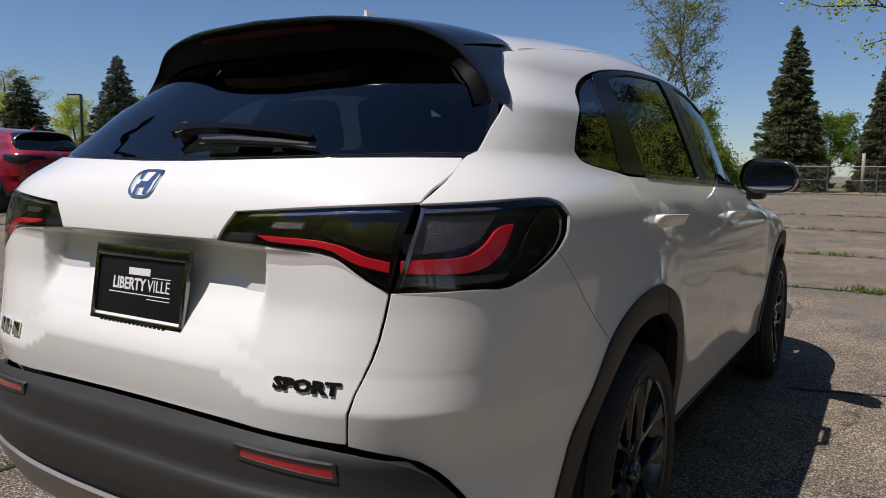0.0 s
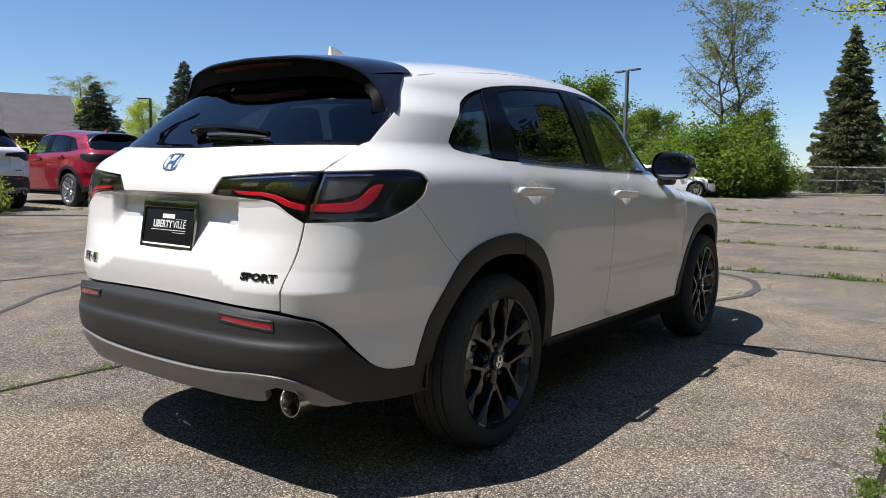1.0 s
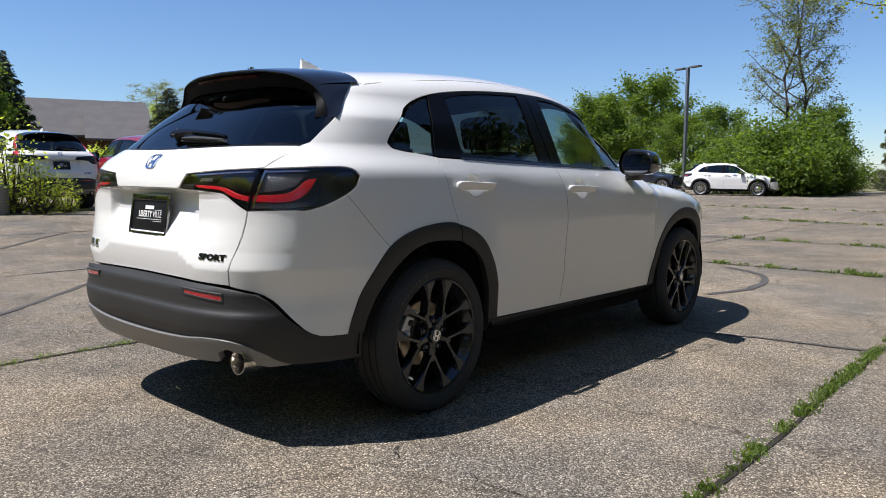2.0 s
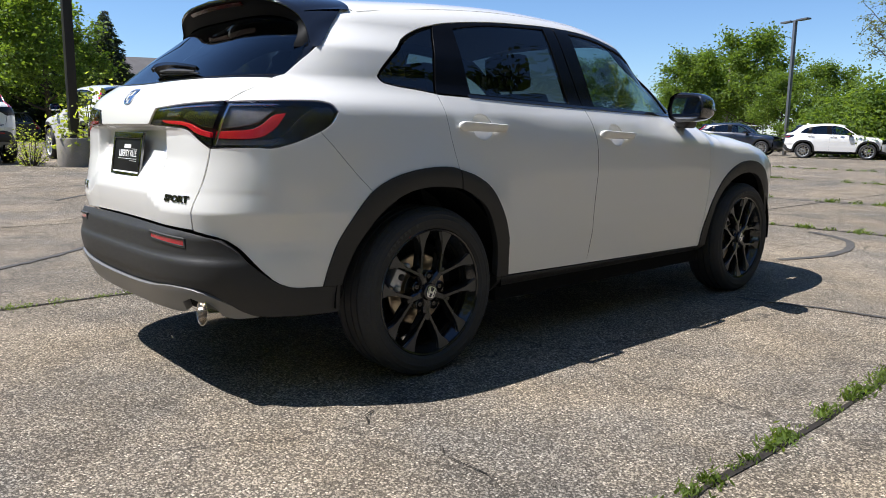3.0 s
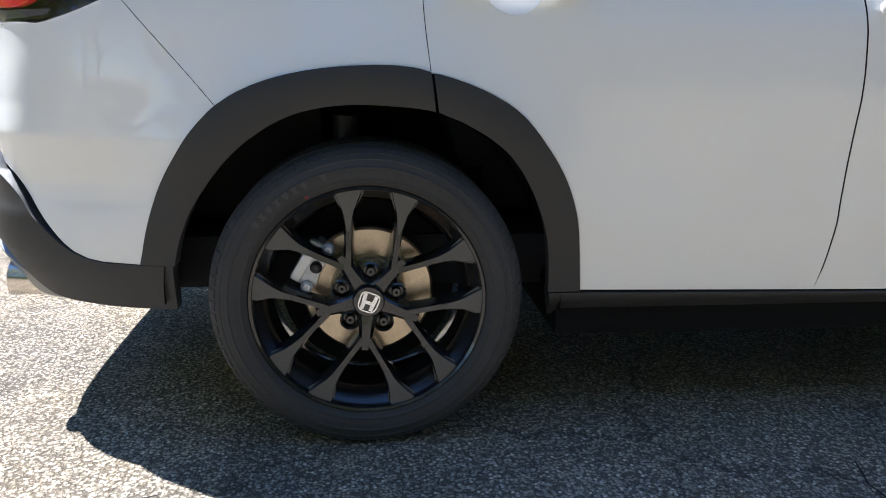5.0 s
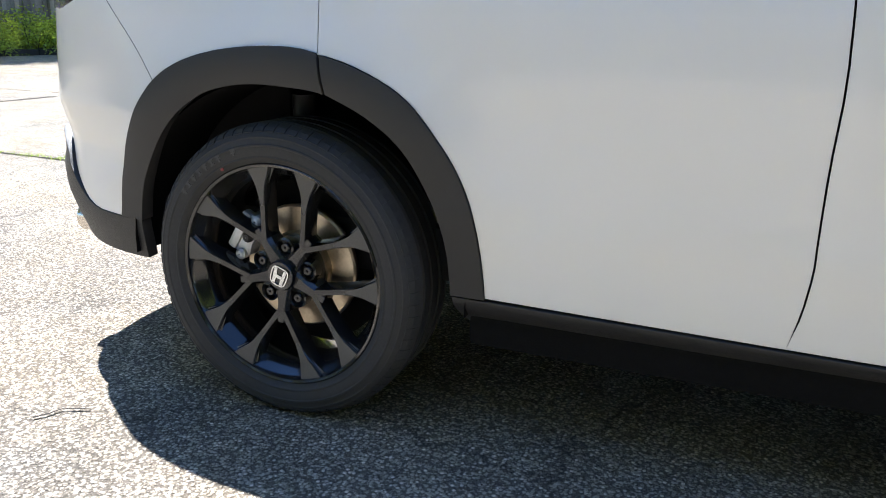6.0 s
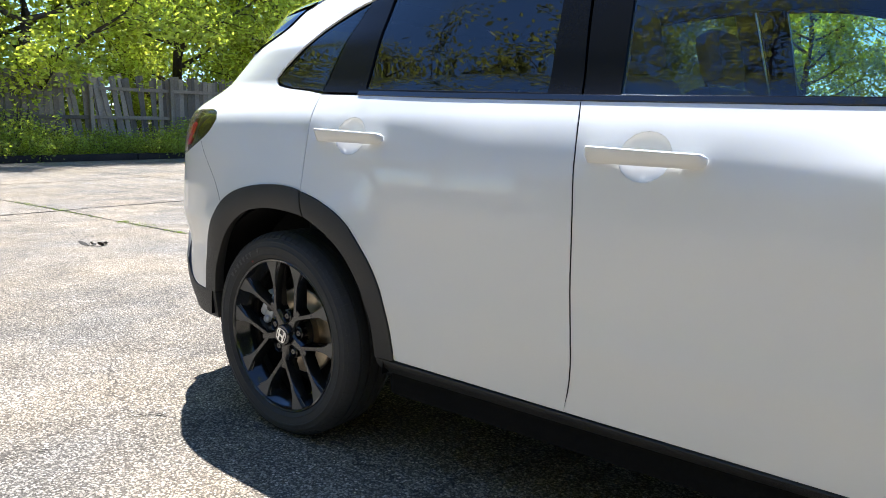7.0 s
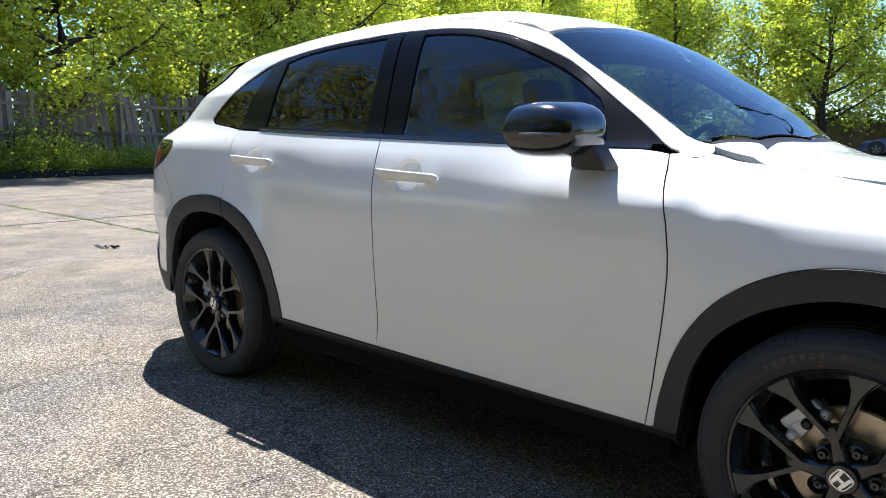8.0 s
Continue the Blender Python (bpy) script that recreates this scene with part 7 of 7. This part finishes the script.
def estate(name, label, paint, x, y, turn=90):
    """A larger sport utility car of the same build, with silver wheels and lamps up its rear pillars."""
    own = copy_thing(car, pose(x, y, lie(x, y), 0, 0, turn))
    own.name, own["label"], own.scale = name, label, (1.04, 1.03, 1.055)
    swap = {PAINT: paint, RIMBLACK: SILVER, RIMFACE: SILVER, REDLIGHT: HOUSING, LENS: HOUSING}
    for ob in own.children_recursive:
        if ob.type == "MESH" and ob.data.materials[0] in swap:
            ob.material_slots[0].link = "OBJECT"
            ob.material_slots[0].material = swap[ob.data.materials[0]]
    for e in (1, -1):
        up = [(tail_q(0.700, 1.085), 1.085), (float(girth(-0.60, 1.085)), 1.085), (float(girth(-0.520, 1.17)), 1.17), (float(girth(-0.36, 1.30)), 1.30), (float(girth(-0.20, 1.455)), 1.455),
              (float(girth(-0.245, 1.46)), 1.46), (float(girth(-0.405, 1.30)), 1.30), (float(girth(-0.545, 1.195)), 1.195), (float(girth(-0.66, 1.13)), 1.13)]
        sheet("pillar_lamp", [outline([(e * q, z) for q, z in up], 1)], wrap, LAMPRED, own, "red pillar tail lamp", step=0.05, out=0.010, depth=0.02, gap=0.0)
        sheet("lamp_wedge", [outline([(e * y_, z) for y_, z in ((0.69, 0.96), (0.69, 1.085), (0.50, 1.06), (0.36, 1.03))], 0)], glass_place, HOUSING, own, "dark lamp wedge on the tailgate", step=0.05, out=0.012, depth=0.02, gap=0.0)
    return own


estate("white_suv", "white sport utility car parked beyond the lamp post footing", PAINT, 3.90, 13.85)
estate("white_suv", "white sport utility car parked in a row", PAINT, 0.90, 14.80)
estate("red_suv", "bright red sport utility car parked in a row", REDPAINT, 6.75, 13.80)
NAVYPAINT = mat("navy_car_paint", (0.010, 0.016, 0.034), 0.30, 0.0, 1.0, 0.5, (600, 0.04), (2, 0.03))
estate("blue_suv", "dark navy sport utility car parked by the lamp post", NAVYPAINT, 36.95, 17.82, -76)
parked("grey_car", (0.10, 0.12, 0.14), 4.6, 1.8, 1.5, pose(2.0, 38.0, 0.22, 0, 0, 90), "dark grey car parked far off")
parked("blue_car", (0.02, 0.05, 0.20), 4.5, 1.8, 1.48, pose(-2.5, 44.0, 0.22, 0, 0, 90), "blue car parked far off")
parked("black_car", (0.02, 0.02, 0.022), 4.6, 1.8, 1.5, pose(8.0, 39.0, 0.22, 0, 0, 90), "black car parked far off")
twin = copy_thing(car, pose(34.85, 11.85, 0, 0, 0, -76))
twin["label"] = "white compact crossover with silver wheels parked far off by the shrubs"
for ob in twin.children_recursive:
    if ob.type == "MESH" and ob.data.materials[0] in (RIMBLACK, RIMFACE):
        ob.material_slots[0].link = "OBJECT"
        ob.material_slots[0].material = SILVER
